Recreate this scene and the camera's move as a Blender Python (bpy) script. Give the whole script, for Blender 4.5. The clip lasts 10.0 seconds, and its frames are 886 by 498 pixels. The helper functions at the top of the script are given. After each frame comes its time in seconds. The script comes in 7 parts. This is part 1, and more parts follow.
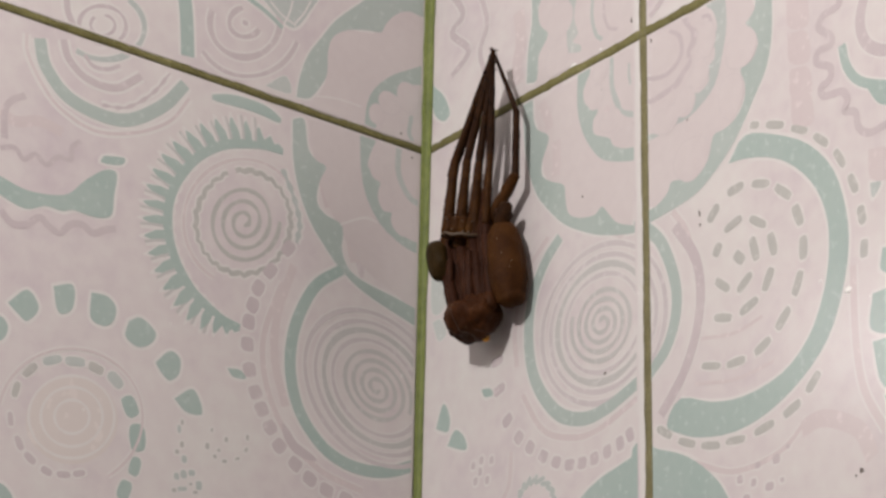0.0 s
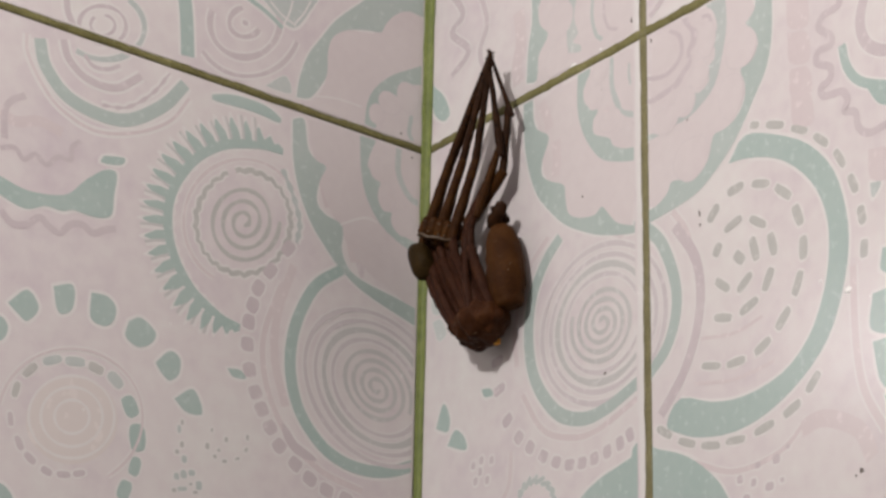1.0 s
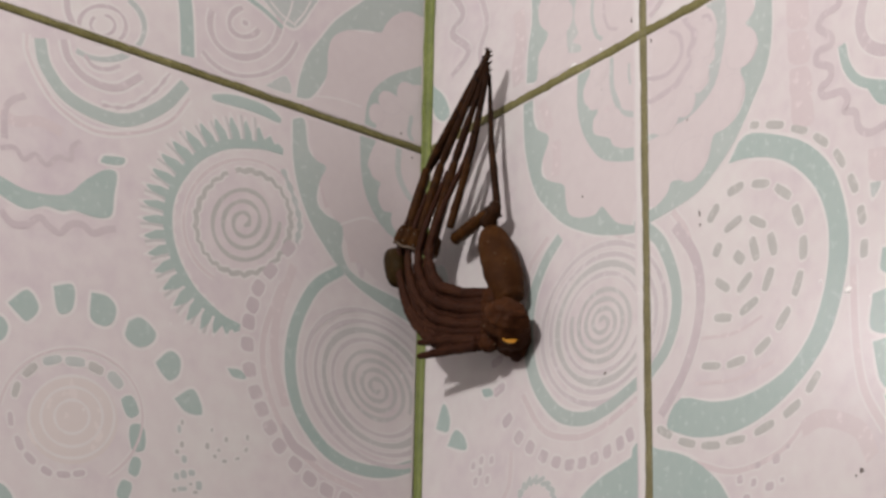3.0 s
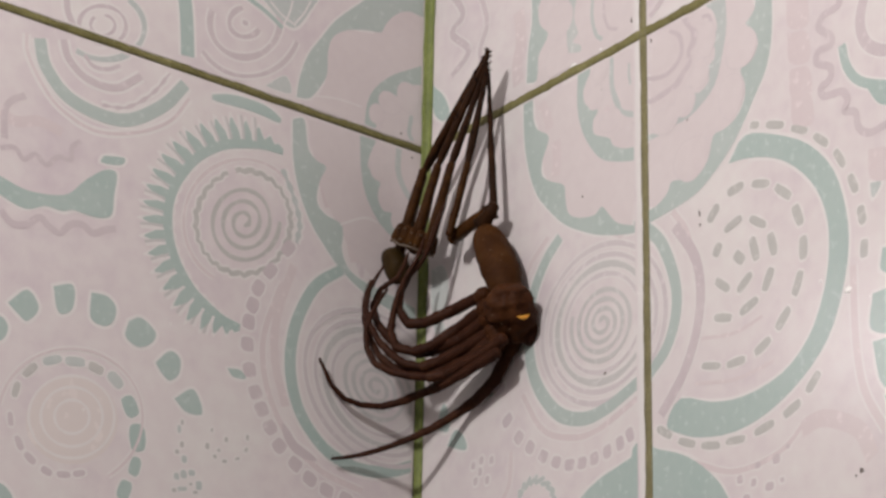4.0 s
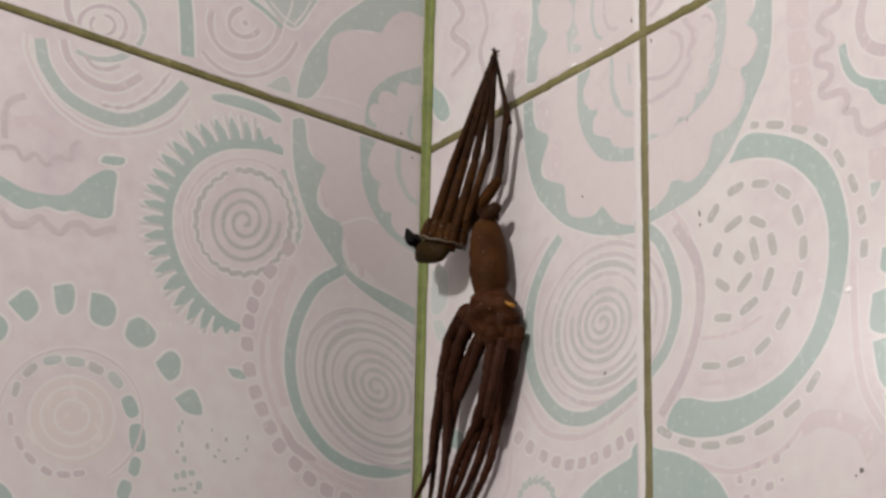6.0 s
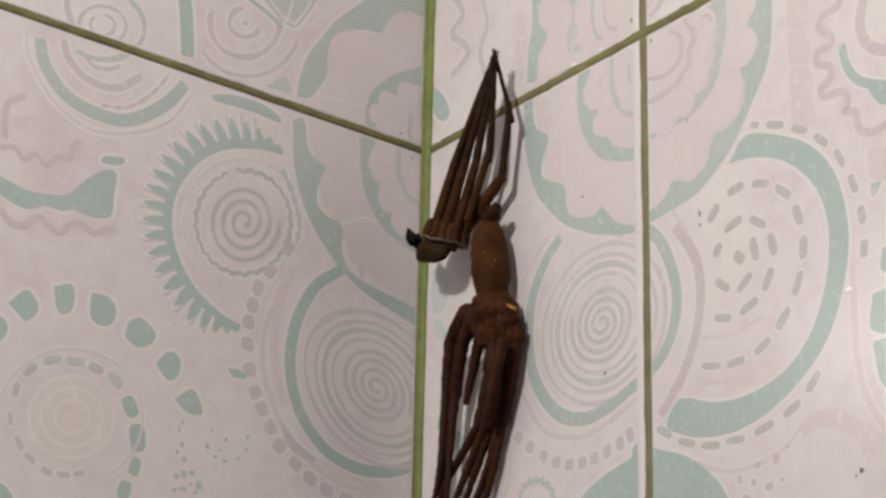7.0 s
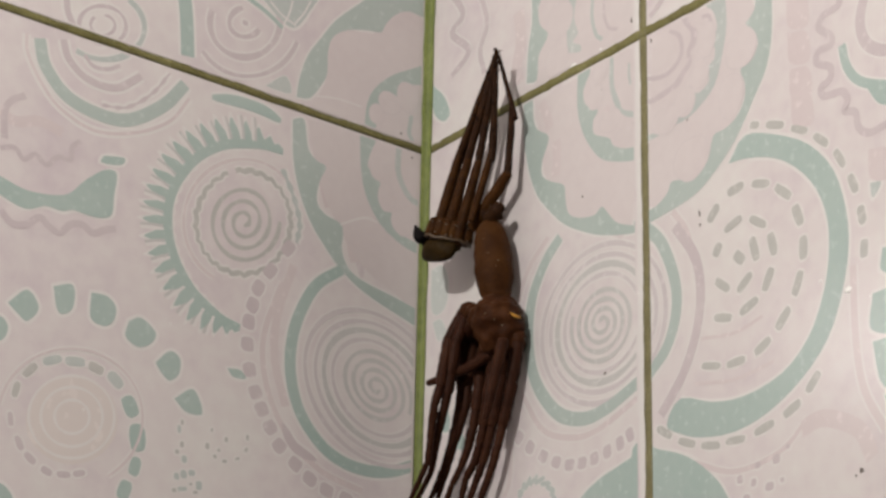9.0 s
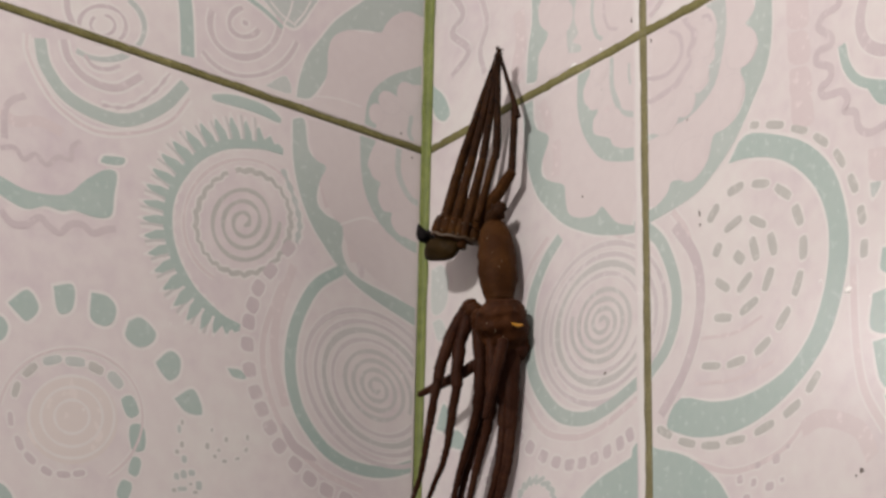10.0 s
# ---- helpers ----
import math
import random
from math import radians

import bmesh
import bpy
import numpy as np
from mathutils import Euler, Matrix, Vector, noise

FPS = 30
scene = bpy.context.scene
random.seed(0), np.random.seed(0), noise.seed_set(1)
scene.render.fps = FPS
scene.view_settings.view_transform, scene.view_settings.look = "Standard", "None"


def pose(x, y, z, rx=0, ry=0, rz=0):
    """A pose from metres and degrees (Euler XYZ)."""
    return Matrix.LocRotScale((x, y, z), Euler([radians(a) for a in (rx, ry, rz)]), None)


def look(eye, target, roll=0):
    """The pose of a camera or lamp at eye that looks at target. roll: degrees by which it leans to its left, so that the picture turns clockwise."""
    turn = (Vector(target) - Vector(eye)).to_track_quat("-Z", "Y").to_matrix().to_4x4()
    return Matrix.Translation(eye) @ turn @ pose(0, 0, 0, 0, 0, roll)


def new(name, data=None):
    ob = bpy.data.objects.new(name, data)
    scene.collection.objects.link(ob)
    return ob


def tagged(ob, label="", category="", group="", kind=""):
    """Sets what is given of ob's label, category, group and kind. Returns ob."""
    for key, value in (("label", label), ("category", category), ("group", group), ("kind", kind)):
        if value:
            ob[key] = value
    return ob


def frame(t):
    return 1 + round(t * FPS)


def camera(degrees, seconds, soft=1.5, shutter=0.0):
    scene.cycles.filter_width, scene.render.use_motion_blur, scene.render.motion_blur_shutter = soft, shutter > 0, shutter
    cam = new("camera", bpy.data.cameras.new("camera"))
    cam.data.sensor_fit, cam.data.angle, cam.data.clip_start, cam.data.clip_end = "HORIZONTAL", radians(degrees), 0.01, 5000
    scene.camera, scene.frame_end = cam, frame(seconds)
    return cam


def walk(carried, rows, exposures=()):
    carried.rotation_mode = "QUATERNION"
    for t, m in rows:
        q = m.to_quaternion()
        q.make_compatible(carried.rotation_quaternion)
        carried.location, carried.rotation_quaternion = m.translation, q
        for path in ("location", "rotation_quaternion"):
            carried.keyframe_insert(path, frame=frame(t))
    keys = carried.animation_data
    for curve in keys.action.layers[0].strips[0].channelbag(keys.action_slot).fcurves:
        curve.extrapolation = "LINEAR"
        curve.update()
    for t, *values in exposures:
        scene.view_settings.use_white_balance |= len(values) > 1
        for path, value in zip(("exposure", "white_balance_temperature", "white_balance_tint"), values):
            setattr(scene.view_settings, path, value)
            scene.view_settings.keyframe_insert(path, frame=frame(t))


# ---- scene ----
EYE = (-0.31344, -0.42587, 1.49842)
cam = camera(21.15, 10.0, soft=2.9)
walk(cam, [(0.0, look(EYE, (-0.00454, -0.01373, 1.71826), 1.31)),
           (10.0, look(EYE, (-0.00454, -0.01373, 1.71826), 1.31))],
     exposures=[(0.0, 0.0, 6560, 10), (1.0, 0.0, 6500, 10), (2.5, 0.0, 6480, 12), (5.5, 0.0, 6520, 10.5), (7.0, 0.0, 6600, 8.5), (8.0, 0.0, 6640, 7), (9.5, 0.0, 6680, 9), (10.0, 0.0, 6660, 11)])

# ---- light: one unseen bulb close to the corner, and an added faint even background ----
world = bpy.data.worlds.new("world")
scene.world = world
world.use_nodes = True
world.node_tree.nodes["Background"].inputs[0].default_value = (0.9, 0.93, 1.0, 1)
world.node_tree.nodes["Background"].inputs[1].default_value = 0.02
ROW = 1.75                      # height of the horizontal joint
bulb = bpy.data.lights.new("bulb", "POINT")
bulb.energy, bulb.shadow_soft_size, bulb.color = 5.25, 0.018, (1.0, 0.965, 0.945)
new("bulb", bulb).location = (-0.40, -0.19, ROW + 0.105)


# ---- materials ----
def material(name, rough=0.5, metal=0.0):
    m = bpy.data.materials.new(name)
    m.use_nodes = True
    b = m.node_tree.nodes["Principled BSDF"]
    b.inputs["Roughness"].default_value, b.inputs["Metallic"].default_value = rough, metal
    return m, m.node_tree, b


def mottled(name, stops, scale, rough=0.5, bump=0.0, bump_scale=200.0, detail=4.0, coat=0.0, rough_var=0.1, fine=0.35, random_tint=0.0, subsurface=0.0, gloss=0.5):
    """Colour from two scales of noise through a ramp, with roughness variation and fine relief, in metres of the thing's own space."""
    m, tree, b = material(name, rough)
    nd, ln = tree.nodes, tree.links
    co = nd.new("ShaderNodeTexCoord")
    big, small, mix = nd.new("ShaderNodeTexNoise"), nd.new("ShaderNodeTexNoise"), nd.new("ShaderNodeMix")
    ramp = nd.new("ShaderNodeValToRGB")
    big.inputs["Scale"].default_value, small.inputs["Scale"].default_value = scale, scale * 9
    big.inputs["Detail"].default_value = small.inputs["Detail"].default_value = detail
    for n in (big, small):
        ln.new(co.outputs["Object"], n.inputs["Vector"])
    mix.inputs[0].default_value = fine
    ln.new(big.outputs["Fac"], mix.inputs[2])
    ln.new(small.outputs["Fac"], mix.inputs[3])
    value = mix.outputs[0]
    if random_tint:
        info, add = nd.new("ShaderNodeObjectInfo"), nd.new("ShaderNodeMath")
        add.operation = "MULTIPLY_ADD"
        add.inputs[1].default_value = random_tint
        ln.new(info.outputs["Random"], add.inputs[0])
        ln.new(value, add.inputs[2])
        value = add.outputs[0]
    ln.new(value, ramp.inputs[0])
    e = ramp.color_ramp.elements
    while len(e) < len(stops):
        e.new(0.5)
    for el, (p, c) in zip(e, stops):
        el.position, el.color = p, (*c, 1)
    ln.new(ramp.outputs[0], b.inputs["Base Color"])
    rr = nd.new("ShaderNodeMapRange")
    rr.inputs["To Min"].default_value, rr.inputs["To Max"].default_value = max(rough - rough_var, 0.02), min(rough + rough_var, 1)
    ln.new(small.outputs["Fac"], rr.inputs["Value"])
    ln.new(rr.outputs[0], b.inputs["Roughness"])
    if bump:
        tex, bp = nd.new("ShaderNodeTexNoise"), nd.new("ShaderNodeBump")
        tex.inputs["Scale"].default_value, tex.inputs["Detail"].default_value = bump_scale, 6
        bp.inputs["Strength"].default_value, bp.inputs["Distance"].default_value = bump, 0.0005
        ln.new(co.outputs["Object"], tex.inputs["Vector"])
        ln.new(tex.outputs["Fac"], bp.inputs["Height"])
        ln.new(bp.outputs[0], b.inputs["Normal"])
    b.inputs["Coat Weight"].default_value, b.inputs["Coat Roughness"].default_value = coat, 0.12
    b.inputs["Specular IOR Level"].default_value = gloss
    b.inputs["Subsurface Weight"].default_value = subsurface
    b.inputs["Subsurface Scale"].default_value = 0.001
    return m


GLAZE = mottled("tile_glaze", [(0.34, (0.575, 0.50, 0.525)), (0.5, (0.64, 0.585, 0.58)), (0.66, (0.672, 0.645, 0.62))], 26, 0.22, 0.05, 160, coat=0.3)
TEAL = mottled("teal_print", [(0.3, (0.335, 0.425, 0.395)), (0.58, (0.385, 0.465, 0.435)), (0.74, (0.425, 0.49, 0.465))], 60, 0.25, 0.04, 160, coat=0.3)
SOFT_TEAL = mottled("soft_teal_print", [(0.3, (0.375, 0.44, 0.412)), (0.58, (0.42, 0.48, 0.452)), (0.74, (0.455, 0.50, 0.475))], 60, 0.25, 0.04, 160, coat=0.3)
GREY_TEAL = mottled("grey_teal_print", [(0.3, (0.425, 0.465, 0.45)), (0.58, (0.48, 0.51, 0.49)), (0.74, (0.555, 0.565, 0.545))], 60, 0.25, 0.04, 160, coat=0.3)
MAUVE = mottled("mauve_print", [(0.3, (0.505, 0.435, 0.455)), (0.58, (0.55, 0.485, 0.495)), (0.74, (0.60, 0.545, 0.545))], 60, 0.25, 0.04, 160, coat=0.3)
STONE = mottled("stone_grey_print", [(0.3, (0.42, 0.41, 0.39)), (0.58, (0.47, 0.46, 0.435)), (0.74, (0.53, 0.51, 0.485))], 60, 0.25, 0.04, 160, coat=0.3)
CREAM = mottled("cream_print", [(0.3, (0.615, 0.555, 0.53)), (0.7, (0.665, 0.61, 0.58))], 30, 0.25, 0.04, 160, coat=0.3)
PINK = mottled("pink_print", [(0.3, (0.59, 0.51, 0.515)), (0.7, (0.63, 0.56, 0.555))], 60, 0.25, 0.04, 160, coat=0.3)
PETAL = mottled("petal_print", [(0.3, (0.585, 0.52, 0.52)), (0.7, (0.645, 0.59, 0.58))], 40, 0.22, 0.04, 160, coat=0.3)
RING = mottled("faint_grey_print", [(0.3, (0.475, 0.465, 0.452)), (0.58, (0.52, 0.507, 0.493)), (0.74, (0.565, 0.545, 0.53))], 60, 0.25, 0.04, 160, coat=0.3)
RING_MAUVE = mottled("faint_mauve_print", [(0.3, (0.535, 0.48, 0.49)), (0.58, (0.575, 0.525, 0.53)), (0.74, (0.61, 0.56, 0.555))], 60, 0.25, 0.04, 160, coat=0.3)
RING_TEAL = mottled("faint_teal_print", [(0.3, (0.49, 0.525, 0.505)), (0.7, (0.54, 0.56, 0.54))], 60, 0.25, 0.04, 160, coat=0.3)
BLUSH = mottled("blush_print", [(0.34, (0.55, 0.475, 0.495)), (0.5, (0.585, 0.52, 0.53)), (0.66, (0.62, 0.565, 0.565))], 90, 0.25, 0.04, 160, coat=0.3)
PALE = mottled("pale_print", [(0.3, (0.65, 0.622, 0.605)), (0.7, (0.695, 0.67, 0.65))], 40, 0.22, 0.04, 160, coat=0.3)
GROUT_PALE = mottled("worn_olive_grout", [(0.3, (0.13, 0.115, 0.05)), (0.5, (0.19, 0.17, 0.078)), (0.72, (0.28, 0.255, 0.13))], 130, 0.75, 0.5, 1500, fine=0.5)
GROUT = mottled("olive_grout", [(0.3, (0.085, 0.075, 0.022)), (0.5, (0.15, 0.135, 0.043)), (0.66, (0.22, 0.205, 0.08)), (0.76, (0.42, 0.39, 0.22))], 130, 0.75, 0.5, 1500, fine=0.5)
CORNER_GROUT = mottled("green_corner_grout", [(0.3, (0.078, 0.100, 0.013)), (0.46, (0.128, 0.158, 0.028)), (0.6, (0.175, 0.205, 0.045)), (0.74, (0.26, 0.28, 0.105))], 60, 0.6, 0.4, 1200, fine=0.5)
PLASTER = mottled("painted_plaster", [(0.3, (0.74, 0.72, 0.70)), (0.7, (0.82, 0.80, 0.78))], 3, 0.7, 0.2, 60)
CEMENT = mottled("cement_floor", [(0.3, (0.26, 0.25, 0.24)), (0.7, (0.38, 0.37, 0.35))], 4, 0.6, 0.3, 90)
SKIN_LEG = mottled("dry_brown_leg_skin", [(0.3, (0.012, 0.005, 0.003)), (0.55, (0.026, 0.011, 0.005)), (0.75, (0.055, 0.022, 0.007))], 260, 0.5, 0.5, 1800, fine=0.45, random_tint=0.12, gloss=0.05)
SKIN_BASE = mottled("amber_leg_skin", [(0.3, (0.014, 0.0055, 0.002)), (0.5, (0.038, 0.0145, 0.0045)), (0.72, (0.078, 0.032, 0.0075))], 330, 0.45, 0.5, 1800, fine=0.5, random_tint=0.1, gloss=0.05)
SHELL = mottled("olive_carapace_skin", [(0.3, (0.014, 0.008, 0.0025)), (0.5, (0.030, 0.017, 0.005)), (0.72, (0.052, 0.031, 0.010))], 240, 0.5, 0.4, 1500, fine=0.5, gloss=0.05)
RIM = mottled("pale_skin_rim", [(0.3, (0.035, 0.02, 0.01)), (0.6, (0.09, 0.055, 0.03)), (0.75, (0.2, 0.14, 0.09))], 300, 0.5)
FANG = mottled("black_glossy_fang", [(0.3, (0.004, 0.0035, 0.004)), (0.7, (0.011, 0.009, 0.009))], 300, 0.5, 0.5, 1500, gloss=0.03)
LEG = mottled("soft_brown_leg", [(0.3, (0.0175, 0.00625, 0.00375)), (0.55, (0.0375, 0.01375, 0.0075)), (0.75, (0.06875, 0.0275, 0.0125))], 230, 0.42, 0.35, 2200, fine=0.45, random_tint=0.1, gloss=0.05)
BODY = mottled("soft_brown_body", [(0.3, (0.026, 0.009, 0.004)), (0.5, (0.046, 0.016, 0.006)), (0.72, (0.085, 0.032, 0.011))], 210, 0.42, 0.4, 2200, fine=0.45, gloss=0.05)
BELLY = mottled("velvety_tan_abdomen", [(0.3, (0.026, 0.009, 0.003)), (0.5, (0.047, 0.0175, 0.005)), (0.72, (0.076, 0.031, 0.009))], 200, 0.5, 0.45, 2600, fine=0.45, gloss=0.05)
ORANGE = mottled("orange_band", [(0.3, (0.55, 0.22, 0.02)), (0.7, (0.75, 0.38, 0.05))], 500, 0.4)
# lighter brown for highlights painted on the body
SPECK = mottled("painted_glint", [(0.3, (0.2, 0.16, 0.11)), (0.7, (0.34, 0.28, 0.2))], 500, 0.1)
# white for glints painted on the glaze and for chips at the joint
GLINT_CHIP = mottled("white_glint_chip", [(0.3, (0.85, 0.84, 0.8)), (0.7, (0.93, 0.92, 0.9))], 500, 0.15, coat=1.0)
DIRT = mottled("dark_speck", [(0.3, (0.06, 0.05, 0.04)), (0.7, (0.2, 0.17, 0.15))], 500, 0.8)


# ---- building blocks ----
def link(name, bm, mat, parent=None, label="", smooth=True):
    bmesh.ops.recalc_face_normals(bm, faces=bm.faces)
    me = bpy.data.meshes.new(name)
    for f in bm.faces:
        f.smooth = smooth
    bm.to_mesh(me)
    bm.free()
    for m in (mat if isinstance(mat, tuple) else (mat,)):
        me.materials.append(m)
    ob = new(name, me)
    if parent:
        ob.parent = parent
    return tagged(ob, label)


part = link


def slab(bm, lo, hi):
    return bmesh.ops.create_cube(bm, size=1.0, matrix=Matrix.Translation((Vector(lo) + Vector(hi)) / 2) @ Matrix.Diagonal((*(Vector(hi) - Vector(lo)), 1)))["verts"]


def lathe(bm, rings, sides=12, squash=1.0, at=Matrix.Identity(4), wobble=0.0, seed=0):
    """A closed body along z through (z, radius) rings, squashed in y."""
    rnd = random.Random(seed)
    loops = []
    for z, r in rings:
        loops.append([bm.verts.new(at @ Vector((r * (1 + rnd.uniform(-wobble, wobble)) * math.cos(2 * math.pi * i / sides),
                                                squash * r * (1 + rnd.uniform(-wobble, wobble)) * math.sin(2 * math.pi * i / sides), z))) for i in range(sides)])
    for p, q in zip(loops, loops[1:]):
        for i in range(sides):
            bm.faces.new((p[i], p[(i + 1) % sides], q[(i + 1) % sides], q[i]))
    bm.faces.new(loops[0][::-1])
    bm.faces.new(loops[-1])


def spline(points, n=14):
    """Catmull-Rom through points of any dimension."""
    p = [np.array(v, float) for v in points]
    p = [2 * p[0] - p[1]] + p + [2 * p[-1] - p[-2]]
    out = []
    for i in range(1, len(p) - 2):
        for j in range(n):
            t = j / n
            out.append(0.5 * (2 * p[i] + (p[i + 1] - p[i - 1]) * t + (2 * p[i - 1] - 5 * p[i] + 4 * p[i + 1] - p[i + 2]) * t * t + (3 * p[i] - p[i - 1] - 3 * p[i + 1] + p[i + 2]) * t ** 3))
    return out + [p[-2]]


# ---- the room ----
def plain_wall(name, lo, hi, mat, label):
    bm = bmesh.new()
    slab(bm, lo, hi)
    return tagged(link(name, bm, mat, None, label, False), category=name.split("_")[0], kind="structure")


# unseen shell added round the tiled corner, small and pale to bounce light
SIZE = 1.15
plain_wall("floor", (-SIZE, -SIZE, -0.1), (0.1, 0.1, 0.0), CEMENT, "unseen grey cement floor that closes the room")
plain_wall("ceiling", (-SIZE, -SIZE, 2.3), (0.1, 0.1, 2.4), PLASTER, "unseen off-white painted ceiling set low to bounce light")
plain_wall("wall_west", (-SIZE - 0.1, -SIZE, 0.0), (-SIZE, 0.1, 2.3), PLASTER, "unseen off-white plastered wall set close behind the camera to bounce light")
plain_wall("wall_south", (-SIZE - 0.1, -SIZE - 0.1, 0.0), (0.1, -SIZE, 2.3), PLASTER, "unseen off-white plastered wall set close behind the camera to bounce light")
GAP = 0.0007                    # depth of the joints behind the tile faces
wall_left = plain_wall("wall_north", (-SIZE, GAP, 0.0), (0.1, 0.1, 2.3), GROUT, "wall of glossy pink-white ceramic tiles with teal swirl print and olive grout")
wall_right = plain_wall("wall_east", (GAP, -SIZE, 0.0), (0.1, GAP, 2.3), GROUT, "wall of glossy pink-white ceramic tiles with teal swirl print and olive grout")
TILE_W, TILE_H, JOINT = 0.200, 0.250, 0.0008
STRIP = 0.0798                  # width of the cut tiles beside the corner


def on_wall(side, a, h, lift=0.0):
    """Millimetres from the corner and from the joint's height to the world."""
    return Vector((-a, -lift, h)) / 1000 + Vector((0, 0, ROW)) if side == "L" else Vector((-lift, -a, h)) / 1000 + Vector((0, 0, ROW))


def tile_mesh(side, width):
    """A tile with softly rounded edges, its face in the wall's plane, its corner nearest the room's corner at the origin."""
    bm = bmesh.new()
    if side == "L":
        slab(bm, (-width, 0, 0), (0, 0.0012, TILE_H - 2 * JOINT))
        front = [e for e in bm.edges if all(v.co.y < 1e-6 for v in e.verts)]
    else:
        slab(bm, (0, -width, 0), (0.0012, 0, TILE_H - 2 * JOINT))
        front = [e for e in bm.edges if all(v.co.x < 1e-6 for v in e.verts)]
    bmesh.ops.bevel(bm, geom=front, offset=0.0005, segments=3, profile=0.5, affect="EDGES")
    bmesh.ops.recalc_face_normals(bm, faces=bm.faces)
    me = bpy.data.meshes.new("tile")
    bm.to_mesh(me)
    bm.free()
    me.materials.append(GLAZE)
    return me


TILES = {}


def lay_tiles():
    for side, wall, first in (("L", wall_left, TILE_W), ("R", wall_right, STRIP)):
        widths = [first] + [TILE_W] * 8
        whole, cut = tile_mesh(side, TILE_W - 2 * JOINT), tile_mesh(side, first - 0.0012 - JOINT)
        a = 0.0
        for col, width in enumerate(widths):
            if a + width > SIZE:
                break
            start = a + (0.0012 if col == 0 else JOINT)
            mesh = (cut if col == 0 else whole)
            for row in range(-7, 3):
                tile = new("tile", mesh)
                tile.parent = wall
                tile.location = on_wall(side, start * 1000, (row * TILE_H + JOINT) * 1000)
                TILES[side, col, row] = (tile, a, width)
            a += width


lay_tiles()


# joints: pointed grout beads, a little uneven, and the wider green bead in the corner
def bead(name, wall, p, q, out_a, out_b, r, mat, label, wave, seed):
    """A bead from p to q, spread between the directions out_a and out_b (where it meets the tiles) with a hollow face."""
    bm = bmesh.new()
    n, rows = 90, []
    along = Vector(q) - Vector(p)
    for i in range(n + 1):
        c = Vector(p) + along * i / n
        w = r * (1 + wave * noise.noise(c * 190 + Vector((seed, 0, 0))) + wave * 0.5 * noise.noise(c * 700 + Vector((0, seed, 0))))
        w2 = r * (1 + wave * noise.noise(c * 210 + Vector((0, 0, seed + 9))))
        wide = 1 + 2.4 * max(-0.1, min(0.06, c.z - ROW))     # the bead gets wider upwards
        a, b = Vector(out_a) * w * wide, Vector(out_b) * w2 * wide
        mid = (a + b) * 0.27
        rows.append([bm.verts.new(c + v) for v in (a, a * 0.62 + mid * 0.42, mid, b * 0.62 + mid * 0.42, b, Vector((0.002, 0.002, 0)))])
    for s, t in zip(rows, rows[1:]):
        for j in range(6):
            bm.faces.new((s[j], s[(j + 1) % 6], t[(j + 1) % 6], t[j]))
    bm.faces.new(rows[0])
    bm.faces.new(rows[-1][::-1])
    return part(name, bm, mat, wall, label)


bead("corner_grout", wall_left, (0, 0, ROW - 0.25), (0, 0, ROW + 0.25), (-0.00172, -0.00015, 0), (-0.00015, -0.0021, 0), 1.0, CORNER_GROUT, "bright green mouldy grout bead in the corner", 0.22, 3)


def joint_line(wall, side, a0, h0, a1, h1, half, seed, mat=GROUT, wave=1.0):
    bm = bmesh.new()
    n, rows = 120, []
    p, q = Vector((a0, h0)), Vector((a1, h1))
    side_way = Vector((-(q - p).y, (q - p).x)).normalized()
    for i in range(n + 1):
        c = p + (q - p) * i / n
        k = [half * (1 + 0.4 * wave * noise.noise(Vector((c.x * 0.12, c.y * 0.12, seed + 5 * j))) + 0.35 * wave * noise.noise(Vector((c.x * 0.5, c.y * 0.6, seed + 7 * j)))) for j in range(2)]
        rows.append([bm.verts.new(on_wall(side, *(c + side_way * o), lift)) for o, lift in ((-k[0], -0.5), (-k[0], 0.06), (0, -0.05), (k[1], 0.06), (k[1], -0.5))])
    for s, t in zip(rows, rows[1:]):
        for j in range(4):
            bm.faces.new((s[j], s[j + 1], t[j + 1], t[j]))
    return part("grout_line", bm, mat, wall)


joint_line(wall_left, "L", 1.6, 0, 140, 0, 0.88, 1)
joint_line(wall_right, "R", 1.8, 0, 190, 0, 1.05, 2, GROUT, 1.35)
joint_line(wall_right, "R", STRIP * 1000, -140, STRIP * 1000, 40, 1.08, 3, GROUT_PALE, 0.6)


# ---- the print on the tiles ----
LAYER = [0]


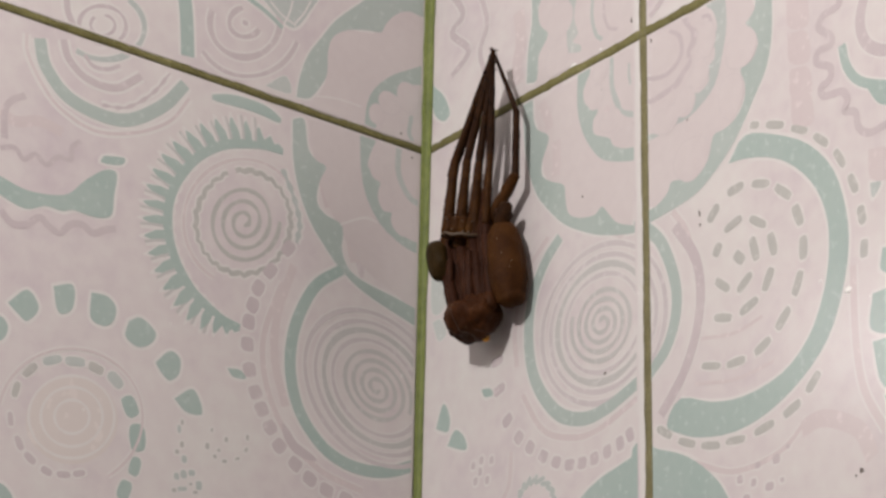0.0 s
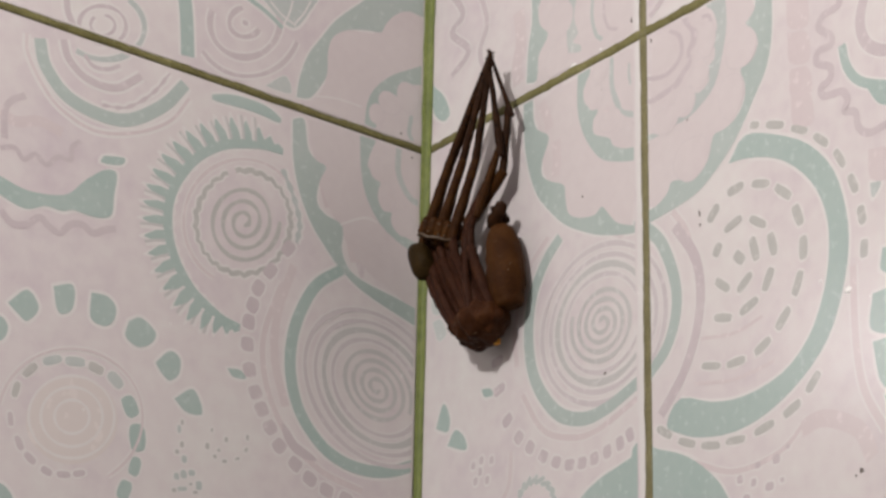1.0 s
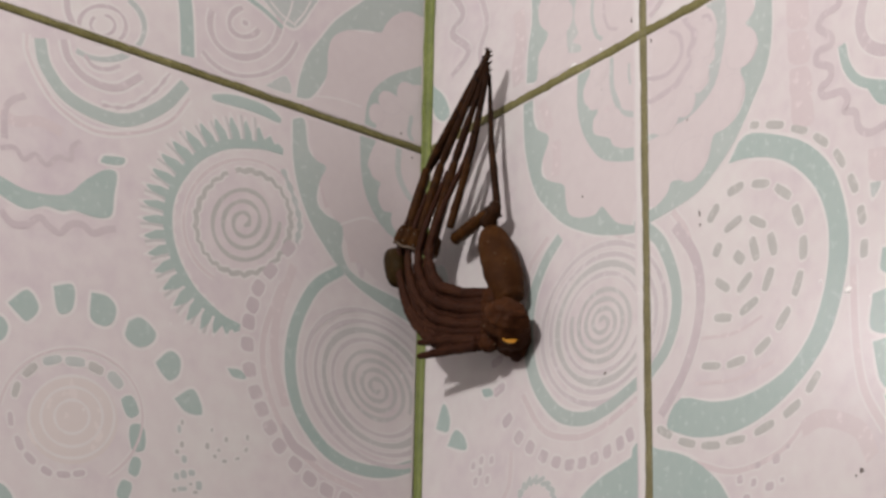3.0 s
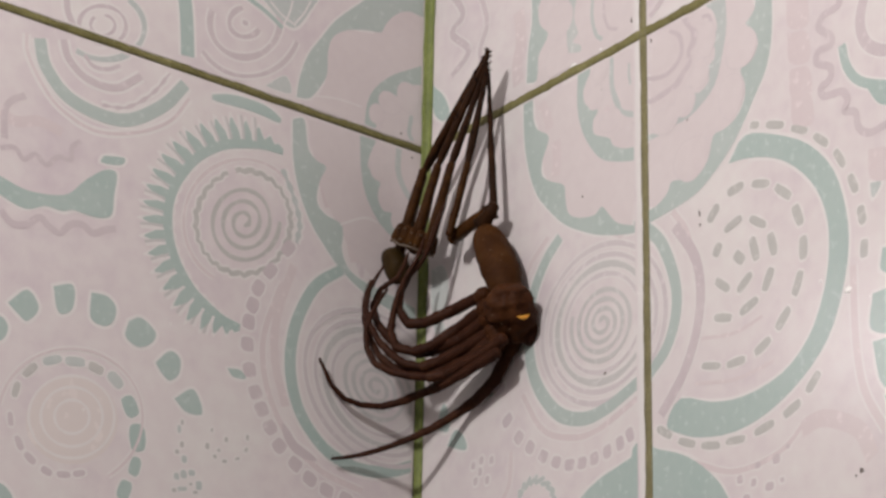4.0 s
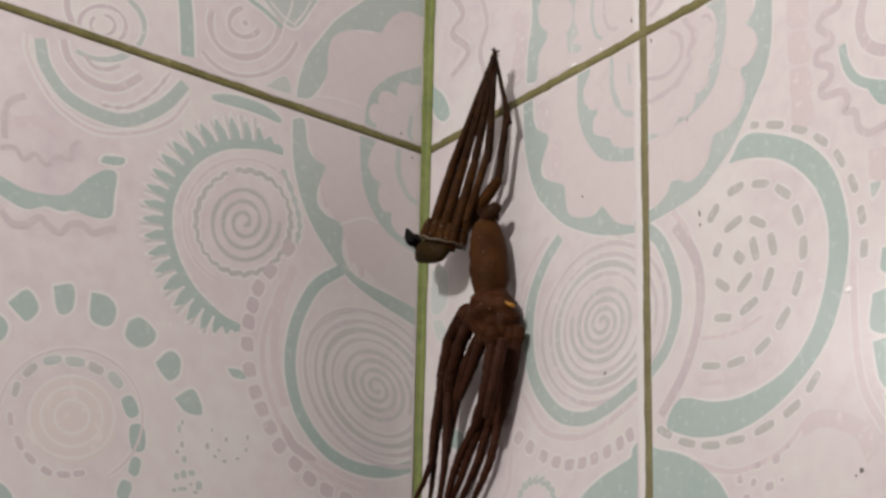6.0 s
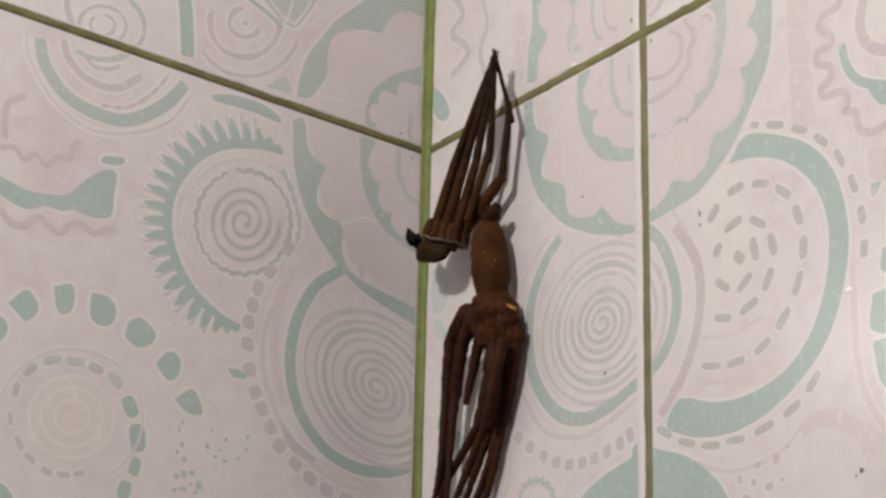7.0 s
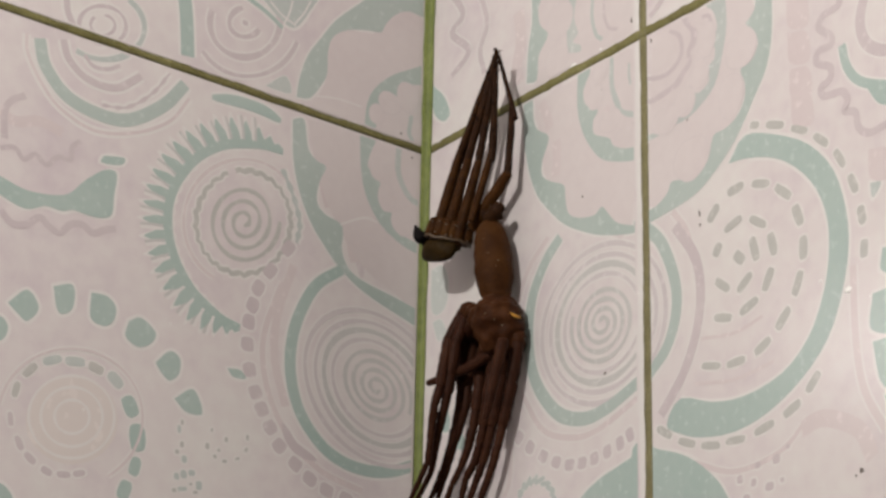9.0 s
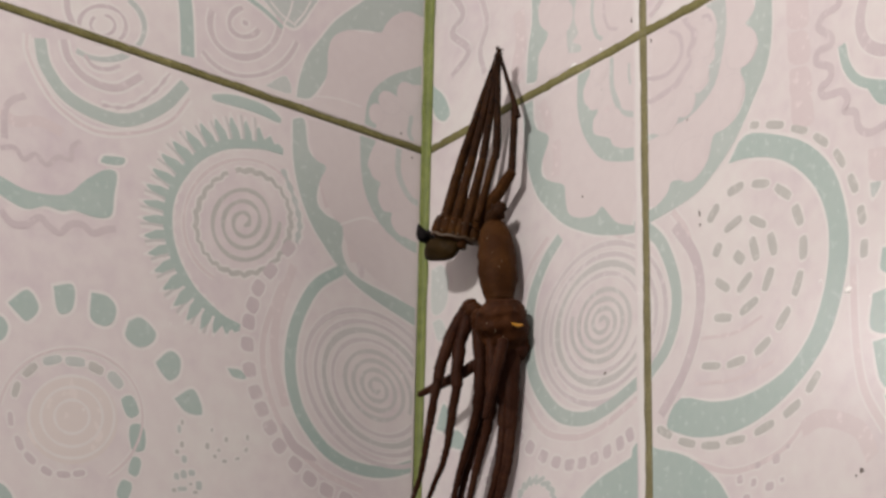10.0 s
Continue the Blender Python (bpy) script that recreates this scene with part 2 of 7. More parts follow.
def flat(side, rows, mat, name, lift, cells, outline=False, edge=(1.2, 1.6), stagger=False):
    """A printed shape, cut to the tiles that it lies on: rows are (left, right) point pairs in millimetres, or the points of an outline."""
    LAYER[0] += 1
    lift += 0.0003 * (LAYER[0] % 60)
    for cell in cells:
        tile, a, width = TILES[side, cell[0], cell[1]]
        bm = bmesh.new()
        if outline:
            face = bm.faces.new([bm.verts.new((p[0], p[1], 0)) for p in rows])
            face.normal_update()
            bmesh.ops.triangulate(bm, faces=[face], ngon_method="EAR_CLIP")
        elif stagger:           # short strokes that overlap at sharp bends, each a hair over the one before
            for i, (s, t) in enumerate(zip(rows, rows[1:])):
                quad = (s[0], s[1], t[1], t[0])
                turn = [(b[0] - a[0]) * (c[1] - b[1]) - (b[1] - a[1]) * (c[0] - b[0]) for a, b, c in zip(quad, quad[1:] + quad[:1], quad[2:] + quad[:2])]
                if min(turn) > 0 or max(turn) < 0:
                    bm.faces.new([bm.verts.new((p[0], p[1], 0.0003 * (i % 8))) for p in quad])
        else:
            vs = [[bm.verts.new((p[0], p[1], 0)) for p in r] for r in rows]
            for s, t in zip(vs, vs[1:]):
                bm.faces.new((s[0], s[1], t[1], t[0]))
        a0, a1 = a * 1000 + (2.2 if cell[0] == 0 else edge[0]), (a + width) * 1000 - (3.4 if cell[0] == 0 and side == "R" and edge[0] > 0.5 else edge[0])
        h0, h1 = cell[1] * TILE_H * 1000 + edge[1], (cell[1] + 1) * TILE_H * 1000 - edge[1]
        for co, no in (((a0, 0, 0), (-1, 0, 0)), ((a1, 0, 0), (1, 0, 0)), ((0, h0, 0), (0, -1, 0)), ((0, h1, 0), (0, 1, 0))):
            bmesh.ops.bisect_plane(bm, geom=bm.verts[:] + bm.edges[:] + bm.faces[:], plane_co=co, plane_no=no, clear_outer=True)
        if not bm.faces:
            bm.free()
            continue
        back = tile.location
        for v in bm.verts:
            v.co = on_wall(side, v.co.x, v.co.y, lift + v.co.z) - back
        part(name, bm, mat, tile, smooth=False)


def where(side, pts):
    """The tiles over which a motif's outline runs."""
    s = STRIP * 1000
    cols = {0} if side == "L" else {0 if p[0] < s else 1 for p in pts}
    return [(c, r) for c in cols for r in {0 if p[1] > 0 else -1 for p in pts}]


LIFT = {"pale": 0.002, "pink": 0.021, "ink": 0.040, "petal_edge": 0.059, "petal": 0.078}   # order of the inks, in millimetres


def ribbon(pts, widths):
    rows = []
    for i, p in enumerate(pts):
        d = pts[min(i + 1, len(pts) - 1)] - pts[max(i - 1, 0)]
        nrm = np.array((-d[1], d[0])) / (np.hypot(*d) + 1e-9)
        rows.append((p - nrm * widths[i], p + nrm * widths[i]))
    return rows


def band(side, points, width, mat=TEAL, halo=0.7, taper=0.0, wavy=0.0, name="printed_band", lift="ink"):
    pts = spline(points)
    n = len(pts) - 1
    w = [width / 2 * (1 - taper * abs(2 * i / n - 1) ** 3) * (1 + wavy * math.sin(i * 0.9)) for i in range(n + 1)]
    cells = where(side, pts)
    if halo:
        flat(side, ribbon(pts, [v + halo for v in w]), PALE, "printed_outline", LIFT["pale"], cells)
    flat(side, ribbon(pts, w), mat, name, LIFT[lift], cells)


def swirl(side, c, rx, ry, turn, a0, a1, width, mat=TEAL, halo=0.5, shrink=0.0, name="printed_ring", lift="ink", wavy=0.0):
    """An arc of an ellipse from a0 to a1 degrees; shrink makes it a spiral."""
    n = max(int(abs(a1 - a0) / 5), 8)
    pts = []
    for i in range(n + 1):
        t, k = radians(a0 + (a1 - a0) * i / n), 1 - shrink * i / n
        x, y = rx * k * math.cos(t), ry * k * math.sin(t)
        x, y = x * (1 + wavy * math.sin(i * 2.2)), y * (1 + wavy * math.sin(i * 2.2))
        pts.append(np.array((c[0] + x * math.cos(radians(turn)) - y * math.sin(radians(turn)), c[1] + x * math.sin(radians(turn)) + y * math.cos(radians(turn)))))
    cells = where(side, pts)
    w = [width / 2 * (0.85 + 0.15 * math.sin(i * 0.35)) for i in range(n + 1)]
    if halo and not shrink:
        flat(side, ribbon(pts, [v + halo for v in w]), PALE, "printed_outline", LIFT["pale"], cells)
    flat(side, ribbon(pts, w), mat, name, LIFT[lift], cells)


def patch(side, points, mat=TEAL, halo=0.8, name="printed_patch", lift="ink", smooth=6, rim=False):
    """A filled rounded shape."""
    pts = spline(list(points) + [points[0]], smooth)
    c = sum(pts) / len(pts)
    cells = where(side, pts)
    if halo and not rim:
        flat(side, [p + (p - c) / (np.hypot(*(p - c)) + 1e-9) * halo for p in pts[:-1]], PALE, "printed_outline", LIFT["pale"], cells, True)
    elif halo:
        ring = pts[:-1] + pts[:2]
        flat(side, ribbon(ring, [halo] * len(ring)), PALE, "printed_outline", LIFT["pale"], cells, stagger=True)
    flat(side, pts[:-1], mat, name, LIFT[lift], cells, True)


def petal(side, c, rx, ry):
    """A rounded petal with a thin mauve rim, laid over the teal."""
    for grow, ink, level in ((0.15, RING_MAUVE, "petal_edge"), (0.0, PETAL, "petal")):
        pts = [np.array((c[0] + (rx + grow) * math.cos(0.25 * i), c[1] + (ry + grow) * math.sin(0.25 * i) * (1 + 0.06 * math.sin(0.75 * i + c[0])))) for i in range(25)]
        flat(side, pts, ink, "printed_petal", LIFT[level], where(side, pts), True)


def dash(side, c, length, width, turn, mat=TEAL, halo=0.5, seed=0):
    """A short rounded stroke."""
    rnd = random.Random(seed + int(c[0] * 10))
    co, si = math.cos(radians(turn)), math.sin(radians(turn))
    pts = []
    for i in range(16):
        t = 2 * math.pi * i / 16
        x = length / 2 * math.copysign(abs(math.cos(t)) ** 0.6, math.cos(t)) * rnd.uniform(0.93, 1.05)
        y = width / 2 * math.copysign(abs(math.sin(t)) ** 0.6, math.sin(t)) * rnd.uniform(0.93, 1.05)
        pts.append(np.array((c[0] + x * co - y * si, c[1] + x * si + y * co)))
    c = np.array(c)
    cells = where(side, pts)
    if halo:
        flat(side, [p + (p - c) / (np.hypot(*(p - c)) + 1e-9) * halo for p in pts], PALE, "printed_outline", LIFT["pale"], cells, True)
    flat(side, pts, mat, "printed_dash", LIFT["ink"], cells, True)


def sawtooth(side, points, width, tooth, count, mat=TEAL):
    """A band whose outer edge runs in pointed teeth."""
    pts = spline(points, 24)
    n = len(pts) - 1
    core, ends = ribbon(pts, [width / 2] * (n + 1)), ribbon(pts, [width / 2 + tooth] * (n + 1))
    rows = []
    for i in range(n + 1):
        ph = (i / n * count) % 1.0
        k = (1 - abs(2 * ph - 1)) ** 1.2
        fade = min(1.0, 6 * i / n, 6 * (n - i) / n)
        inner, outer = core[i][0] * fade + pts[i] * (1 - fade), core[i][1] * (1 - k * fade) + ends[i][1] * k * fade
        rows.append((inner, outer))
    cells = where(side, pts)
    flat(side, [(a + (a - b) * 0.12, b + (b - a) * 0.18) for a, b in rows], PALE, "printed_outline", LIFT["pale"], cells)
    flat(side, rows, mat, "printed_sawtooth", LIFT["ink"], cells)
    for k in range(3, count - 2):        # pale slits between the teeth
        i = round(k / count * n)
        root, out = core[i][1], (core[i][1] - core[i][0]) / (np.hypot(*(core[i][1] - core[i][0])) + 1e-9)
        side_way = np.array((-out[1], out[0]))
        for shift, w, m, level in ((0.75, 0.45, RING, "ink"), (0.0, 0.5, PALE, "petal_edge")):
            ends = [root - out * 1.1 + side_way * shift, root + out * (tooth * 0.95 + 0.5 * math.sin(k * 5)) + side_way * shift]
            flat(side, ribbon([ends[0], (ends[0] + ends[1]) / 2, ends[1]], [w * 0.6, w, w * 0.7]), m, "printed_slit", LIFT[level], cells)


# cut tile of the upper course and whole tile, north wall
band("L", [(71.6, 20.3), (70.3, 13.3), (69.2, 3.3)], 3.6, TEAL)
swirl("L", (91.7, 3.7), 11.3, 8.2, 151.3, -34, 146, 1.6, GREY_TEAL)
swirl("L", (91.7, 3.7), 6.3, 4.6, 150.5, -174, 126, 1.1, MAUVE)
swirl("L", (91.7, 3.7), 3.3, 2.4, 149.7, -63, 247, 0.9, MAUVE)
band("L", [(101.4, 8.2), (100.7, 4.1), (99, 1.1)], 1.6, MAUVE)
# bowl of arcs below the joint
band("L", [(106.9, -4.9), (104.6, -11.4), (97.5, -17.2), (85, -18.1), (75.2, -11.7), (69.3, -4)], 3.2, SOFT_TEAL, taper=0.1)
band("L", [(101.1, -3.2), (99.3, -7.5), (94.3, -10.8), (87.1, -10.7), (80.9, -5.7)], 1.8, MAUVE)
band("L", [(95.5, -5.2), (93.2, -7.2), (89.6, -6.8), (86.5, -5)], 1.0, MAUVE)
band("L", [(90.2, -16), (83.8, -14.5), (77.6, -8.9), (73.6, -2.6)], 0.7, MAUVE, wavy=0.5)
band("L", [(110.1, -4.8), (109.3, -9.5), (105.1, -15.8), (99.8, -20.3), (91.1, -22.7), (81.2, -20), (72.7, -14.5), (68, -7.2)], 0.8, PINK)
# wavy lines and the vase shape
band("L", [(108.9, -19.7), (112.1, -21.9), (113.4, -25.3), (112.8, -31.2)], 1.6, MAUVE, halo=0)
band("L", [(113.6, -33.7), (110.3, -32.7), (107.8, -34.7), (105.3, -32.8), (102.3, -34.4), (99.8, -31.7), (96.6, -31.4), (96.6, -28.5), (94.7, -26.3)], 1.2, MAUVE, halo=0)
band("L", [(112.1, -47.9), (109.2, -50.1), (105.9, -49.6), (102.8, -47), (100.6, -48.3), (97.7, -49.1), (95.2, -46.5), (92.5, -45.8), (89.6, -47), (86.9, -45.5), (84.2, -44.4)], 1.7, MAUVE, halo=0)
patch("L", [(117, -39.8), (112.9, -40.2), (106, -41.6), (97.2, -40), (92.8, -35.3), (88.1, -31.3), (85.1, -31.4), (85.3, -36.5), (85.7, -41.8), (89.9, -43.2), (94.9, -43), (97.5, -44), (101.7, -44), (106.3, -46), (112.5, -44.5), (116.6, -43)], TEAL, smooth=4)
patch("L", [(88.6, -28), (83.5, -27), (84.2, -29), (89.1, -29.8)], TEAL, smooth=3)
band("L", [(114.5, -25.6), (110.3, -26.4), (105, -24.7), (99.3, -25.6)], 2.6, PINK, halo=0, lift="pink")
# sawtooth crescent with its spiral
sawtooth("L", [(41.9, -13.6), (49.1, -13), (57.5, -15.1), (65.5, -21.2), (70.8, -30.2), (71.9, -38.8), (69.5, -47.1), (63.8, -54.4), (56.8, -58), (50.8, -58.5)], 3.4, 4.8, 24)
swirl("L", (51.4, -33.4), 14.3, 11.5, 129.2, -59, 291, 1.4, STONE, wavy=0.03)
swirl("L", (51.4, -33.4), 11.1, 8.9, 125.7, 45, 1215, 1.25, STONE, shrink=0.92, halo=0.3)
swirl("L", (51.4, -33.4), 17.7, 14.2, 132.6, 157, 367, 1.0, PINK, halo=0.3)
band("L", [(62, -4.9), (55.1, -3.8), (48, -3.8), (42.9, -5.1)], 3.0, TEAL, taper=0.6)
band("L", [(41.7, -17.2), (38.2, -23.5), (36.2, -29.4), (36.8, -34.6)], 1.2, GREY_TEAL, wavy=0.4)
# row of blocks round the big oval
dash("L", (39.0, -36.6), 4.4, 3.1, -56, MAUVE)
dash("L", (43.6, -43.5), 4.3, 3.1, -58, MAUVE)
dash("L", (46.6, -48.5), 4.1, 3.2, -66, MAUVE)
dash("L", (47.8, -53.0), 3.9, 3.3, -77, MAUVE)
dash("L", (48.6, -57.3), 3.8, 3.4, -86, MAUVE)
dash("L", (48.6, -62.7), 3.6, 3.5, -94, MAUVE)
dash("L", (47.7, -68.6), 3.5, 3.6, -105, MAUVE)
dash("L", (45.8, -73.5), 3.4, 3.6, -114, MAUVE)
dash("L", (43.9, -77.1), 3.4, 3.6, -121, MAUVE)
dash("L", (41.4, -80.8), 3.4, 3.6, -124, MAUVE)
dash("L", (38.8, -84.6), 3.4, 3.6, -135, MAUVE)
dash("L", (34.3, -87.9), 3.5, 3.5, -146, MAUVE)
dash("L", (30.2, -90.5), 3.7, 3.4, -154, MAUVE)
dash("L", (25.5, -92.2), 3.8, 3.3, -165, MAUVE)
dash("L", (20.1, -93.2), 3.9, 3.3, -169, MAUVE)
# oval spiral beside the corner
band("L", [(23.9, -37.9), (30.7, -43.6), (35, -51.8), (36.9, -59.9), (36.5, -68), (33.3, -76), (26.4, -82.6), (17.7, -85.2), (8.1, -84.1), (-3.2, -78.9)], 3.0, TEAL, taper=0.15)
band("L", [(40.1, -45.4), (44, -57.5), (44.3, -65.8), (41.5, -74.6), (35.7, -82.6), (26.9, -88.1), (15.8, -90.4)], 1.6, PINK, halo=0.3, lift="pink")
band("L", [(37.2, -40.4), (41.1, -54), (41, -65), (37.6, -75)], 2.2, PINK, halo=0, lift="pink")
band("L", [(38.2, -79.2), (34.8, -83.8), (28.6, -85.8)], 2.5, MAUVE, taper=0.8)
# rings of the ovals, the same on both walls
swirl("R", (65.5, -64.7), 20.7, 17.8, 156.1, 0, 360, 1.4, RING_MAUVE, halo=0.35)
swirl("L", (12.7, -64.7), 20.7, 17.8, -156.1, 0, 360, 1.4, RING_MAUVE, halo=0.35)
swirl("R", (65.5, -64.7), 17.7, 15.3, 156.1, 0, 360, 1.3, RING_MAUVE, halo=0.35)
swirl("L", (12.7, -64.7), 17.7, 15.3, -156.1, 0, 360, 1.3, RING_MAUVE, halo=0.35)
swirl("R", (65.5, -64.7), 15.3, 13.2, 156.1, 0, 360, 1.7, RING, halo=0.35)
swirl("L", (12.7, -64.7), 15.3, 13.2, -156.1, 0, 360, 1.7, RING, halo=0.35)
swirl("R", (65.5, -64.7), 12.8, 11.0, 156.1, 0, 360, 1.2, RING_MAUVE, halo=0.35)
swirl("L", (12.7, -64.7), 12.8, 11.0, -156.1, 0, 360, 1.2, RING_MAUVE, halo=0.35)
swirl("R", (65.5, -64.7), 10.6, 9.1, 156.1, 0, 1440, 1.25, RING, shrink=0.93)
swirl("L", (12.7, -64.7), 10.6, 9.1, -156.1, 0, -1440, 1.25, RING, shrink=0.93)
# flower cut by the corner: rings scalloped by petals
patch("L", [(38.8, 2.6), (38.3, 7.6), (36.2, 14.7), (32.7, 20.5), (28.5, 27), (21.1, 34.6), (16.2, 39.4), (0.1, 45.2), (-0.2, 37.3), (6.4, 37.1), (10.7, 34.7), (13.7, 30.8), (15, 28.2), (19.1, 27.4), (25, 25.4), (29.1, 22.1), (30.5, 17.6), (30.4, 11.8), (32, 7.9), (35.1, 3.5)], SOFT_TEAL, halo=0.55, smooth=3, rim=True)
patch("L", [(39.6, -3.6), (38.9, -13.4), (36.7, -21.6), (33.1, -28.5), (29.4, -32.8), (24.9, -37.3), (17.9, -41.6), (7.9, -44.9), (-2.6, -47.5), (-2.5, -43.6), (8, -40.9), (15.5, -39.6), (21.4, -37.5), (24, -33.2), (23.9, -28.8), (24.8, -26.2), (29.2, -25.2), (31.8, -22.3), (31.1, -17), (29.5, -13), (32.3, -12.1), (34.9, -9.6), (36.4, -2.6)], SOFT_TEAL, halo=0.55, smooth=3, rim=True)
patch("L", [(18.9, 1.4), (18.3, 7.7), (16, 12.6), (11.8, 17), (6.7, 20.4), (-0.5, 24.2), (-0.7, 19.2), (6.9, 16.1), (8.2, 13.4), (9.9, 11), (13.3, 9.8), (15.2, 7.3), (15.7, 1.2)], SOFT_TEAL, halo=0.55, smooth=3, rim=True)
patch("L", [(20.1, -1.7), (19.6, -9.1), (18.5, -14.8), (16.4, -19.3), (12.9, -23.5), (8.6, -26), (4.3, -27.5), (-2, -28), (-2, -25.6), (4.4, -24.8), (8.3, -23.4), (9.1, -19.8), (12.2, -18.9), (14, -16.4), (13.8, -11.3), (17.4, -9.5), (16.9, -5.6), (15.4, -1)], SOFT_TEAL, halo=0.55, smooth=3, rim=True)
band("L", [(8.4, -1.4), (8.5, -7.3), (6.9, -11.3), (3.9, -14.2), (-1.3, -15)], 1.7, GREY_TEAL, halo=0.3)
band("L", [(4.9, 8.4), (5.5, 3.6), (4.4, 1.6)], 1.2, GREY_TEAL, halo=0.3)
band("L", [(27.7, -6.5), (28.2, -9.5), (28.2, -12.4)], 3.4, PINK, halo=0, lift="pink")
band("L", [(29.8, -16.9), (28.7, -20), (27.7, -23)], 3.6, PINK, halo=0, lift="pink")
band("L", [(21.5, -26.7), (21.3, -31.7), (20.2, -35)], 2.6, PINK, halo=0, lift="pink")
band("L", [(11.1, -2.3), (11.2, -8.1), (10.4, -12.4)], 1.6, PINK, halo=0, lift="pink")
band("L", [(24.8, -26.6), (21.1, -24.4), (17.4, -22.7), (14, -23)], 0.5, PALE, halo=0)
band("L", [(33.2, 4.7), (26.6, 6), (19.9, 6)], 0.4, PALE, halo=0)
# cut tile beside the corner, east wall
patch("R", [(37.9, -0.2), (38.3, -10.4), (40, -19.1), (43, -26.5), (47.4, -32), (53, -37.4), (60.8, -42), (67.4, -44.8), (76.6, -47.2), (76.6, -45.6), (71.1, -43.2), (68, -40), (65.7, -37.3), (63.1, -38.5), (57.7, -37.3), (54.2, -35), (53.2, -31.1), (52.6, -27.5), (48.2, -25.1), (45, -22.5), (44.9, -18.7), (47.3, -13.5), (43.2, -10.1), (41.6, -6.6), (41.1, -0.8)], SOFT_TEAL, halo=0.55, smooth=3, rim=True)
patch("R", [(39, 3.6), (39.5, 12.1), (40.9, 19), (41, 27.4), (45, 25.6), (43.2, 21.9), (43.9, 17), (46.8, 13.6), (44.7, 10.7), (43.3, 8.7), (42.7, 3)], SOFT_TEAL, halo=0.55, smooth=3, rim=True)
patch("R", [(57.6, -0.4), (57.4, -9.7), (58.9, -16), (61.8, -21.3), (65.1, -25.3), (69.4, -27.7), (76.9, -30), (76.9, -27.1), (73.2, -25.9), (69.5, -23.8), (68.2, -21.5), (63.2, -18.7), (62.8, -15.3), (64.4, -13.1), (60.3, -10.3), (59.5, -6.2), (62.1, -1.8)], SOFT_TEAL, halo=0.55, smooth=3, rim=True)
patch("R", [(54, 5.6), (53.6, 13.7), (55, 21.3), (57.4, 20.3), (56.2, 14.1), (57.6, 9.4), (55.8, 7.6), (58.6, 5.7), (58.2, 4.1)], GREY_TEAL, halo=0.55, smooth=3, rim=True)
patch("R", [(68.7, -1.9), (68.5, -8.3), (70.1, -13.9), (73.3, -17.9), (77, -19.7), (77.1, -18.4), (73, -16.3), (71.9, -13.9), (70, -8.9), (69.9, -2.3)], GREY_TEAL, halo=0.3, smooth=3, rim=True)
band("R", [(63, 17.1), (62.6, 11.4), (63.9, 6.4), (66.1, 4.1)], 1.1, GREY_TEAL, halo=0.3)
band("R", [(67.3, 15.2), (66.7, 10.8), (68.2, 6.4), (71.3, 4.5)], 0.9, MAUVE, halo=0.3)
band("R", [(75.2, -5.6), (75, -8.1), (75.5, -11.1)], 0.7, GREY_TEAL, halo=0)
band("R", [(49.8, -15.4), (50.2, -19.9), (49.8, -24.3)], 3.0, PINK, halo=0, lift="pink")
band("R", [(44.4, -3.6), (46.1, -6.8), (47.7, -11.5)], 2.8, PINK, halo=0, lift="pink")
band("R", [(67.1, -13.4), (68.6, -17.5), (67.8, -20.2)], 1.8, PINK, halo=0, lift="pink")
band("R", [(35.7, 24.3), (36.7, 16.2), (35.3, 9.3), (36, 4.5)], 4.0, PINK, halo=0, lift="pink")
# whole tile, east wall: half flower
patch("R", [(119.8, -6.8), (119.3, -16.6), (117.4, -23.6), (113.8, -28.8), (109.9, -34.1), (106.1, -38.2), (99.6, -42.8), (93.9, -45.1), (82.6, -46.3), (76.8, -46.3), (76.8, -43.8), (83.2, -43.3), (87, -41.3), (88.4, -39.2), (94, -40.5), (99.3, -38.5), (101.2, -33.4), (104.2, -33), (107.2, -32.2), (109.6, -30.4), (111, -27.7), (111, -24.4), (109.9, -21.5), (111.5, -20), (114.2, -19.1), (115.3, -16.9), (114.3, -13.8), (111.9, -11.2), (112.9, -10.4), (114.7, -8.6), (115.7, -5)], SOFT_TEAL, halo=0.55, smooth=3, rim=True)
patch("R", [(105.9, -0.8), (106.2, -8.4), (104.9, -14.6), (102.1, -21.6), (97.6, -24.8), (94.1, -26.1), (89.8, -26.5), (82.4, -27.1), (77.1, -26.1), (77.1, -24.7), (83.3, -26), (88, -25.7), (89.5, -24.4), (93.6, -24.3), (95.4, -23), (95.6, -21.2), (97.4, -21.6), (99.5, -20.8), (100.4, -19.6), (100.2, -16.8), (102.1, -15.5), (102.4, -12.9), (100.6, -10.1), (102.5, -10), (103.3, -7.8), (102.2, -4), (100.1, -1.7), (101.6, 1.1)], GREY_TEAL, halo=0.55, smooth=3, rim=True)
patch("R", [(92.3, -1.7), (94.4, -2.1), (95.1, -4.4), (97, -6.2), (96.5, -9.8), (94.9, -10.8), (95.2, -13.7), (93.1, -15.6), (91.1, -17.5), (86.4, -18.4), (81.7, -18.4), (77.3, -16.9), (77.3, -16), (81.7, -17.1), (85.7, -16.8), (89, -16.4), (91.9, -14.5), (93.8, -12.8), (93.8, -10.1), (95.1, -8.2), (95, -5.9), (93.3, -3.7)], MAUVE, halo=0.4, smooth=3, rim=True)
band("R", [(88.4, -3), (91.6, -5.7), (92.2, -9.5), (90.9, -11.7), (88.2, -13.1), (84.5, -13), (80, -11.5)], 1.3, MAUVE, halo=0.4, taper=0.3)
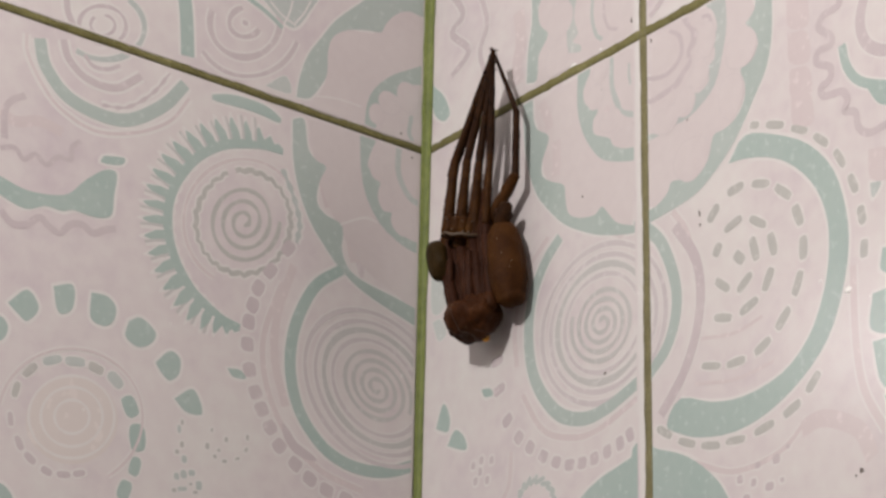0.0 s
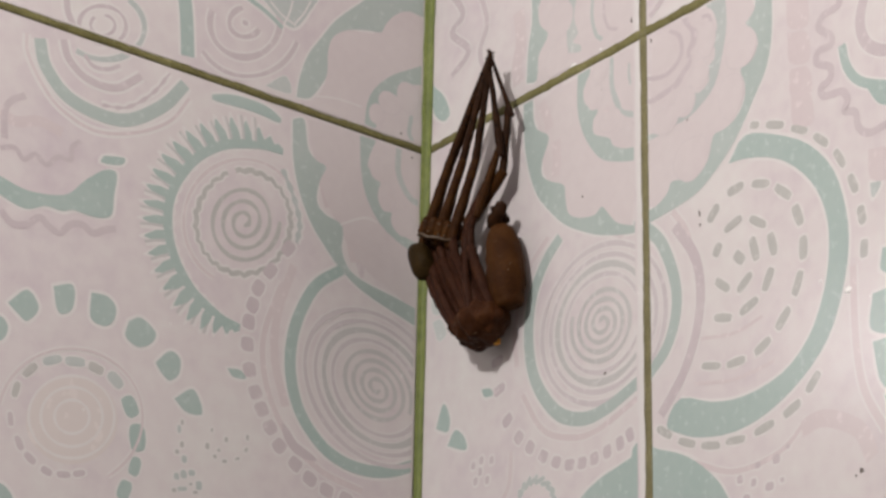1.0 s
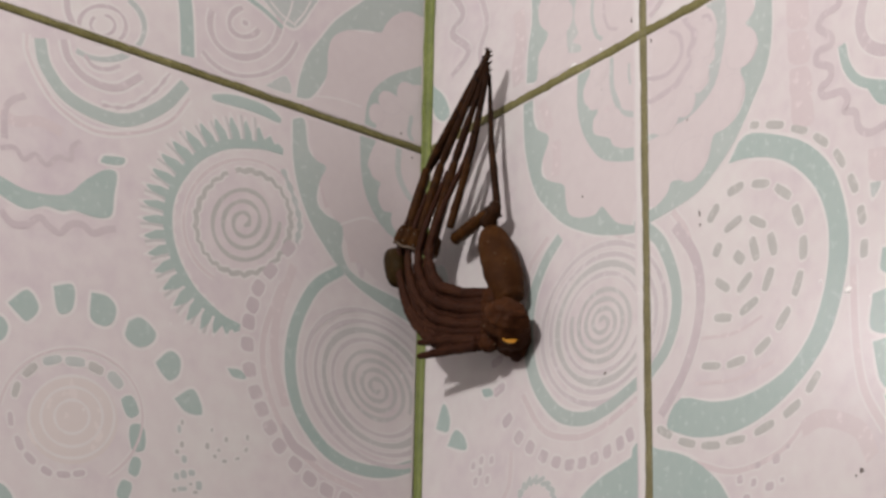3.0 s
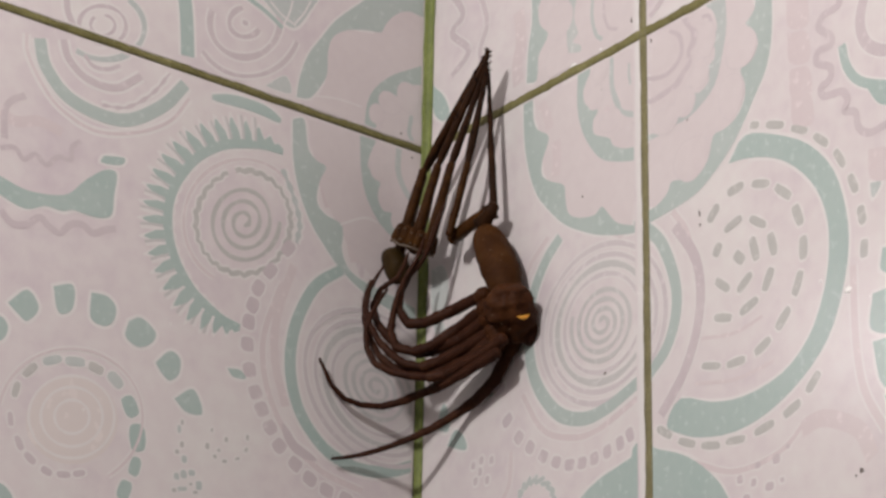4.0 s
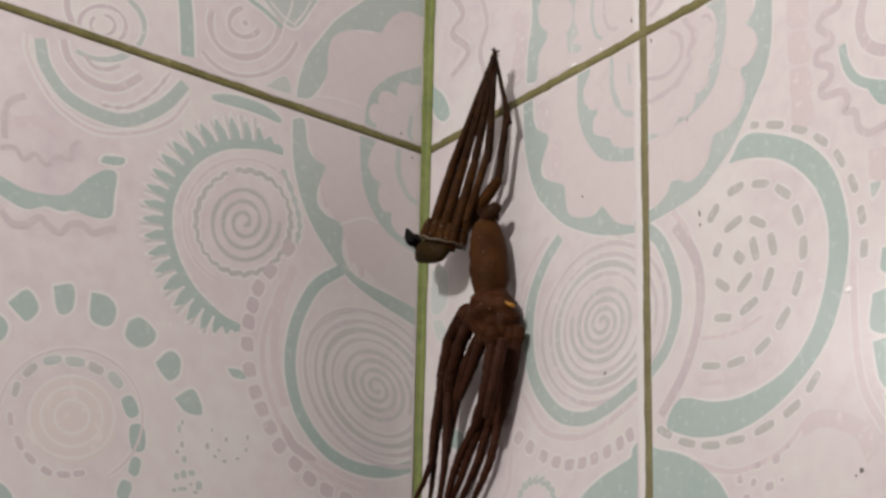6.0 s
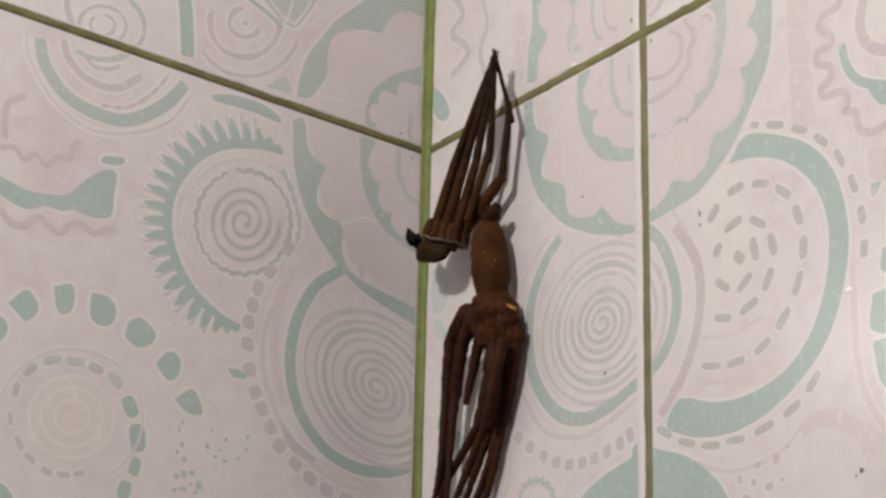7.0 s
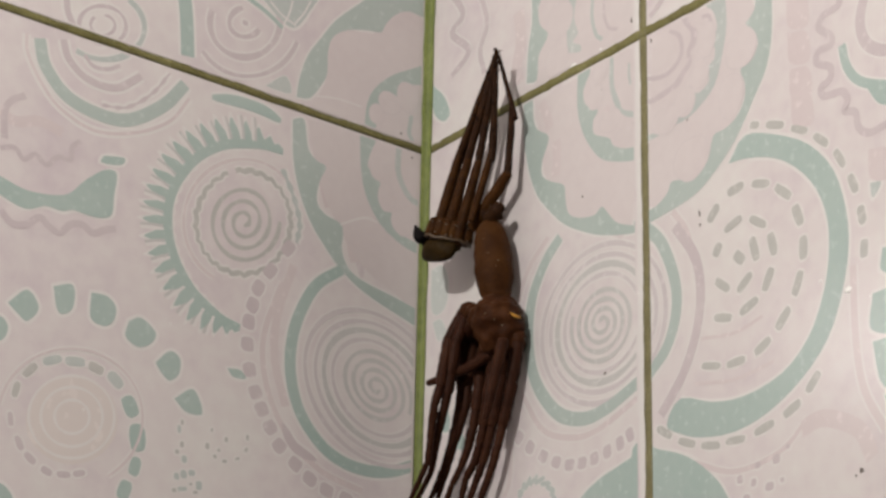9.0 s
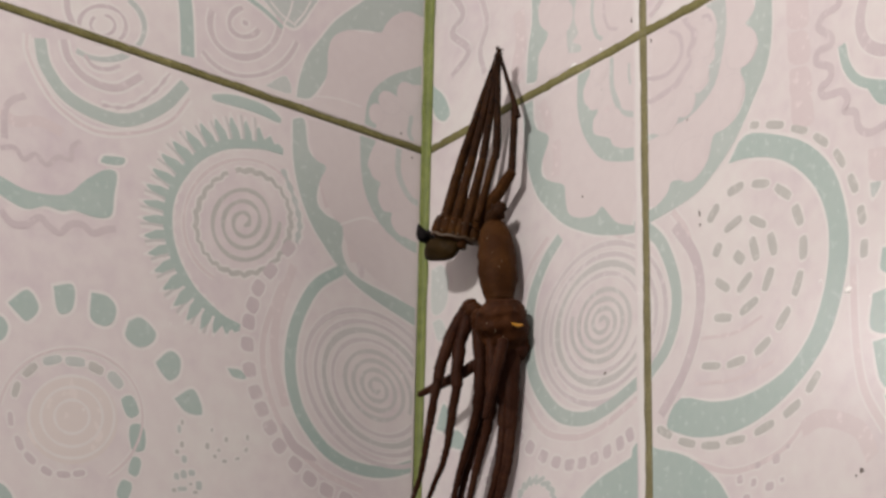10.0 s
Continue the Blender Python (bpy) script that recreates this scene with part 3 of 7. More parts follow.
band("R", [(98.8, -3.9), (100.7, -4.5), (101.6, -6.4)], 1.0, MAUVE, halo=0.3)
band("R", [(78.9, -20.7), (77.2, -20.8), (76.1, -21)], 1.0, MAUVE, halo=0)
# upper course spiral
swirl("L", (54.3, 17.4), 11.0, 8.2, 133.8, 14, 234, 1.8, MAUVE)
swirl("L", (54.3, 17.4), 4.9, 3.5, 139.7, 58, 288, 1.5, MAUVE)
dash("L", (54.3, 17.2), 1.6, 1.4, 0, MAUVE)
swirl("L", (53.3, 17.0), 16.3, 12.0, 135.8, 52, 182, 1.3, MAUVE)
patch("L", [(47.6, 2.8), (42.3, 7.1), (40.4, 3.2), (44.4, 2.6)], GREY_TEAL, halo=0.3)
patch("L", [(51.5, 26.8), (34.6, 32.8), (36.8, 25.8), (40.6, 20.6), (45.6, 22.2)], GREY_TEAL, smooth=4)
band("L", [(55.4, 24.6), (48.8, 22.3), (43.8, 19.5)], 1.2, TEAL)
# ring of pebbles
dash("L", (104.4, -86.6), 3.6, 1.6, 100, STONE)
dash("L", (101.6, -81.6), 4.4, 1.7, 130, STONE)
dash("L", (96.7, -78.2), 4.7, 1.9, 156, GREY_TEAL)
dash("L", (91.3, -77.2), 4.9, 2.1, 172, GREY_TEAL)
dash("L", (86.2, -77.5), 3.8, 2.2, -166, STONE)
dash("L", (81.3, -79.0), 4.2, 2.6, -142, GREY_TEAL)
dash("L", (77.2, -84.1), 5.1, 3.5, -123, TEAL)
dash("L", (74.9, -90.6), 6.2, 3.9, -97, TEAL)
dash("L", (75.0, -97.1), 4.4, 2.7, -79, TEAL)
dash("L", (77.1, -102.8), 4.7, 3.1, -72, TEAL)
dash("L", (105.0, -93.2), 3.1, 1.3, -101, MAUVE)
dash("L", (102.5, -97.9), 3.3, 1.6, -120, MAUVE)
dash("L", (99.7, -100.6), 3.1, 1.7, -147, MAUVE)
dash("L", (95.7, -102.5), 2.7, 1.7, -165, MAUVE)
dash("L", (91.7, -102.4), 3.2, 1.5, 172, MAUVE)
dash("L", (88.1, -101.4), 3.0, 1.4, 161, MAUVE)
patch("L", [(79.9, -87.8), (80.4, -91.7), (82.5, -95.3), (85.9, -98.2), (90, -99.8), (94.1, -99.9), (97.8, -98.6), (100.4, -96.1), (101.5, -92.7), (101.1, -88.9), (99.1, -85.2), (95.8, -82.3), (91.8, -80.6), (87.5, -80.4), (83.7, -81.6), (81, -84.2)], CREAM, halo=0, lift="pink", smooth=3)
swirl("L", (90.9, -89.5), 17.7, 14.6, 149.5, -149, 81, 0.7, PINK, halo=0.4)
patch("L", [(108.2, -68.1), (104, -64.1), (101, -67.4), (103.3, -71), (105.8, -69.9)], TEAL)
patch("L", [(98, -61.7), (93.5, -60.2), (92.8, -64.6), (94.3, -67), (96.5, -66.9)], TEAL)
patch("L", [(88.8, -60.7), (84.9, -60.6), (82.6, -62.6), (83, -66), (85.4, -67.6), (88.5, -66.4)], TEAL)
patch("L", [(79.1, -64.8), (76.1, -63.4), (72.3, -66), (73.5, -68.9), (76.7, -70.2), (79.7, -68.5)], TEAL)
patch("L", [(71.8, -72.7), (68.5, -69.3), (65.8, -70.3), (65.8, -73.9), (68, -76), (70.2, -74.7)], TEAL)
patch("L", [(66.5, -79.8), (61.9, -76.6), (59.2, -81.5), (63.2, -82.2)], TEAL)
patch("L", [(112.8, -72.4), (109.4, -71.5), (107.6, -73.6), (108.8, -76.7), (112.3, -77.3)], TEAL)
patch("L", [(108.4, -107.7), (105.2, -107.4), (102.8, -110.1), (106.6, -112.7)], TEAL)
patch("L", [(53.5, -69.6), (50.1, -69.3), (48.6, -71), (51.9, -71.2)], TEAL)
dash("L", (64.7, -86.4), 1.8, 0.9, -94, GREY_TEAL)
dash("L", (63.8, -89.7), 1.4, 0.9, -94, STONE)
dash("L", (64.9, -91.6), 1.0, 0.9, -94, STONE)
dash("L", (63.0, -92.9), 1.6, 1.3, -94, GREY_TEAL)
dash("L", (64.6, -97.1), 1.5, 1.3, -94, GREY_TEAL)
dash("L", (62.9, -96.3), 1.9, 1.6, -94, GREY_TEAL)
dash("L", (60.9, -95.6), 1.7, 1.3, 168, GREY_TEAL)
dash("L", (63.0, -99.6), 2.4, 1.0, 168, GREY_TEAL)
dash("L", (58.9, -98.0), 2.1, 1.6, -94, GREY_TEAL)
dash("L", (61.0, -98.1), 0.9, 0.6, 168, STONE)
dash("L", (59.7, -99.7), 1.3, 0.7, 168, STONE)
dash("L", (65.0, -100.3), 1.1, 1.0, 168, STONE)
dash("L", (64.1, -84.7), 1.2, 0.7, -94, STONE)
dash("L", (57.4, -88.7), 1.4, 1.0, -94, STONE)
dash("L", (55.3, -90.6), 1.0, 0.9, -153, STONE)
dash("L", (52.8, -91.2), 1.3, 0.8, 168, STONE)
dash("L", (49.5, -89.9), 1.2, 0.7, 151, STONE)
dash("L", (47.4, -87.4), 1.3, 0.8, 117, STONE)
dash("L", (47.2, -84.5), 1.3, 0.9, -94, STONE)
dash("L", (52.7, -86.2), 1.2, 0.9, -94, STONE)
dash("L", (54.4, -89.0), 0.8, 0.7, -153, STONE)
dash("L", (56.5, -84.8), 0.8, 0.6, -94, STONE)
band("R", [(9, 40.5), (13.8, 32.8), (9.4, 29.1), (16.4, 21.5), (9.8, 17.1)], 2.0, MAUVE, halo=0.4)
band("R", [(20.6, 35.5), (23.5, 26.4), (21, 19.6), (22.9, 12.7)], 1.8, MAUVE, halo=0.4)
patch("R", [(1.4, 18.1), (6.5, 13), (9.2, 7.3), (6.7, 5.9), (2.7, 9.8)], TEAL)
# oval spiral of the cut tile
band("R", [(51.4, -39.9), (46.1, -44.4), (41.6, -51.9), (40.5, -61.8), (43, -71.9), (50.2, -81), (58.7, -84.8), (67, -84.5), (77.8, -81.1)], 3.2, SOFT_TEAL, taper=0.15)
band("R", [(47.1, -38.5), (39.1, -45.6), (35.6, -56.9), (36.3, -66.7)], 1.8, PINK, halo=0.3, lift="pink")
band("R", [(38.4, -73.9), (45.4, -83.7), (55, -88.1), (64.2, -88.5), (77.7, -84.6)], 1.5, PINK, halo=0.3, lift="pink")
dash("R", (29.2, -63.3), 2.4, 4.4, -82, MAUVE)
dash("R", (30.1, -70.4), 2.5, 4.1, -75, MAUVE)
dash("R", (33.1, -78.5), 2.8, 3.6, -62, MAUVE)
dash("R", (37.2, -83.5), 3.2, 3.1, -46, MAUVE)
dash("R", (41.2, -86.8), 3.3, 2.9, -37, MAUVE)
dash("R", (45.8, -90.0), 3.4, 2.8, -32, MAUVE)
dash("R", (50.2, -92.4), 3.4, 2.7, -25, MAUVE)
dash("R", (54.6, -94.1), 3.3, 2.7, -15, MAUVE)
dash("R", (58.7, -94.7), 3.1, 2.8, -4, MAUVE)
dash("R", (62.7, -94.7), 2.8, 3.0, 3, MAUVE)
dash("R", (66.9, -94.2), 2.7, 3.1, 9, MAUVE)
dash("R", (71.0, -93.4), 2.5, 3.3, 15, MAUVE)
dash("R", (74.1, -92.3), 2.4, 3.4, 20, MAUVE)
patch("R", [(6.6, -73.7), (9.3, -68.2), (11.8, -72.3), (11, -75.5)], TEAL)
patch("R", [(11.1, -79), (14, -75.9), (17.5, -78.5), (18, -81.6)], TEAL)
patch("R", [(23.5, -68.5), (26.8, -69.2), (27.7, -71), (24.8, -70.7)], TEAL)
dash("R", (23.5, -88.1), 2, 1.6, 90, MAUVE)
dash("R", (23.9, -85.5), 2, 1.6, 90, MAUVE)
dash("R", (21.0, -86.1), 2, 1.6, 90, MAUVE)
dash("R", (21.9, -90.0), 2, 1.6, 90, MAUVE)
dash("R", (26.1, -90.7), 2, 1.6, 90, MAUVE)
dash("R", (27.6, -86.4), 2, 1.6, 90, MAUVE)
band("R", [(34.6, -86.2), (33.8, -93.8), (29.8, -98.1)], 1.6, PINK, halo=0.3, lift="pink")
dash("R", (37.7, -97.3), 3.5, 1.2, 90, GREY_TEAL, halo=0.25)
dash("R", (38.8, -95.8), 3.5, 1.2, 70, GREY_TEAL, halo=0.25)
dash("R", (40.5, -94.9), 3.5, 1.2, 50, GREY_TEAL, halo=0.25)
dash("R", (42.5, -94.7), 3.5, 1.2, 30, GREY_TEAL, halo=0.25)
dash("R", (44.6, -95.2), 3.5, 1.2, 10, GREY_TEAL, halo=0.25)
dash("R", (46.6, -96.4), 3.5, 1.2, -10, GREY_TEAL, halo=0.25)
dash("R", (48.3, -98.0), 3.5, 1.2, -30, GREY_TEAL, halo=0.25)
dash("R", (49.3, -100.0), 3.5, 1.2, -50, GREY_TEAL, halo=0.25)
patch("R", [(56.8, -103), (62.3, -100.3), (68.7, -98.6), (77.5, -98.7), (77.2, -116.1), (56.8, -111.7)], TEAL, smooth=5)
# half oval spiral
band("R", [(79.3, -46.5), (84.6, -52.2), (88.4, -61.2), (88.9, -68.9), (85.8, -76.2), (79.6, -81.1)], 3.0, SOFT_TEAL, taper=0.1)
band("R", [(89, -49.8), (94.9, -58.8), (96.3, -67.4), (94.7, -75.7), (91.1, -82.7), (87.2, -87.1), (83.7, -90.5)], 2.6, MAUVE, halo=0.4)
band("R", [(88.3, -46.2), (92.5, -52.2), (94, -59.1)], 1.6, PINK, halo=0.4, lift="pink")
# big crescent with rows of strokes
patch("R", [(105.6, -41.3), (110.5, -36.7), (118.9, -39.5), (128.2, -45.1), (134.6, -53), (137.4, -62.4), (137.6, -70.8), (135.3, -79.5), (131.1, -87.5), (124, -93.6), (114.6, -98), (105, -99.6), (95.3, -98.3), (89, -95.8), (85.4, -93.1), (89.7, -88.5), (99.2, -91.8), (108.5, -92.9), (118.8, -91), (125.9, -86), (130.1, -79.1), (132.3, -71.5), (132.5, -63.2), (129.9, -55.6), (124.8, -49.2), (118.6, -44.7), (111.4, -42.1)], TEAL, halo=0, smooth=3)
band("R", [(105.6, -41.3), (110.5, -36.7), (118.9, -39.5), (128.2, -45.1), (134.6, -53), (137.4, -62.4), (137.6, -70.8), (135.3, -79.5), (131.1, -87.5), (124, -93.6), (114.6, -98), (105, -99.6), (95.3, -98.3), (89, -95.8), (85.4, -93.1)], 1.4, PALE, halo=0, lift="pale")
band("R", [(89.7, -88.5), (99.2, -91.8), (108.5, -92.9), (118.8, -91), (125.9, -86), (130.1, -79.1), (132.3, -71.5), (132.5, -63.2), (129.9, -55.6), (124.8, -49.2), (118.6, -44.7), (111.4, -42.1)], 1.4, PALE, halo=0, lift="pale")
dash("R", (100.7, -50.9), 4.3, 2.3, 43, STONE)
dash("R", (107.4, -47.7), 4.9, 2.2, 5, STONE)
dash("R", (114.6, -49.0), 5.3, 1.9, -19, STONE)
dash("R", (120.8, -53.0), 5.7, 2.0, -43, STONE)
dash("R", (124.6, -59.4), 5.2, 2.3, -72, STONE)
dash("R", (125.7, -66.7), 5.2, 2.3, -93, STONE)
dash("R", (123.8, -73.8), 5.3, 2.1, -114, STONE)
dash("R", (119.5, -79.9), 5.2, 2.3, -136, STONE)
dash("R", (113.6, -84.0), 5.0, 2.1, -156, STONE)
dash("R", (106.1, -85.2), 5.5, 1.8, 179, STONE)
dash("R", (98.9, -84.0), 5.8, 1.6, -16, STONE)
dash("R", (106.4, -55.2), 5.4, 2.0, 16, STONE)
dash("R", (113.4, -57.1), 5.6, 1.9, -35, STONE)
dash("R", (117.3, -63.2), 5.5, 2.3, -78, STONE)
dash("R", (115.8, -70.3), 5.2, 2.2, -119, STONE)
dash("R", (110.2, -74.4), 5.5, 2.1, -162, STONE)
dash("R", (102.7, -74.7), 5.4, 1.9, -17, STONE)
dash("R", (101.6, -59.4), 3.2, 2.2, 55, STONE)
dash("R", (112.2, -62.6), 5.6, 2.2, -78, STONE)
dash("R", (109.2, -69.0), 5.2, 2.0, -144, STONE)
dash("R", (102.8, -67.6), 5.2, 1.9, -40, STONE)
dash("R", (107.8, -63.1), 3.7, 2.4, -45, STONE)
dash("R", (113.4, -35.4), 2.8, 1.7, -21, STONE)
dash("R", (119.3, -37.5), 5.5, 1.8, -22, STONE)
dash("R", (126.0, -41.1), 5.1, 1.7, -29, STONE)
dash("R", (131.7, -45.5), 5.0, 1.8, -44, STONE)
dash("R", (136.4, -51.2), 5.0, 1.8, -63, STONE)
dash("R", (139.6, -57.8), 4.7, 1.9, -70, STONE)
dash("R", (141.4, -65.0), 4.2, 2.1, -82, STONE)
dash("R", (141.6, -72.1), 3.9, 2.2, -94, STONE)
dash("R", (126.9, -95.1), 4.9, 2.1, -137, STONE)
dash("R", (121.0, -99.0), 5.3, 2.1, -160, STONE)
dash("R", (113.3, -100.9), 5.6, 1.9, -172, STONE)
dash("R", (105.3, -101.4), 5.6, 1.7, 174, STONE)
dash("R", (98.2, -100.7), 5.7, 1.7, -14, STONE)
dash("R", (91.3, -98.4), 5.6, 1.7, -23, STONE)
dash("R", (84.7, -94.5), 5.3, 1.8, -34, STONE)
band("R", [(96, -77.3), (105.8, -78.9), (113.9, -77.7)], 0.8, PINK, halo=0)
band("R", [(94, -86.5), (105.5, -88.7), (116.6, -88)], 0.8, PINK, halo=0)
# squiggle, arcs and pebbles at the far side
band("R", [(138.6, -15.6), (138, -17.9), (134, -18.5), (132.5, -20.7), (135.6, -23.8), (135.6, -25.9), (132.2, -26), (131.6, -28.3), (135.2, -30.8), (134.8, -33.2), (132.4, -34.2), (133.2, -36.4), (137.9, -37.2), (139.3, -39.6), (138.4, -41.6), (141.2, -43.1), (141.8, -46.5), (144.8, -48.8), (150.6, -48.2)], 1.7, MAUVE, halo=0)
band("R", [(145.2, -18.4), (143.6, -24.1), (144.8, -29), (148, -32), (151.6, -33.4)], 2.6, MAUVE, halo=0.4)
band("R", [(138.5, -27.1), (139.7, -32.6), (143.2, -37.1), (151.1, -41.1)], 2.0, TEAL, halo=0.5)
patch("R", [(143.9, -37.8), (151.1, -40.6), (151.6, -44.7), (147.3, -43.4)], TEAL, halo=0.3)
patch("R", [(144, -59.3), (146.8, -60), (144.5, -62.5)], GREY_TEAL)
patch("R", [(143.2, -81.9), (149.5, -82.7), (148.9, -90.7), (142.3, -88.8)], TEAL)
patch("R", [(142.5, -91.4), (148.8, -92.7), (148.2, -101.4), (144.1, -100)], TEAL)
patch("R", [(146.2, -73.6), (150.2, -73.8), (149.8, -79.4), (145.6, -77.8)], TEAL)
patch("R", [(144.7, -102.7), (148.1, -102.5), (147.6, -108.9)], TEAL)
band("R", [(138.5, -74.7), (138.3, -89.6), (139.8, -100.2), (144.5, -109.2)], 1.8, PINK, halo=0.4, lift="pink")
patch("R", [(123.8, -18.4), (129.2, -20.3), (129.5, -26.8), (124.1, -25.2)], PINK, halo=0, lift="pink")
patch("R", [(123.9, -26.7), (129.2, -28.4), (129.5, -34.9), (124.2, -33.3)], PINK, halo=0, lift="pink")
patch("R", [(124.1, -32.8), (129.4, -34.5), (129.6, -40.9), (124.4, -39.4)], PINK, halo=0, lift="pink")
patch("R", [(144, -52.1), (148.9, -53.6), (149, -59.6), (144.2, -58.3)], PINK, halo=0, lift="pink")
patch("R", [(123.9, -10.1), (129.3, -12.1), (129.6, -18.7), (124.2, -17)], PINK, halo=0, lift="pink")
patch("R", [(74.6, -115.5), (74.9, -95.6), (83.6, -98), (91.1, -101.2), (97.5, -106), (102.2, -111.7), (105.7, -122.3)], TEAL, smooth=5)
dash("R", (116.3, -108.0), 1.9, 2.0, -93, MAUVE)
dash("R", (119.5, -106.2), 1.0, 1.2, -93, MAUVE)
dash("R", (111.2, -108.0), 1.3, 1.6, -93, MAUVE)
dash("R", (106.2, -109.7), 1.7, 1.7, -92, MAUVE)
dash("R", (109.9, -111.2), 1.6, 1.6, -92, MAUVE)
dash("R", (114.2, -113.0), 1.8, 2.3, -93, MAUVE)
dash("R", (117.6, -112.5), 1.0, 1.2, -93, MAUVE)
dash("R", (107.9, -113.7), 1.9, 1.1, -13, MAUVE)
band("R", [(123.4, -103.8), (129.4, -103.1), (137.9, -107.5), (141, -113.8)], 3.5, PINK, halo=0, lift="pink")
band("R", [(93.5, -103.2), (104.7, -107.7), (117.2, -106.8), (125.1, -101.9)], 1.2, PINK, halo=0.3, lift="pink")
# blush on the petals and their pale outlines
band("L", [(26, -6.9), (24.8, -12.2), (25.2, -18.2), (23.6, -25.1)], 2.4, BLUSH, halo=0, lift="pink", taper=0.7)
band("L", [(30.2, -16), (28.7, -20), (26.9, -23.8)], 2, BLUSH, halo=0, lift="pink", taper=0.7)
band("L", [(21.9, -18), (20.2, -25.6), (19.3, -31.2), (18, -38.4)], 3, BLUSH, halo=0, lift="pink", taper=0.7)
band("L", [(17.4, -22.6), (16, -28.8), (13.6, -34)], 2.6, BLUSH, halo=0, lift="pink", taper=0.7)
band("L", [(10.2, -27.2), (8, -32.5), (6.8, -38.7)], 2.6, BLUSH, halo=0, lift="pink", taper=0.7)
band("L", [(20.6, 22), (18.3, 15.8), (20, 7.5)], 4, BLUSH, halo=0, lift="pink", taper=0.7)
band("L", [(11.7, 12.5), (9.8, 8.4), (11.4, 4.8)], 2.4, BLUSH, halo=0, lift="pink", taper=0.7)
band("R", [(45.3, -13.8), (48, -19.8), (51, -25.1)], 2.6, BLUSH, halo=0, lift="pink", taper=0.7)
band("R", [(44.4, -3.3), (45.9, -7.5), (45.3, -10.6)], 2.4, BLUSH, halo=0, lift="pink", taper=0.7)
band("R", [(50, -16.9), (51.4, -21)], 1.2, BLUSH, halo=0, lift="pink", taper=0.7)
# bare glaze along the edge of the cut tile
for row in (-1, 0):
    edge_line = [np.array((78.0, h)) for h in (row * 250 + 1.5, row * 250 + 80, row * 250 + 170, row * 250 + 248.5)]
    flat("R", ribbon(edge_line, [0.9, 1.05, 0.95, 1.0]), PALE, "bare_edge", LIFT["pale"], [(0, row)], edge=(0.3, 1.6))
patch("R", [(3.3, -32.6), (7.4, -32.7), (9.9, -36.7), (9.7, -42.8), (6.9, -45), (3.7, -42.9)], RING_TEAL, halo=0.3, lift="pink")
patch("R", [(4.3, -46.5), (7.4, -46.6), (9.8, -50.7), (6.7, -51.8)], RING_TEAL, halo=0.3, lift="pink")
# petals of the cut flowers, in a deeper pink, the inner ones each with a thin rim
# the deeper pink also takes in some of the shade near the corner
patch("L", [(35, 1.5), (30.9, 8.5), (30.6, 19.4), (25.9, 25.4), (17.4, 27), (12.5, 34.8), (2.9, 39.1), (1.3, 2.6), (19.7, 1.7)], PETAL, halo=0, lift="pink", smooth=3)
patch("L", [(35.3, -2.2), (32.2, -14.4), (26.8, -25.3), (18.2, -35.2), (8.1, -39.8), (0.1, -40.6), (1.2, -0.8), (11.2, -0.8), (26.3, -1.5)], PETAL, halo=0, lift="pink", smooth=3)
patch("R", [(42.4, -2.8), (45.4, -21), (53, -35.6), (62.7, -40.7), (75.3, -45.2), (76.4, -2.7), (60.9, -2.2)], PETAL, halo=0, lift="pink", smooth=3)
patch("R", [(43, 24.3), (42.3, 2.3), (57, 2), (75.7, 1.9), (76.2, 11.4)], PETAL, halo=0, lift="pink", smooth=3)
patch("R", [(82.9, -2.3), (99.3, -1.9), (113.8, -6.2), (114.7, -17.3), (109.5, -29.7), (98.9, -38.9), (82.1, -43.7)], PETAL, halo=0, lift="pink", smooth=3)
petal("R", (99.9, -9.8), 2.9, 4.1)
petal("R", (97.5, -17.3), 3.0, 3.4)
petal("R", (92.8, -22.2), 3.3, 3.4)
petal("R", (86.7, -24.2), 4.2, 3.2)
petal("R", (110.3, -16.3), 4.7, 4.7)
petal("R", (106.9, -26.1), 3.7, 5.2)
petal("R", (94.5, -36), 5.5, 4.9)
petal("R", (65.3, -3.5), 2.5, 3.1)
petal("R", (63.7, -9.6), 2.8, 2.9)
petal("R", (68.6, -17.4), 3.6, 2.6)
petal("R", (72.7, -23.1), 2.8, 2.0)
petal("R", (51.3, 15.3), 4.5, 4.8)
petal("R", (50.1, 5.1), 4.1, 4.4)
petal("L", (11.6, 9.7), 3.4, 3.0)
petal("L", (15.5, 5.4), 2.2, 2.7)
petal("L", (6.1, 13.2), 3.4, 4.0)
petal("L", (11.6, -15.7), 2.6, 3.6)
petal("L", (14.6, -9.1), 2.2, 3.0)
petal("L", (6.7, -21), 3.4, 3.3)
# pale lattice on the upper bowl and rings in the cream disc
band("L", [(47.7, 25.5), (44.3, 23), (40, 21.4)], 0.5, PALE, halo=0, lift="petal_edge")
band("L", [(41.3, 27.8), (42.1, 24.1), (43.5, 20.5)], 0.5, PALE, halo=0, lift="petal_edge")
band("L", [(36.1, 29.6), (37.9, 25.6), (40.3, 21.9)], 0.5, PALE, halo=0, lift="petal_edge")
swirl("L", (90.9, -89.5), 4.27, 3.57, 149.5, 0, 360, 0.7, PALE, halo=0)
swirl("L", (90.9, -89.5), 7.564, 6.324, 149.5, 0, 360, 0.7, PALE, halo=0)
swirl("L", (90.9, -89.5), 10.492, 8.772, 149.5, 0, 360, 0.7, PALE, halo=0)
# upper course beside the joint
band("R", [(82.1, 3.2), (84.9, 4.8), (87.7, 6.4)], 1.6, MAUVE, halo=0.3)


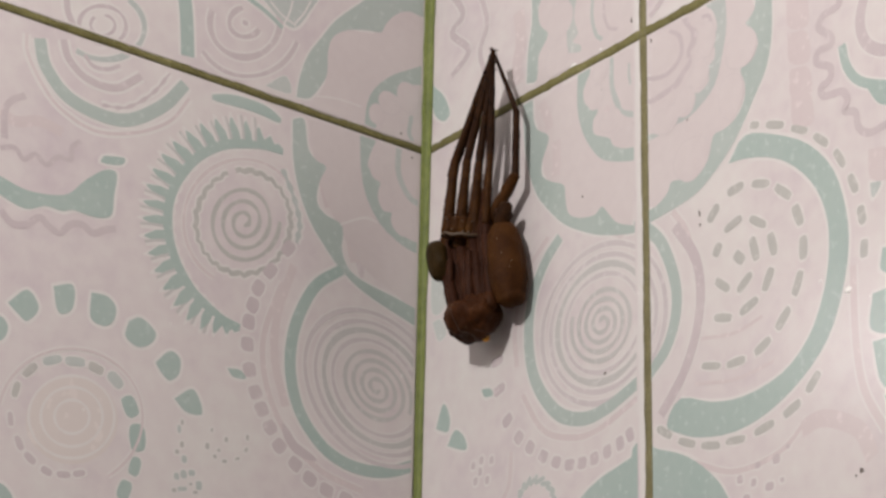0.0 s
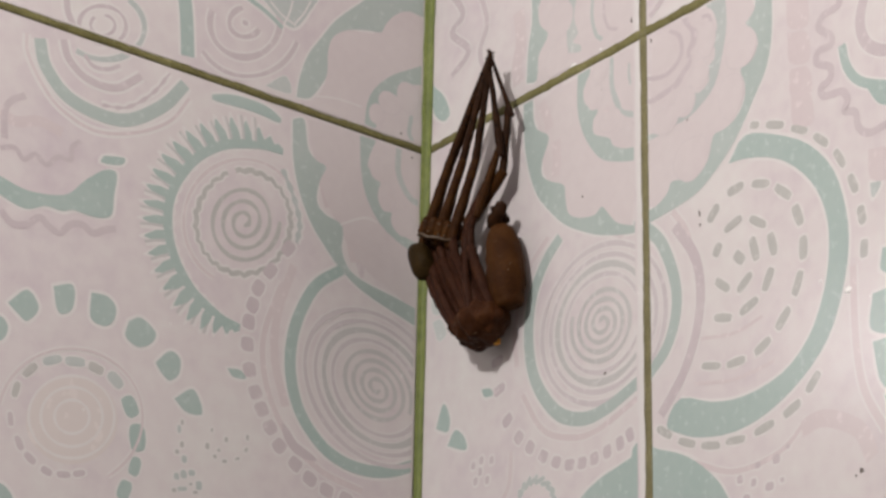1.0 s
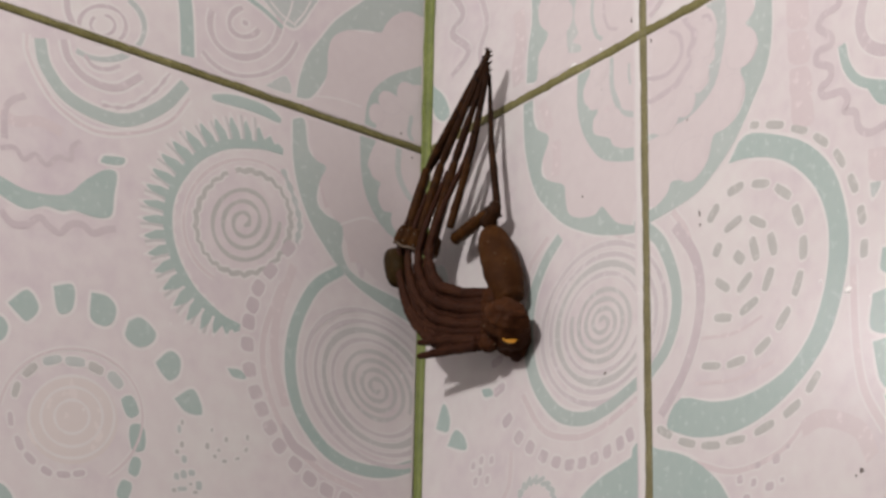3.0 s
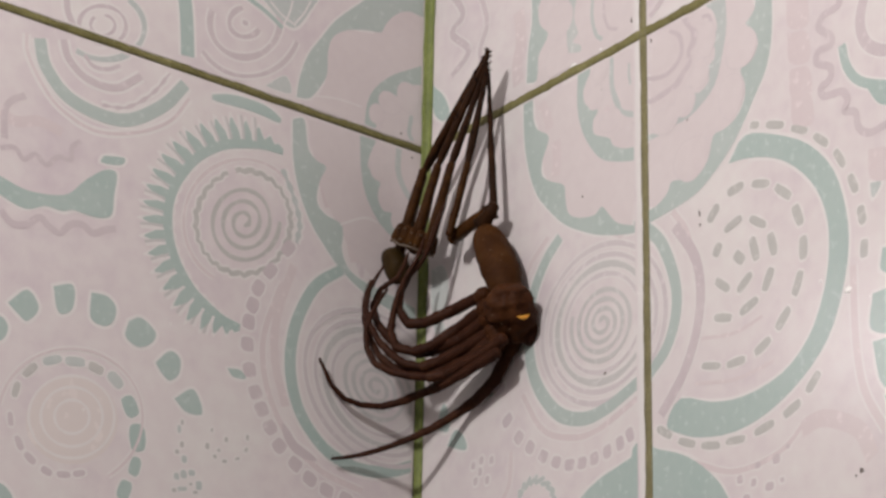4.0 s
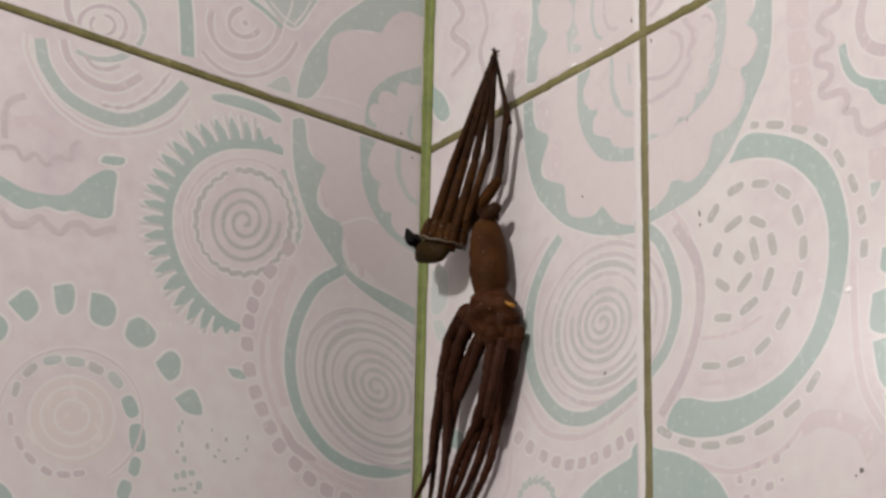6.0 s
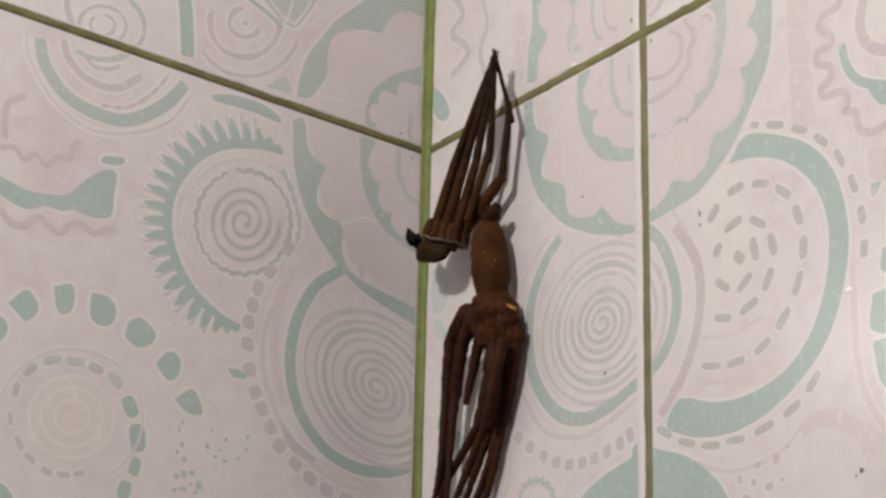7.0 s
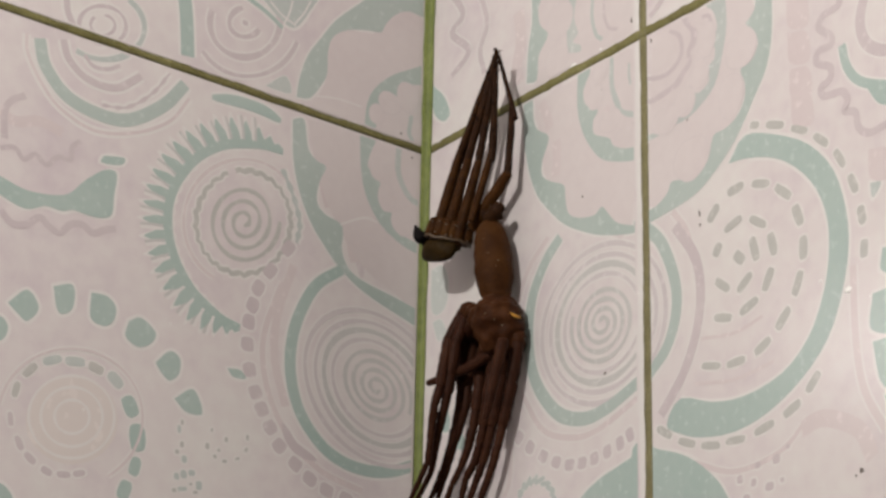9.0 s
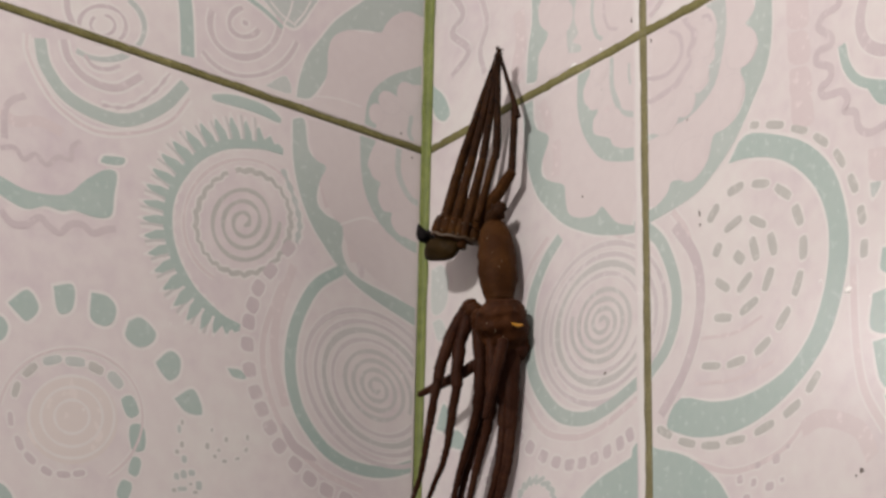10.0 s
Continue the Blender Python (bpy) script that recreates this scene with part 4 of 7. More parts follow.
# ---- the spider and its shed skin ----
HANG = Vector((0, 0, ROW))      # origin of the places below: the corner at the joint's height


TOWARD = Vector((-0.6, -0.8, 0.0))   # level direction from the corner to the camera, so that parts face its view


def along(p, q, forward=TOWARD):
    """The pose at p whose z axis points to q and whose y axis faces the camera's side."""
    z = (Vector(q) - Vector(p)).normalized()
    x = forward.cross(z).normalized()
    y = z.cross(x)
    m = Matrix((x, y, z)).transposed().to_4x4()
    m.translation = p
    return m


def limb(length, r0, r1, mat, name, parent, label="", swell=0.12, spines=4, seed=0, sides=10, tuck=False, claws=0):
    """One limb piece from the origin along z, slightly swollen, with rounded ends and a few bristles."""
    bm = bmesh.new()
    rings = [(-0.62 * r0, r0 * 0.45), (-0.4 * r0, r0 * 0.8), (-0.15 * r0, r0 * 0.97)]
    for i in range(9):
        t = i / 8
        rings.append((length * t, (r0 + (r1 - r0) * t) * (1 + swell * math.sin(math.pi * t))))
    if tuck:
        rings[-1] = (length, r1 * 0.62)
        r1 *= 0.6
    rings += [(length + 0.15 * r1, r1 * 0.97), (length + 0.4 * r1, r1 * 0.8), (length + 0.62 * r1, r1 * 0.45)]
    lathe(bm, rings, sides, 0.9, wobble=0.11, seed=seed)
    rnd = random.Random(seed)
    for _ in range(spines):
        t, a = rnd.uniform(0.1, 0.95), rnd.uniform(0, 2 * math.pi)
        r = r0 + (r1 - r0) * t
        root = Vector((r * math.cos(a), r * 0.9 * math.sin(a), length * t))
        tip = root + Vector((math.cos(a), math.sin(a), rnd.uniform(0.3, 1.0))) * rnd.uniform(0.35, 0.8) / 1000
        side = Vector((-math.sin(a), math.cos(a), 0)) * 0.00005
        up = Vector((0, 0, 0.00006))
        v = [bm.verts.new(c) for c in (root + side - up, root - side - up, root + up, tip)]
        for f in ((0, 1, 3), (1, 2, 3), (2, 0, 3)):
            bm.faces.new([v[i] for i in f])
    for k in range(claws):
        a = 2.4 * k + seed
        m = Matrix.Translation((0.0002 * math.cos(a), 0.0002 * math.sin(a), 0.0002)) @ pose(0, 0, 0, 0, 180 - 28 - 14 * (k % 3), math.degrees(a))
        lathe(bm, [(0, 0.00022), (0.0005, 0.0002), (0.001, 0.00011), (0.0013, 0.00003)], 6, 1.0, m)
    return part(name, bm, mat, parent, label)


def body_mesh(name, rings, mat, parent, label, squash, bumps=0.0, seed=0, sides=28, flatten=None):
    bm = bmesh.new()
    rings = [tuple(p) for p in spline(rings, 5)]
    lathe(bm, [(z, max(r, 0.00005)) for z, r in rings], sides, squash)
    for v in bm.verts:
        k = noise.noise(v.co * 420 + Vector((seed, 0, 0))) * bumps + noise.noise(v.co * 1400 + Vector((0, seed, 0))) * bumps * 0.4
        v.co += Vector((v.co.x, v.co.y, 0)).normalized() * k
        if flatten:
            flatten(v)
    return part(name, bm, mat, parent, label)


def glints(name, host, spots, parent, r=0.00016):
    """Tiny pale beads that stand in for glints of light on a body."""
    bm = bmesh.new()
    for s in spots:
        bmesh.ops.create_icosphere(bm, subdivisions=1, radius=r, matrix=Matrix.Translation(s) @ Matrix.Diagonal((1, 0.6, 1.4, 1)))
    return part(name, bm, host, parent)


PIECES = (("femur", 7.6, 1.45, 1.55), ("femur", 7.6, 1.52, 1.38), ("patella", 3.9, 1.40, 1.32),
          ("tibia", 4.4, 1.06, 1.06), ("tibia", 4.4, 1.06, 0.98), ("tibia", 4.4, 0.98, 0.86),
          ("metatarsus", 4.5, 0.82, 0.74), ("metatarsus", 4.5, 0.74, 0.66), ("metatarsus", 4.5, 0.66, 0.56), ("tarsus", 3.3, 0.54, 0.46), ("tarsus", 3.3, 0.46, 0.30))
COXA = 2.6


def build_spider():
    spider = tagged(new("spider"), "soft brown huntsman spider slipping head down out of its skin", "spider", kind="thing")
    spider.location = HANG
    made = {"thing": spider}
    made["abdomen"] = body_mesh("abdomen", [(-0.0095, 0.0010), (-0.0085, 0.0026), (-0.006, 0.0037), (-0.001, 0.0044), (0.004, 0.0045), (0.0078, 0.0040), (0.0096, 0.0033), (0.0112, 0.0029), (0.0122, 0.0012)],
                                BELLY, spider, "velvety tan-brown oval abdomen", 0.88, 0.00034, 3)
    glints("moist_bead", SPECK, [(-0.0013, 0.0045, 0.001), (0.0008, 0.0046, 0.0032), (-0.002, 0.0041, -0.003), (0.0002, 0.0046, 0.0045)], made["abdomen"], 0.00011)
    bm = bmesh.new()
    rnd = random.Random(4)
    for i in range(7):
        a, s = i * 0.9, 0.0011
        m = Matrix.Translation((s * math.cos(a), 0.8 * s * math.sin(a), -0.0100 - 0.0004 * (i % 3))) @ pose(0, 0, 0, rnd.uniform(150, 210), rnd.uniform(-30, 30), 0)
        lathe(bm, [(0, 0.0005), (0.0008, 0.00075), (0.0017, 0.0006), (0.0022, 0.0002)], 8, 1.0, m, 0.1, i)
    part("spinnerets", bm, SKIN_LEG, made["abdomen"], "dark crumpled spinnerets")

    def chest(v):
        head = max(0.0, v.co.z - 0.004) / 0.008
        v.co.x += 0.0005 + 0.0012 * head
        v.co.y -= 0.0010 * head
        if v.co.x < -0.002 and v.co.y > 0:
            v.co.y += 0.0005 * math.sin(v.co.z * 1500)
        if v.co.y > 0.001:
            v.co += Vector((0, -0.0005, 0)) * math.exp(-((v.co.x - 0.001) / 0.0006) ** 2)
    made["prosoma"] = body_mesh("prosoma", [(-0.0014, 0.0030), (0.0000, 0.0042), (0.0016, 0.0052), (0.0048, 0.0058), (0.0085, 0.0053), (0.0110, 0.0040), (0.0121, 0.0012)],
                                BODY, spider, "reddish-brown rounded carapace", 0.78, 0.0011, 8, sides=40, flatten=chest)
    # orange band across the face side of the carapace
    bm = bmesh.new()
    pts = [Vector((0.0029 + 0.0024 * t, 0.0040 - 0.0012 * t * t, 0.0034 + 0.0006 * math.sin(2.2 * t))) for t in (0, 0.2, 0.4, 0.6, 0.8, 1.0)]
    rows = []
    for i, p in enumerate(pts):
        w = 0.00036 * math.sin(math.pi * (i + 0.6) / 6.2)
        rows.append([bm.verts.new(p + Vector((0, dy, dz))) for dy, dz in ((-0.0006, -w), (0.0006, -w), (0.0009, 0), (0.0006, w), (-0.0006, w))])
    for s, t in zip(rows, rows[1:]):
        for j in range(5):
            bm.faces.new((s[j], s[(j + 1) % 5], t[(j + 1) % 5], t[j]))
    part("orange_band", bm, ORANGE, made["prosoma"], "bright orange band on the carapace")
    glints("moist_bead", SPECK, [(-0.0026, 0.0042, 0.0036), (-0.0006, 0.0050, 0.0052), (0.0012, 0.0050, 0.0064)], made["prosoma"], 0.00013)
    made["chelicera"] = []
    for s in (-1, 1):
        bm = bmesh.new()
        lathe(bm, [(0, 0.0008), (0.001, 0.0017), (0.0024, 0.0017), (0.0034, 0.0012), (0.0040, 0.0004)], 10, 0.9, pose(0.0028 + 0.0016 * s, 0.0010, 0.0082, 0, 8 * s, 0), 0.04, s + 3)
        made["chelicera"].append(part("chelicera", bm, LEG, made["prosoma"], "dark brown jaw"))
    made["legs"] = []
    for i in range(8):
        thick = (0.92, 0.95, 1.0, 0.95, 0.97, 0.93, 0.95, 0.93)[i]
        leg = limb(COXA / 1000, 0.00185 * thick, 0.00175 * thick, BODY, "leg", spider, "soft dark brown jointed leg", 0.15, 2, i)
        chain = [leg]
        for j, (name, length, r0, r1) in enumerate(PIECES):
            chain.append(limb(length / 1000, r0 * thick / 1000, r1 * thick / 1000, LEG, name, leg, "", 0.07, 8, 20 * i + j))
        made["legs"].append(chain)
    made["palps"] = []
    for i in range(2):
        palp = limb(0.0063, 0.00135, 0.00125, LEG, "pedipalp", spider, "thin dark feeler", 0.05, 3, 300 + i)
        chain = [palp] + [limb(l / 1000, a / 1000, b / 1000, LEG, n, palp, "", 0.05, 3, 310 + i + 5 * k) for k, (n, l, a, b) in enumerate((("tibia", 5.9, 1.2, 1.05), ("tarsus", 5.2, 1.05, 0.7)))]
        made["palps"].append(chain)
    return made


def build_skin():
    skin = tagged(new("shed_skin"), "dry brown shed spider skin hanging by its bundled leg tips", "spider skin", kind="thing")
    skin.location = HANG
    made = {"thing": skin, "legs": []}
    for i in range(6):
        upper = limb((0.0312, 0.0282, 0.0258, 0.0232, 0.0298, 0.0312)[i], 0.0005, 0.001, SKIN_LEG, "leg", skin, "dry dark brown empty leg", 0.12, 26, 400 + i, tuck=True, claws=4)
        lower = limb((0.0206, 0.0206, 0.0206, 0.0172, 0.0206, 0.0206)[i], (0.00138, 0.00138, 0.00138, 0.001, 0.0012, 0.0012)[i], (0.00102, 0.00102, 0.00102, 0.0008, 0.001, 0.001)[i], SKIN_BASE, "femur", upper, "amber brown femur with dark spots", 0.06, 14, 430 + i)
        rnd = random.Random(i)
        bm = bmesh.new()
        for k in range(5):
            z, x = 0.002 + 0.0035 * k + rnd.uniform(-0.0006, 0.0006), rnd.uniform(-0.0006, 0.0006)
            bmesh.ops.create_icosphere(bm, subdivisions=1, radius=0.00028, matrix=Matrix.Translation((x, 0.00148 - 0.00008 * k, z)) @ Matrix.Diagonal((1, 0.5, 1.2, 1)))
        part("dark_spot", bm, FANG, upper).parent = upper
        spot = upper.children[-1]
        made["legs"].append((upper, lower, spot))
    rear = limb(0.0148, 0.0016, 0.00125, SKIN_BASE, "rear_leg", skin, "bent dry hind leg", 0.08, 5, 460)
    made["rear"] = [rear, limb(0.0165, 0.00096, 0.00078, SKIN_LEG, "tibia", rear, "", 0.06, 6, 461), limb(0.0192, 0.00040, 0.00074, SKIN_LEG, "tarsus", rear, "", 0.05, 6, 462)]
    # the lifted carapace: a shallow domed shell hinged at one edge, with a pale rim
    bm = bmesh.new()
    n, rows = 20, []
    for shell in (0, 1):
        for ring in range(8):
            t = ring / 7
            row = []
            for i in range(n):
                a = 2 * math.pi * i / n
                r = 1 - 0.045 * shell
                x, z = 0.0031 * math.copysign(abs(math.cos(a)) ** 0.7, math.cos(a)) * t * r, 0.0058 + 0.0058 * math.copysign(abs(math.sin(a)) ** 0.75, math.sin(a)) * t * r
                y = (0.0034 - 0.0003 * shell) * (1 - t ** 2.4) + 0.0002 * noise.noise(Vector((x, z, 0)) * 700)
                row.append(bm.verts.new((x, y, z)))
            rows.append(row)
        for p, q in zip(rows[8 * shell:], rows[8 * shell + 1:8 * shell + 8]):
            for i in range(n):
                bm.faces.new((p[i], p[(i + 1) % n], q[(i + 1) % n], q[i]))
    for i in range(n):
        bm.faces.new((rows[7][i], rows[7][(i + 1) % n], rows[15][(i + 1) % n], rows[15][i]))
    bmesh.ops.remove_doubles(bm, verts=bm.verts, dist=0.00002)
    made["lid"] = part("carapace", bm, SHELL, skin, "olive-brown empty carapace lifted like a lid")
    # ring of leg bases from which the animal has slipped out
    bm = bmesh.new()
    n, rows = 40, []
    for i in range(n):
        a = 2 * math.pi * i / n
        wob = Vector((0, 0, 0.0005 * noise.noise(Vector((math.cos(a) * 3, math.sin(a) * 3, 1)))))
        c = Vector((0.0054 * math.cos(a), 0.0034 * math.sin(a), 0)) + wob
        out = Vector((math.cos(a), math.sin(a), 0))
        r = 0.00026 * (1 + 0.6 * noise.noise(Vector((math.cos(a) * 7, math.sin(a) * 7, 4))))
        rows.append([bm.verts.new(c + out * r * math.cos(b) + Vector((0, 0, 1.5 * r * math.sin(b)))) for b in (0, 1.05, 2.1, 3.14, 4.19, 5.24)])
    for i in range(n):
        p, q = rows[i], rows[(i + 1) % n]
        for j in range(6):
            bm.faces.new((p[j], p[(j + 1) % 6], q[(j + 1) % 6], q[j]))
    made["rim"] = part("torn_rim", bm, RIM, skin, "pale torn edge of the shed skin")
    # a lobe for each leg socket, with a small pale knob at its joint that also paints its glint
    rnd = random.Random(11)
    for k in range(6):
        x, y = -0.0044 + 0.00176 * k, 0.0012 - 0.00012 * (k - 2.5) ** 2
        bm = bmesh.new()
        lathe(bm, [(-0.0002, 0.0008), (0.0005, 0.0013), (0.0018, 0.00148), (0.0032, 0.0014), (0.0042, 0.0011), (0.0047, 0.0005)], 12, 0.95, pose(x, y, 0, 0, -x * 1500, 0), 0.1, 40 + k)
        coxa = part("coxa", bm, SKIN_BASE, made["rim"], "amber brown empty leg socket")
        bm = bmesh.new()
        for z in (0.0006, 0.0036):
            bmesh.ops.create_icosphere(bm, subdivisions=1, radius=0.0003, matrix=Matrix.Translation((x * 1.02 + rnd.uniform(-0.0005, 0.0005), y + 0.0014, z + rnd.uniform(-0.0003, 0.0004))) @ Matrix.Diagonal((1.3, 0.6, 0.8, 1)))
        part("joint_knob", bm, RIM, coxa)
    shell = bmesh.new()
    lathe(shell, [tuple(p) for p in spline([(-0.0005, 0.0046), (0.0010, 0.0050), (0.0030, 0.0047), (0.0046, 0.0034)], 4)], 24, 0.36)
    for v in shell.verts:
        v.co *= 1 + 0.05 * noise.noise(v.co * 900)
    part("leg_socket_shell", shell, SKIN_BASE, made["rim"], "amber brown shell behind the empty leg sockets")
    # pale membrane where the hind leg leaves the rim
    bm = bmesh.new()
    lathe(bm, [(-0.0008, 0.0006), (0.0004, 0.0015), (0.0024, 0.0018), (0.0046, 0.0016), (0.0060, 0.0009)], 12, 0.7, wobble=0.2, seed=5)
    part("membrane", bm, RIM, rear, "pale crumpled membrane at the base of the hind leg")
    bm = bmesh.new()
    for s in (-1, 1):
        lathe(bm, [(0, 0.0009), (0.0008, 0.0014), (0.0024, 0.0013), (0.0036, 0.0008), (0.0048, 0.0002)], 10, 0.9, pose(0.0006 * s, 0.0009 * s, 0, -6 * s, 6 * s, 0), 0.06, s + 2)
    made["jaws"] = part("chelicerae", bm, FANG, skin, "glossy black empty jaws and fangs")
    bm = bmesh.new()
    lathe(bm, [(-0.0006, 0.0007), (0.0001, 0.0015), (0.0012, 0.0017), (0.002, 0.0021), (0.003, 0.0017), (0.004, 0.0019), (0.0055, 0.0014), (0.0062, 0.0006)], 14, 0.85, wobble=0.22, seed=7)
    made["stub"] = part("abdomen_skin", bm, SKIN_LEG, skin, "crumpled dark empty abdomen skin")
    return made


SPIDER = build_spider()
SKIN = build_skin()


# ---- specks of dirt on the tiles ----
def speck(side, a, h, la, lh, turn):
    bm = bmesh.new()
    bmesh.ops.create_icosphere(bm, subdivisions=2, radius=0.0005, matrix=Matrix.Diagonal((la, 0.3, lh, 1)) if side == "L" else Matrix.Diagonal((0.3, la, lh, 1)))
    for v in bm.verts:
        v.co *= 1 + 0.35 * noise.noise(v.co * 2500 + Vector((a, h, 0)))
    ob = link("speck", bm, DIRT)
    ob.location = on_wall(side, a, h)
    ob.rotation_euler = (radians(turn), 0, 0) if side == "R" else (0, radians(turn), 0)
    return tagged(ob, "tiny dark dirt speck stuck on the tile", "dirt", "specks on the tiles")


# white flecks: lamp glints put in as colour, and pale bits by the joint
def chip(side, a, h, la, lh):
    ob = speck(side, a, h, la, lh, 0)
    ob.name, ob.data.materials[0] = "glaze_chip", GLINT_CHIP
    tagged(ob, "tiny shiny white fleck for painted glints and chips on the tile", "glaze chip", "chips in the glaze")


speck("R", 96.5, -49.5, 0.5, 1.6, -8)
speck("R", 96.6, -52.1, 0.35, 0.9, 10)
speck("R", 138.1, -115.6, 1.2, 1.0, 35)
speck("R", 136.7, -116.3, 0.6, 0.5, 20)
speck("L", 4.4, -2.8, 0.5, 0.6, 0)
speck("R", 66.3, -76.5, 0.9, 0.8, 0)
speck("R", 59.1, -32.6, 0.4, 0.9, 0)
speck("R", 76.1, 4.8, 0.5, 1.6, -10)
speck("R", 82.4, -2.9, 0.4, 1.4, -8)
speck("R", 93.4, -26.6, 0.4, 0.6, 0)
speck("R", 65.8, -8.5, 0.4, 0.4, 0)
speck("L", 63.3, -78.3, 0.2, 0.2, 0)
speck("L", 7.9, 2.6, 0.7, 0.7, 0)
chip("R", 55.8, 1.6, 2.6, 0.9)
chip("R", 65.5, 1.8, 0.9, 0.6)
chip("R", 136.9, -79.2, 2.0, 1.5)
chip("R", 129.9, -75.2, 0.8, 0.6)
chip("L", 88.4, -87.4, 0.45, 0.5)
chip("L", 5.5, -59.8, 0.35, 0.8)
chip("L", 68.7, -62.9, 0.3, 0.5)
chip("R", 142.4, -82.2, 0.5, 0.5)


# ---- motion ----
LEG_PATHS = {}


def fan(t, first, last, spread, depth):
    """Eight leg curves in an even fan between the first and the last."""
    a, b = [np.array(v) for v in first], [np.array(v) for v in last]
    LEG_PATHS[t] = [[p * (1 - f) + q * f + np.array((-0.75, -1.0, 0)) * d * min(1, k) for k, (p, q) in enumerate(zip(a, b))] for f, d in zip(spread, depth)]


LOOPED = (0, 0.03, 0.38, 0.42, 0.72, 0.75, 0.97, 1)
CLOSE = (0, 0.15, 0.28, 0.43, 0.57, 0.72, 0.86, 1)
CLOSE_DEPTH = (-0.2, -1.1, 0.1, -0.9, 0.0, -1.1, 0.0, -0.2)
DEPTH = (0.3, -2.2, 0.6, -2.0, 0.2, 0.8, -1.8, 0.4)
fan(0.0, [(-7.1, -35.5, -53.3), (-7.2, -35, -44.9), (-7.3, -33.8, -36.8), (-7.1, -34.8, -19.3), (-7.1, -34.6, -4.8), (-7.1, -34.9, 10)],
    [(-8.6, -24.2, -53), (-8.8, -22, -44), (-9, -19.8, -33.4), (-8.7, -22.1, -16.7), (-7.9, -28.3, -2.5), (-7.1, -34.5, 10.2)], CLOSE, CLOSE_DEPTH)
fan(1.0, [(-6.9, -37.7, -56.6), (-7.5, -32.1, -45.4), (-8.2, -26.7, -34.7), (-7.7, -30, -17.8), (-7.4, -32.6, -4), (-7.2, -34, 10.4)],
    [(-8.4, -25.2, -56.6), (-9.3, -17.5, -44.8), (-9.7, -13.5, -31.5), (-9.1, -18.3, -15.5), (-8, -27.3, -2.2), (-7.2, -33.6, 10.5)], CLOSE, CLOSE_DEPTH)
fan(2.0, [(-6.7, -39.3, -55.6), (-7.9, -30.4, -45), (-9.2, -21.2, -34.6), (-8.6, -25.3, -20.7), (-7.7, -31.2, -3.6), (-7.2, -33.8, 10.4)],
    [(-7.6, -33, -62.4), (-9.4, -20.2, -50.3), (-10.7, -10, -32.3), (-10.3, -12.7, -16.8), (-8.7, -23.8, -1.1), (-7.3, -33.5, 10.6)], CLOSE, CLOSE_DEPTH)
fan(2.7, [(-6.9, -37.6, -51.6), (-9.1, -24, -43.9), (-10.4, -15.6, -33.8), (-9.2, -22.9, -18.6), (-7.7, -31.4, -3.6), (-7.3, -33.8, 10.5)],
    [(-7.3, -35.3, -62.7), (-10.2, -17.8, -54), (-11.9, -7.6, -32.4), (-11, -11.5, -16.5), (-9, -23.1, 0.6), (-7.4, -33.4, 10.6)], CLOSE, CLOSE_DEPTH)
fan(3.8, [(-7.5, -35.4, -50.8), (-10.9, -24.1, -54), (-14.2, -18.2, -54), (-14.9, -16.7, -43.9), (-13, -19.2, -34.3), (-10, -26.1, -17), (-7.5, -34, 9.5)],
    [(-6.5, -39.3, -64), (-10.9, -24.6, -67.6), (-16.8, -14.7, -63.3), (-18.2, -11.7, -50.3), (-17.2, -12.6, -34.7), (-14.5, -16.2, -17.8), (-7.7, -33.6, 9.6)], LOOPED, DEPTH)
fan(3.92, [(-7.5, -35.4, -50.8), (-10.9, -24.1, -54), (-14.5, -17.8, -54.7), (-15.3, -16.1, -44.5), (-13, -19.2, -35), (-10.3, -25.2, -18.3), (-7.7, -33.6, 8.1)],
    [(-6.4, -39.6, -64.1), (-10.9, -24.6, -68.4), (-17.4, -13.8, -63.2), (-18.7, -11, -50.2), (-17.4, -12.4, -35.4), (-14.7, -16, -19.2), (-7.8, -33.2, 8.2)], LOOPED, DEPTH)
LEG_PATHS[4.0] = [None] * 8
LEG_PATHS[4.0][0] = [(-6.9, -33.4, -49.8), (-8.3, -22.7, -51.1), (-13, -16.1, -53.8), (-15.8, -12.9, -51.4), (-15.4, -12.9, -43.6), (-12, -16.7, -36.8), (-10.9, -17.9, -31.9), (-8.3, -21.7, -17.9)]
LEG_PATHS[4.0][1] = [(-6.9, -34.5, -52.9), (-8.5, -23.2, -56.8), (-13.7, -17.3, -60.8), (-17.7, -12.4, -58), (-16.6, -13.1, -46.1), (-13.7, -16.3, -37.1), (-12.3, -17.6, -30.7), (-8.9, -21.2, -16.4)]
LEG_PATHS[4.0][2] = [(-6.4, -35, -55.6), (-8.1, -22.7, -59.2), (-13.9, -13.2, -59.6), (-18.7, -7, -51.1), (-18.4, -7.1, -44.6), (-15.1, -10.7, -40.7), (-13.4, -12.6, -33.7), (-12.5, -13.4, -27.9)]
LEG_PATHS[4.0][3] = [(-6.6, -37.4, -59.1), (-8.7, -23.5, -62.4), (-14.7, -16.7, -64.7), (-20.1, -10.2, -57.3), (-21.8, -7.6, -47.2), (-18.2, -11.3, -36.8), (-16.6, -13, -31.9), (-14.3, -15.3, -18.9)]
LEG_PATHS[4.0][4] = [(-6.2, -37.8, -60.5), (-7.9, -24.9, -65.4), (-12.5, -16, -65.4), (-17.7, -9.8, -62.1), (-20.7, -5.7, -51.9), (-19.9, -6.1, -42), (-16, -10.5, -35.1), (-14.9, -11.5, -29.4), (-12.9, -13.5, -17.9)]
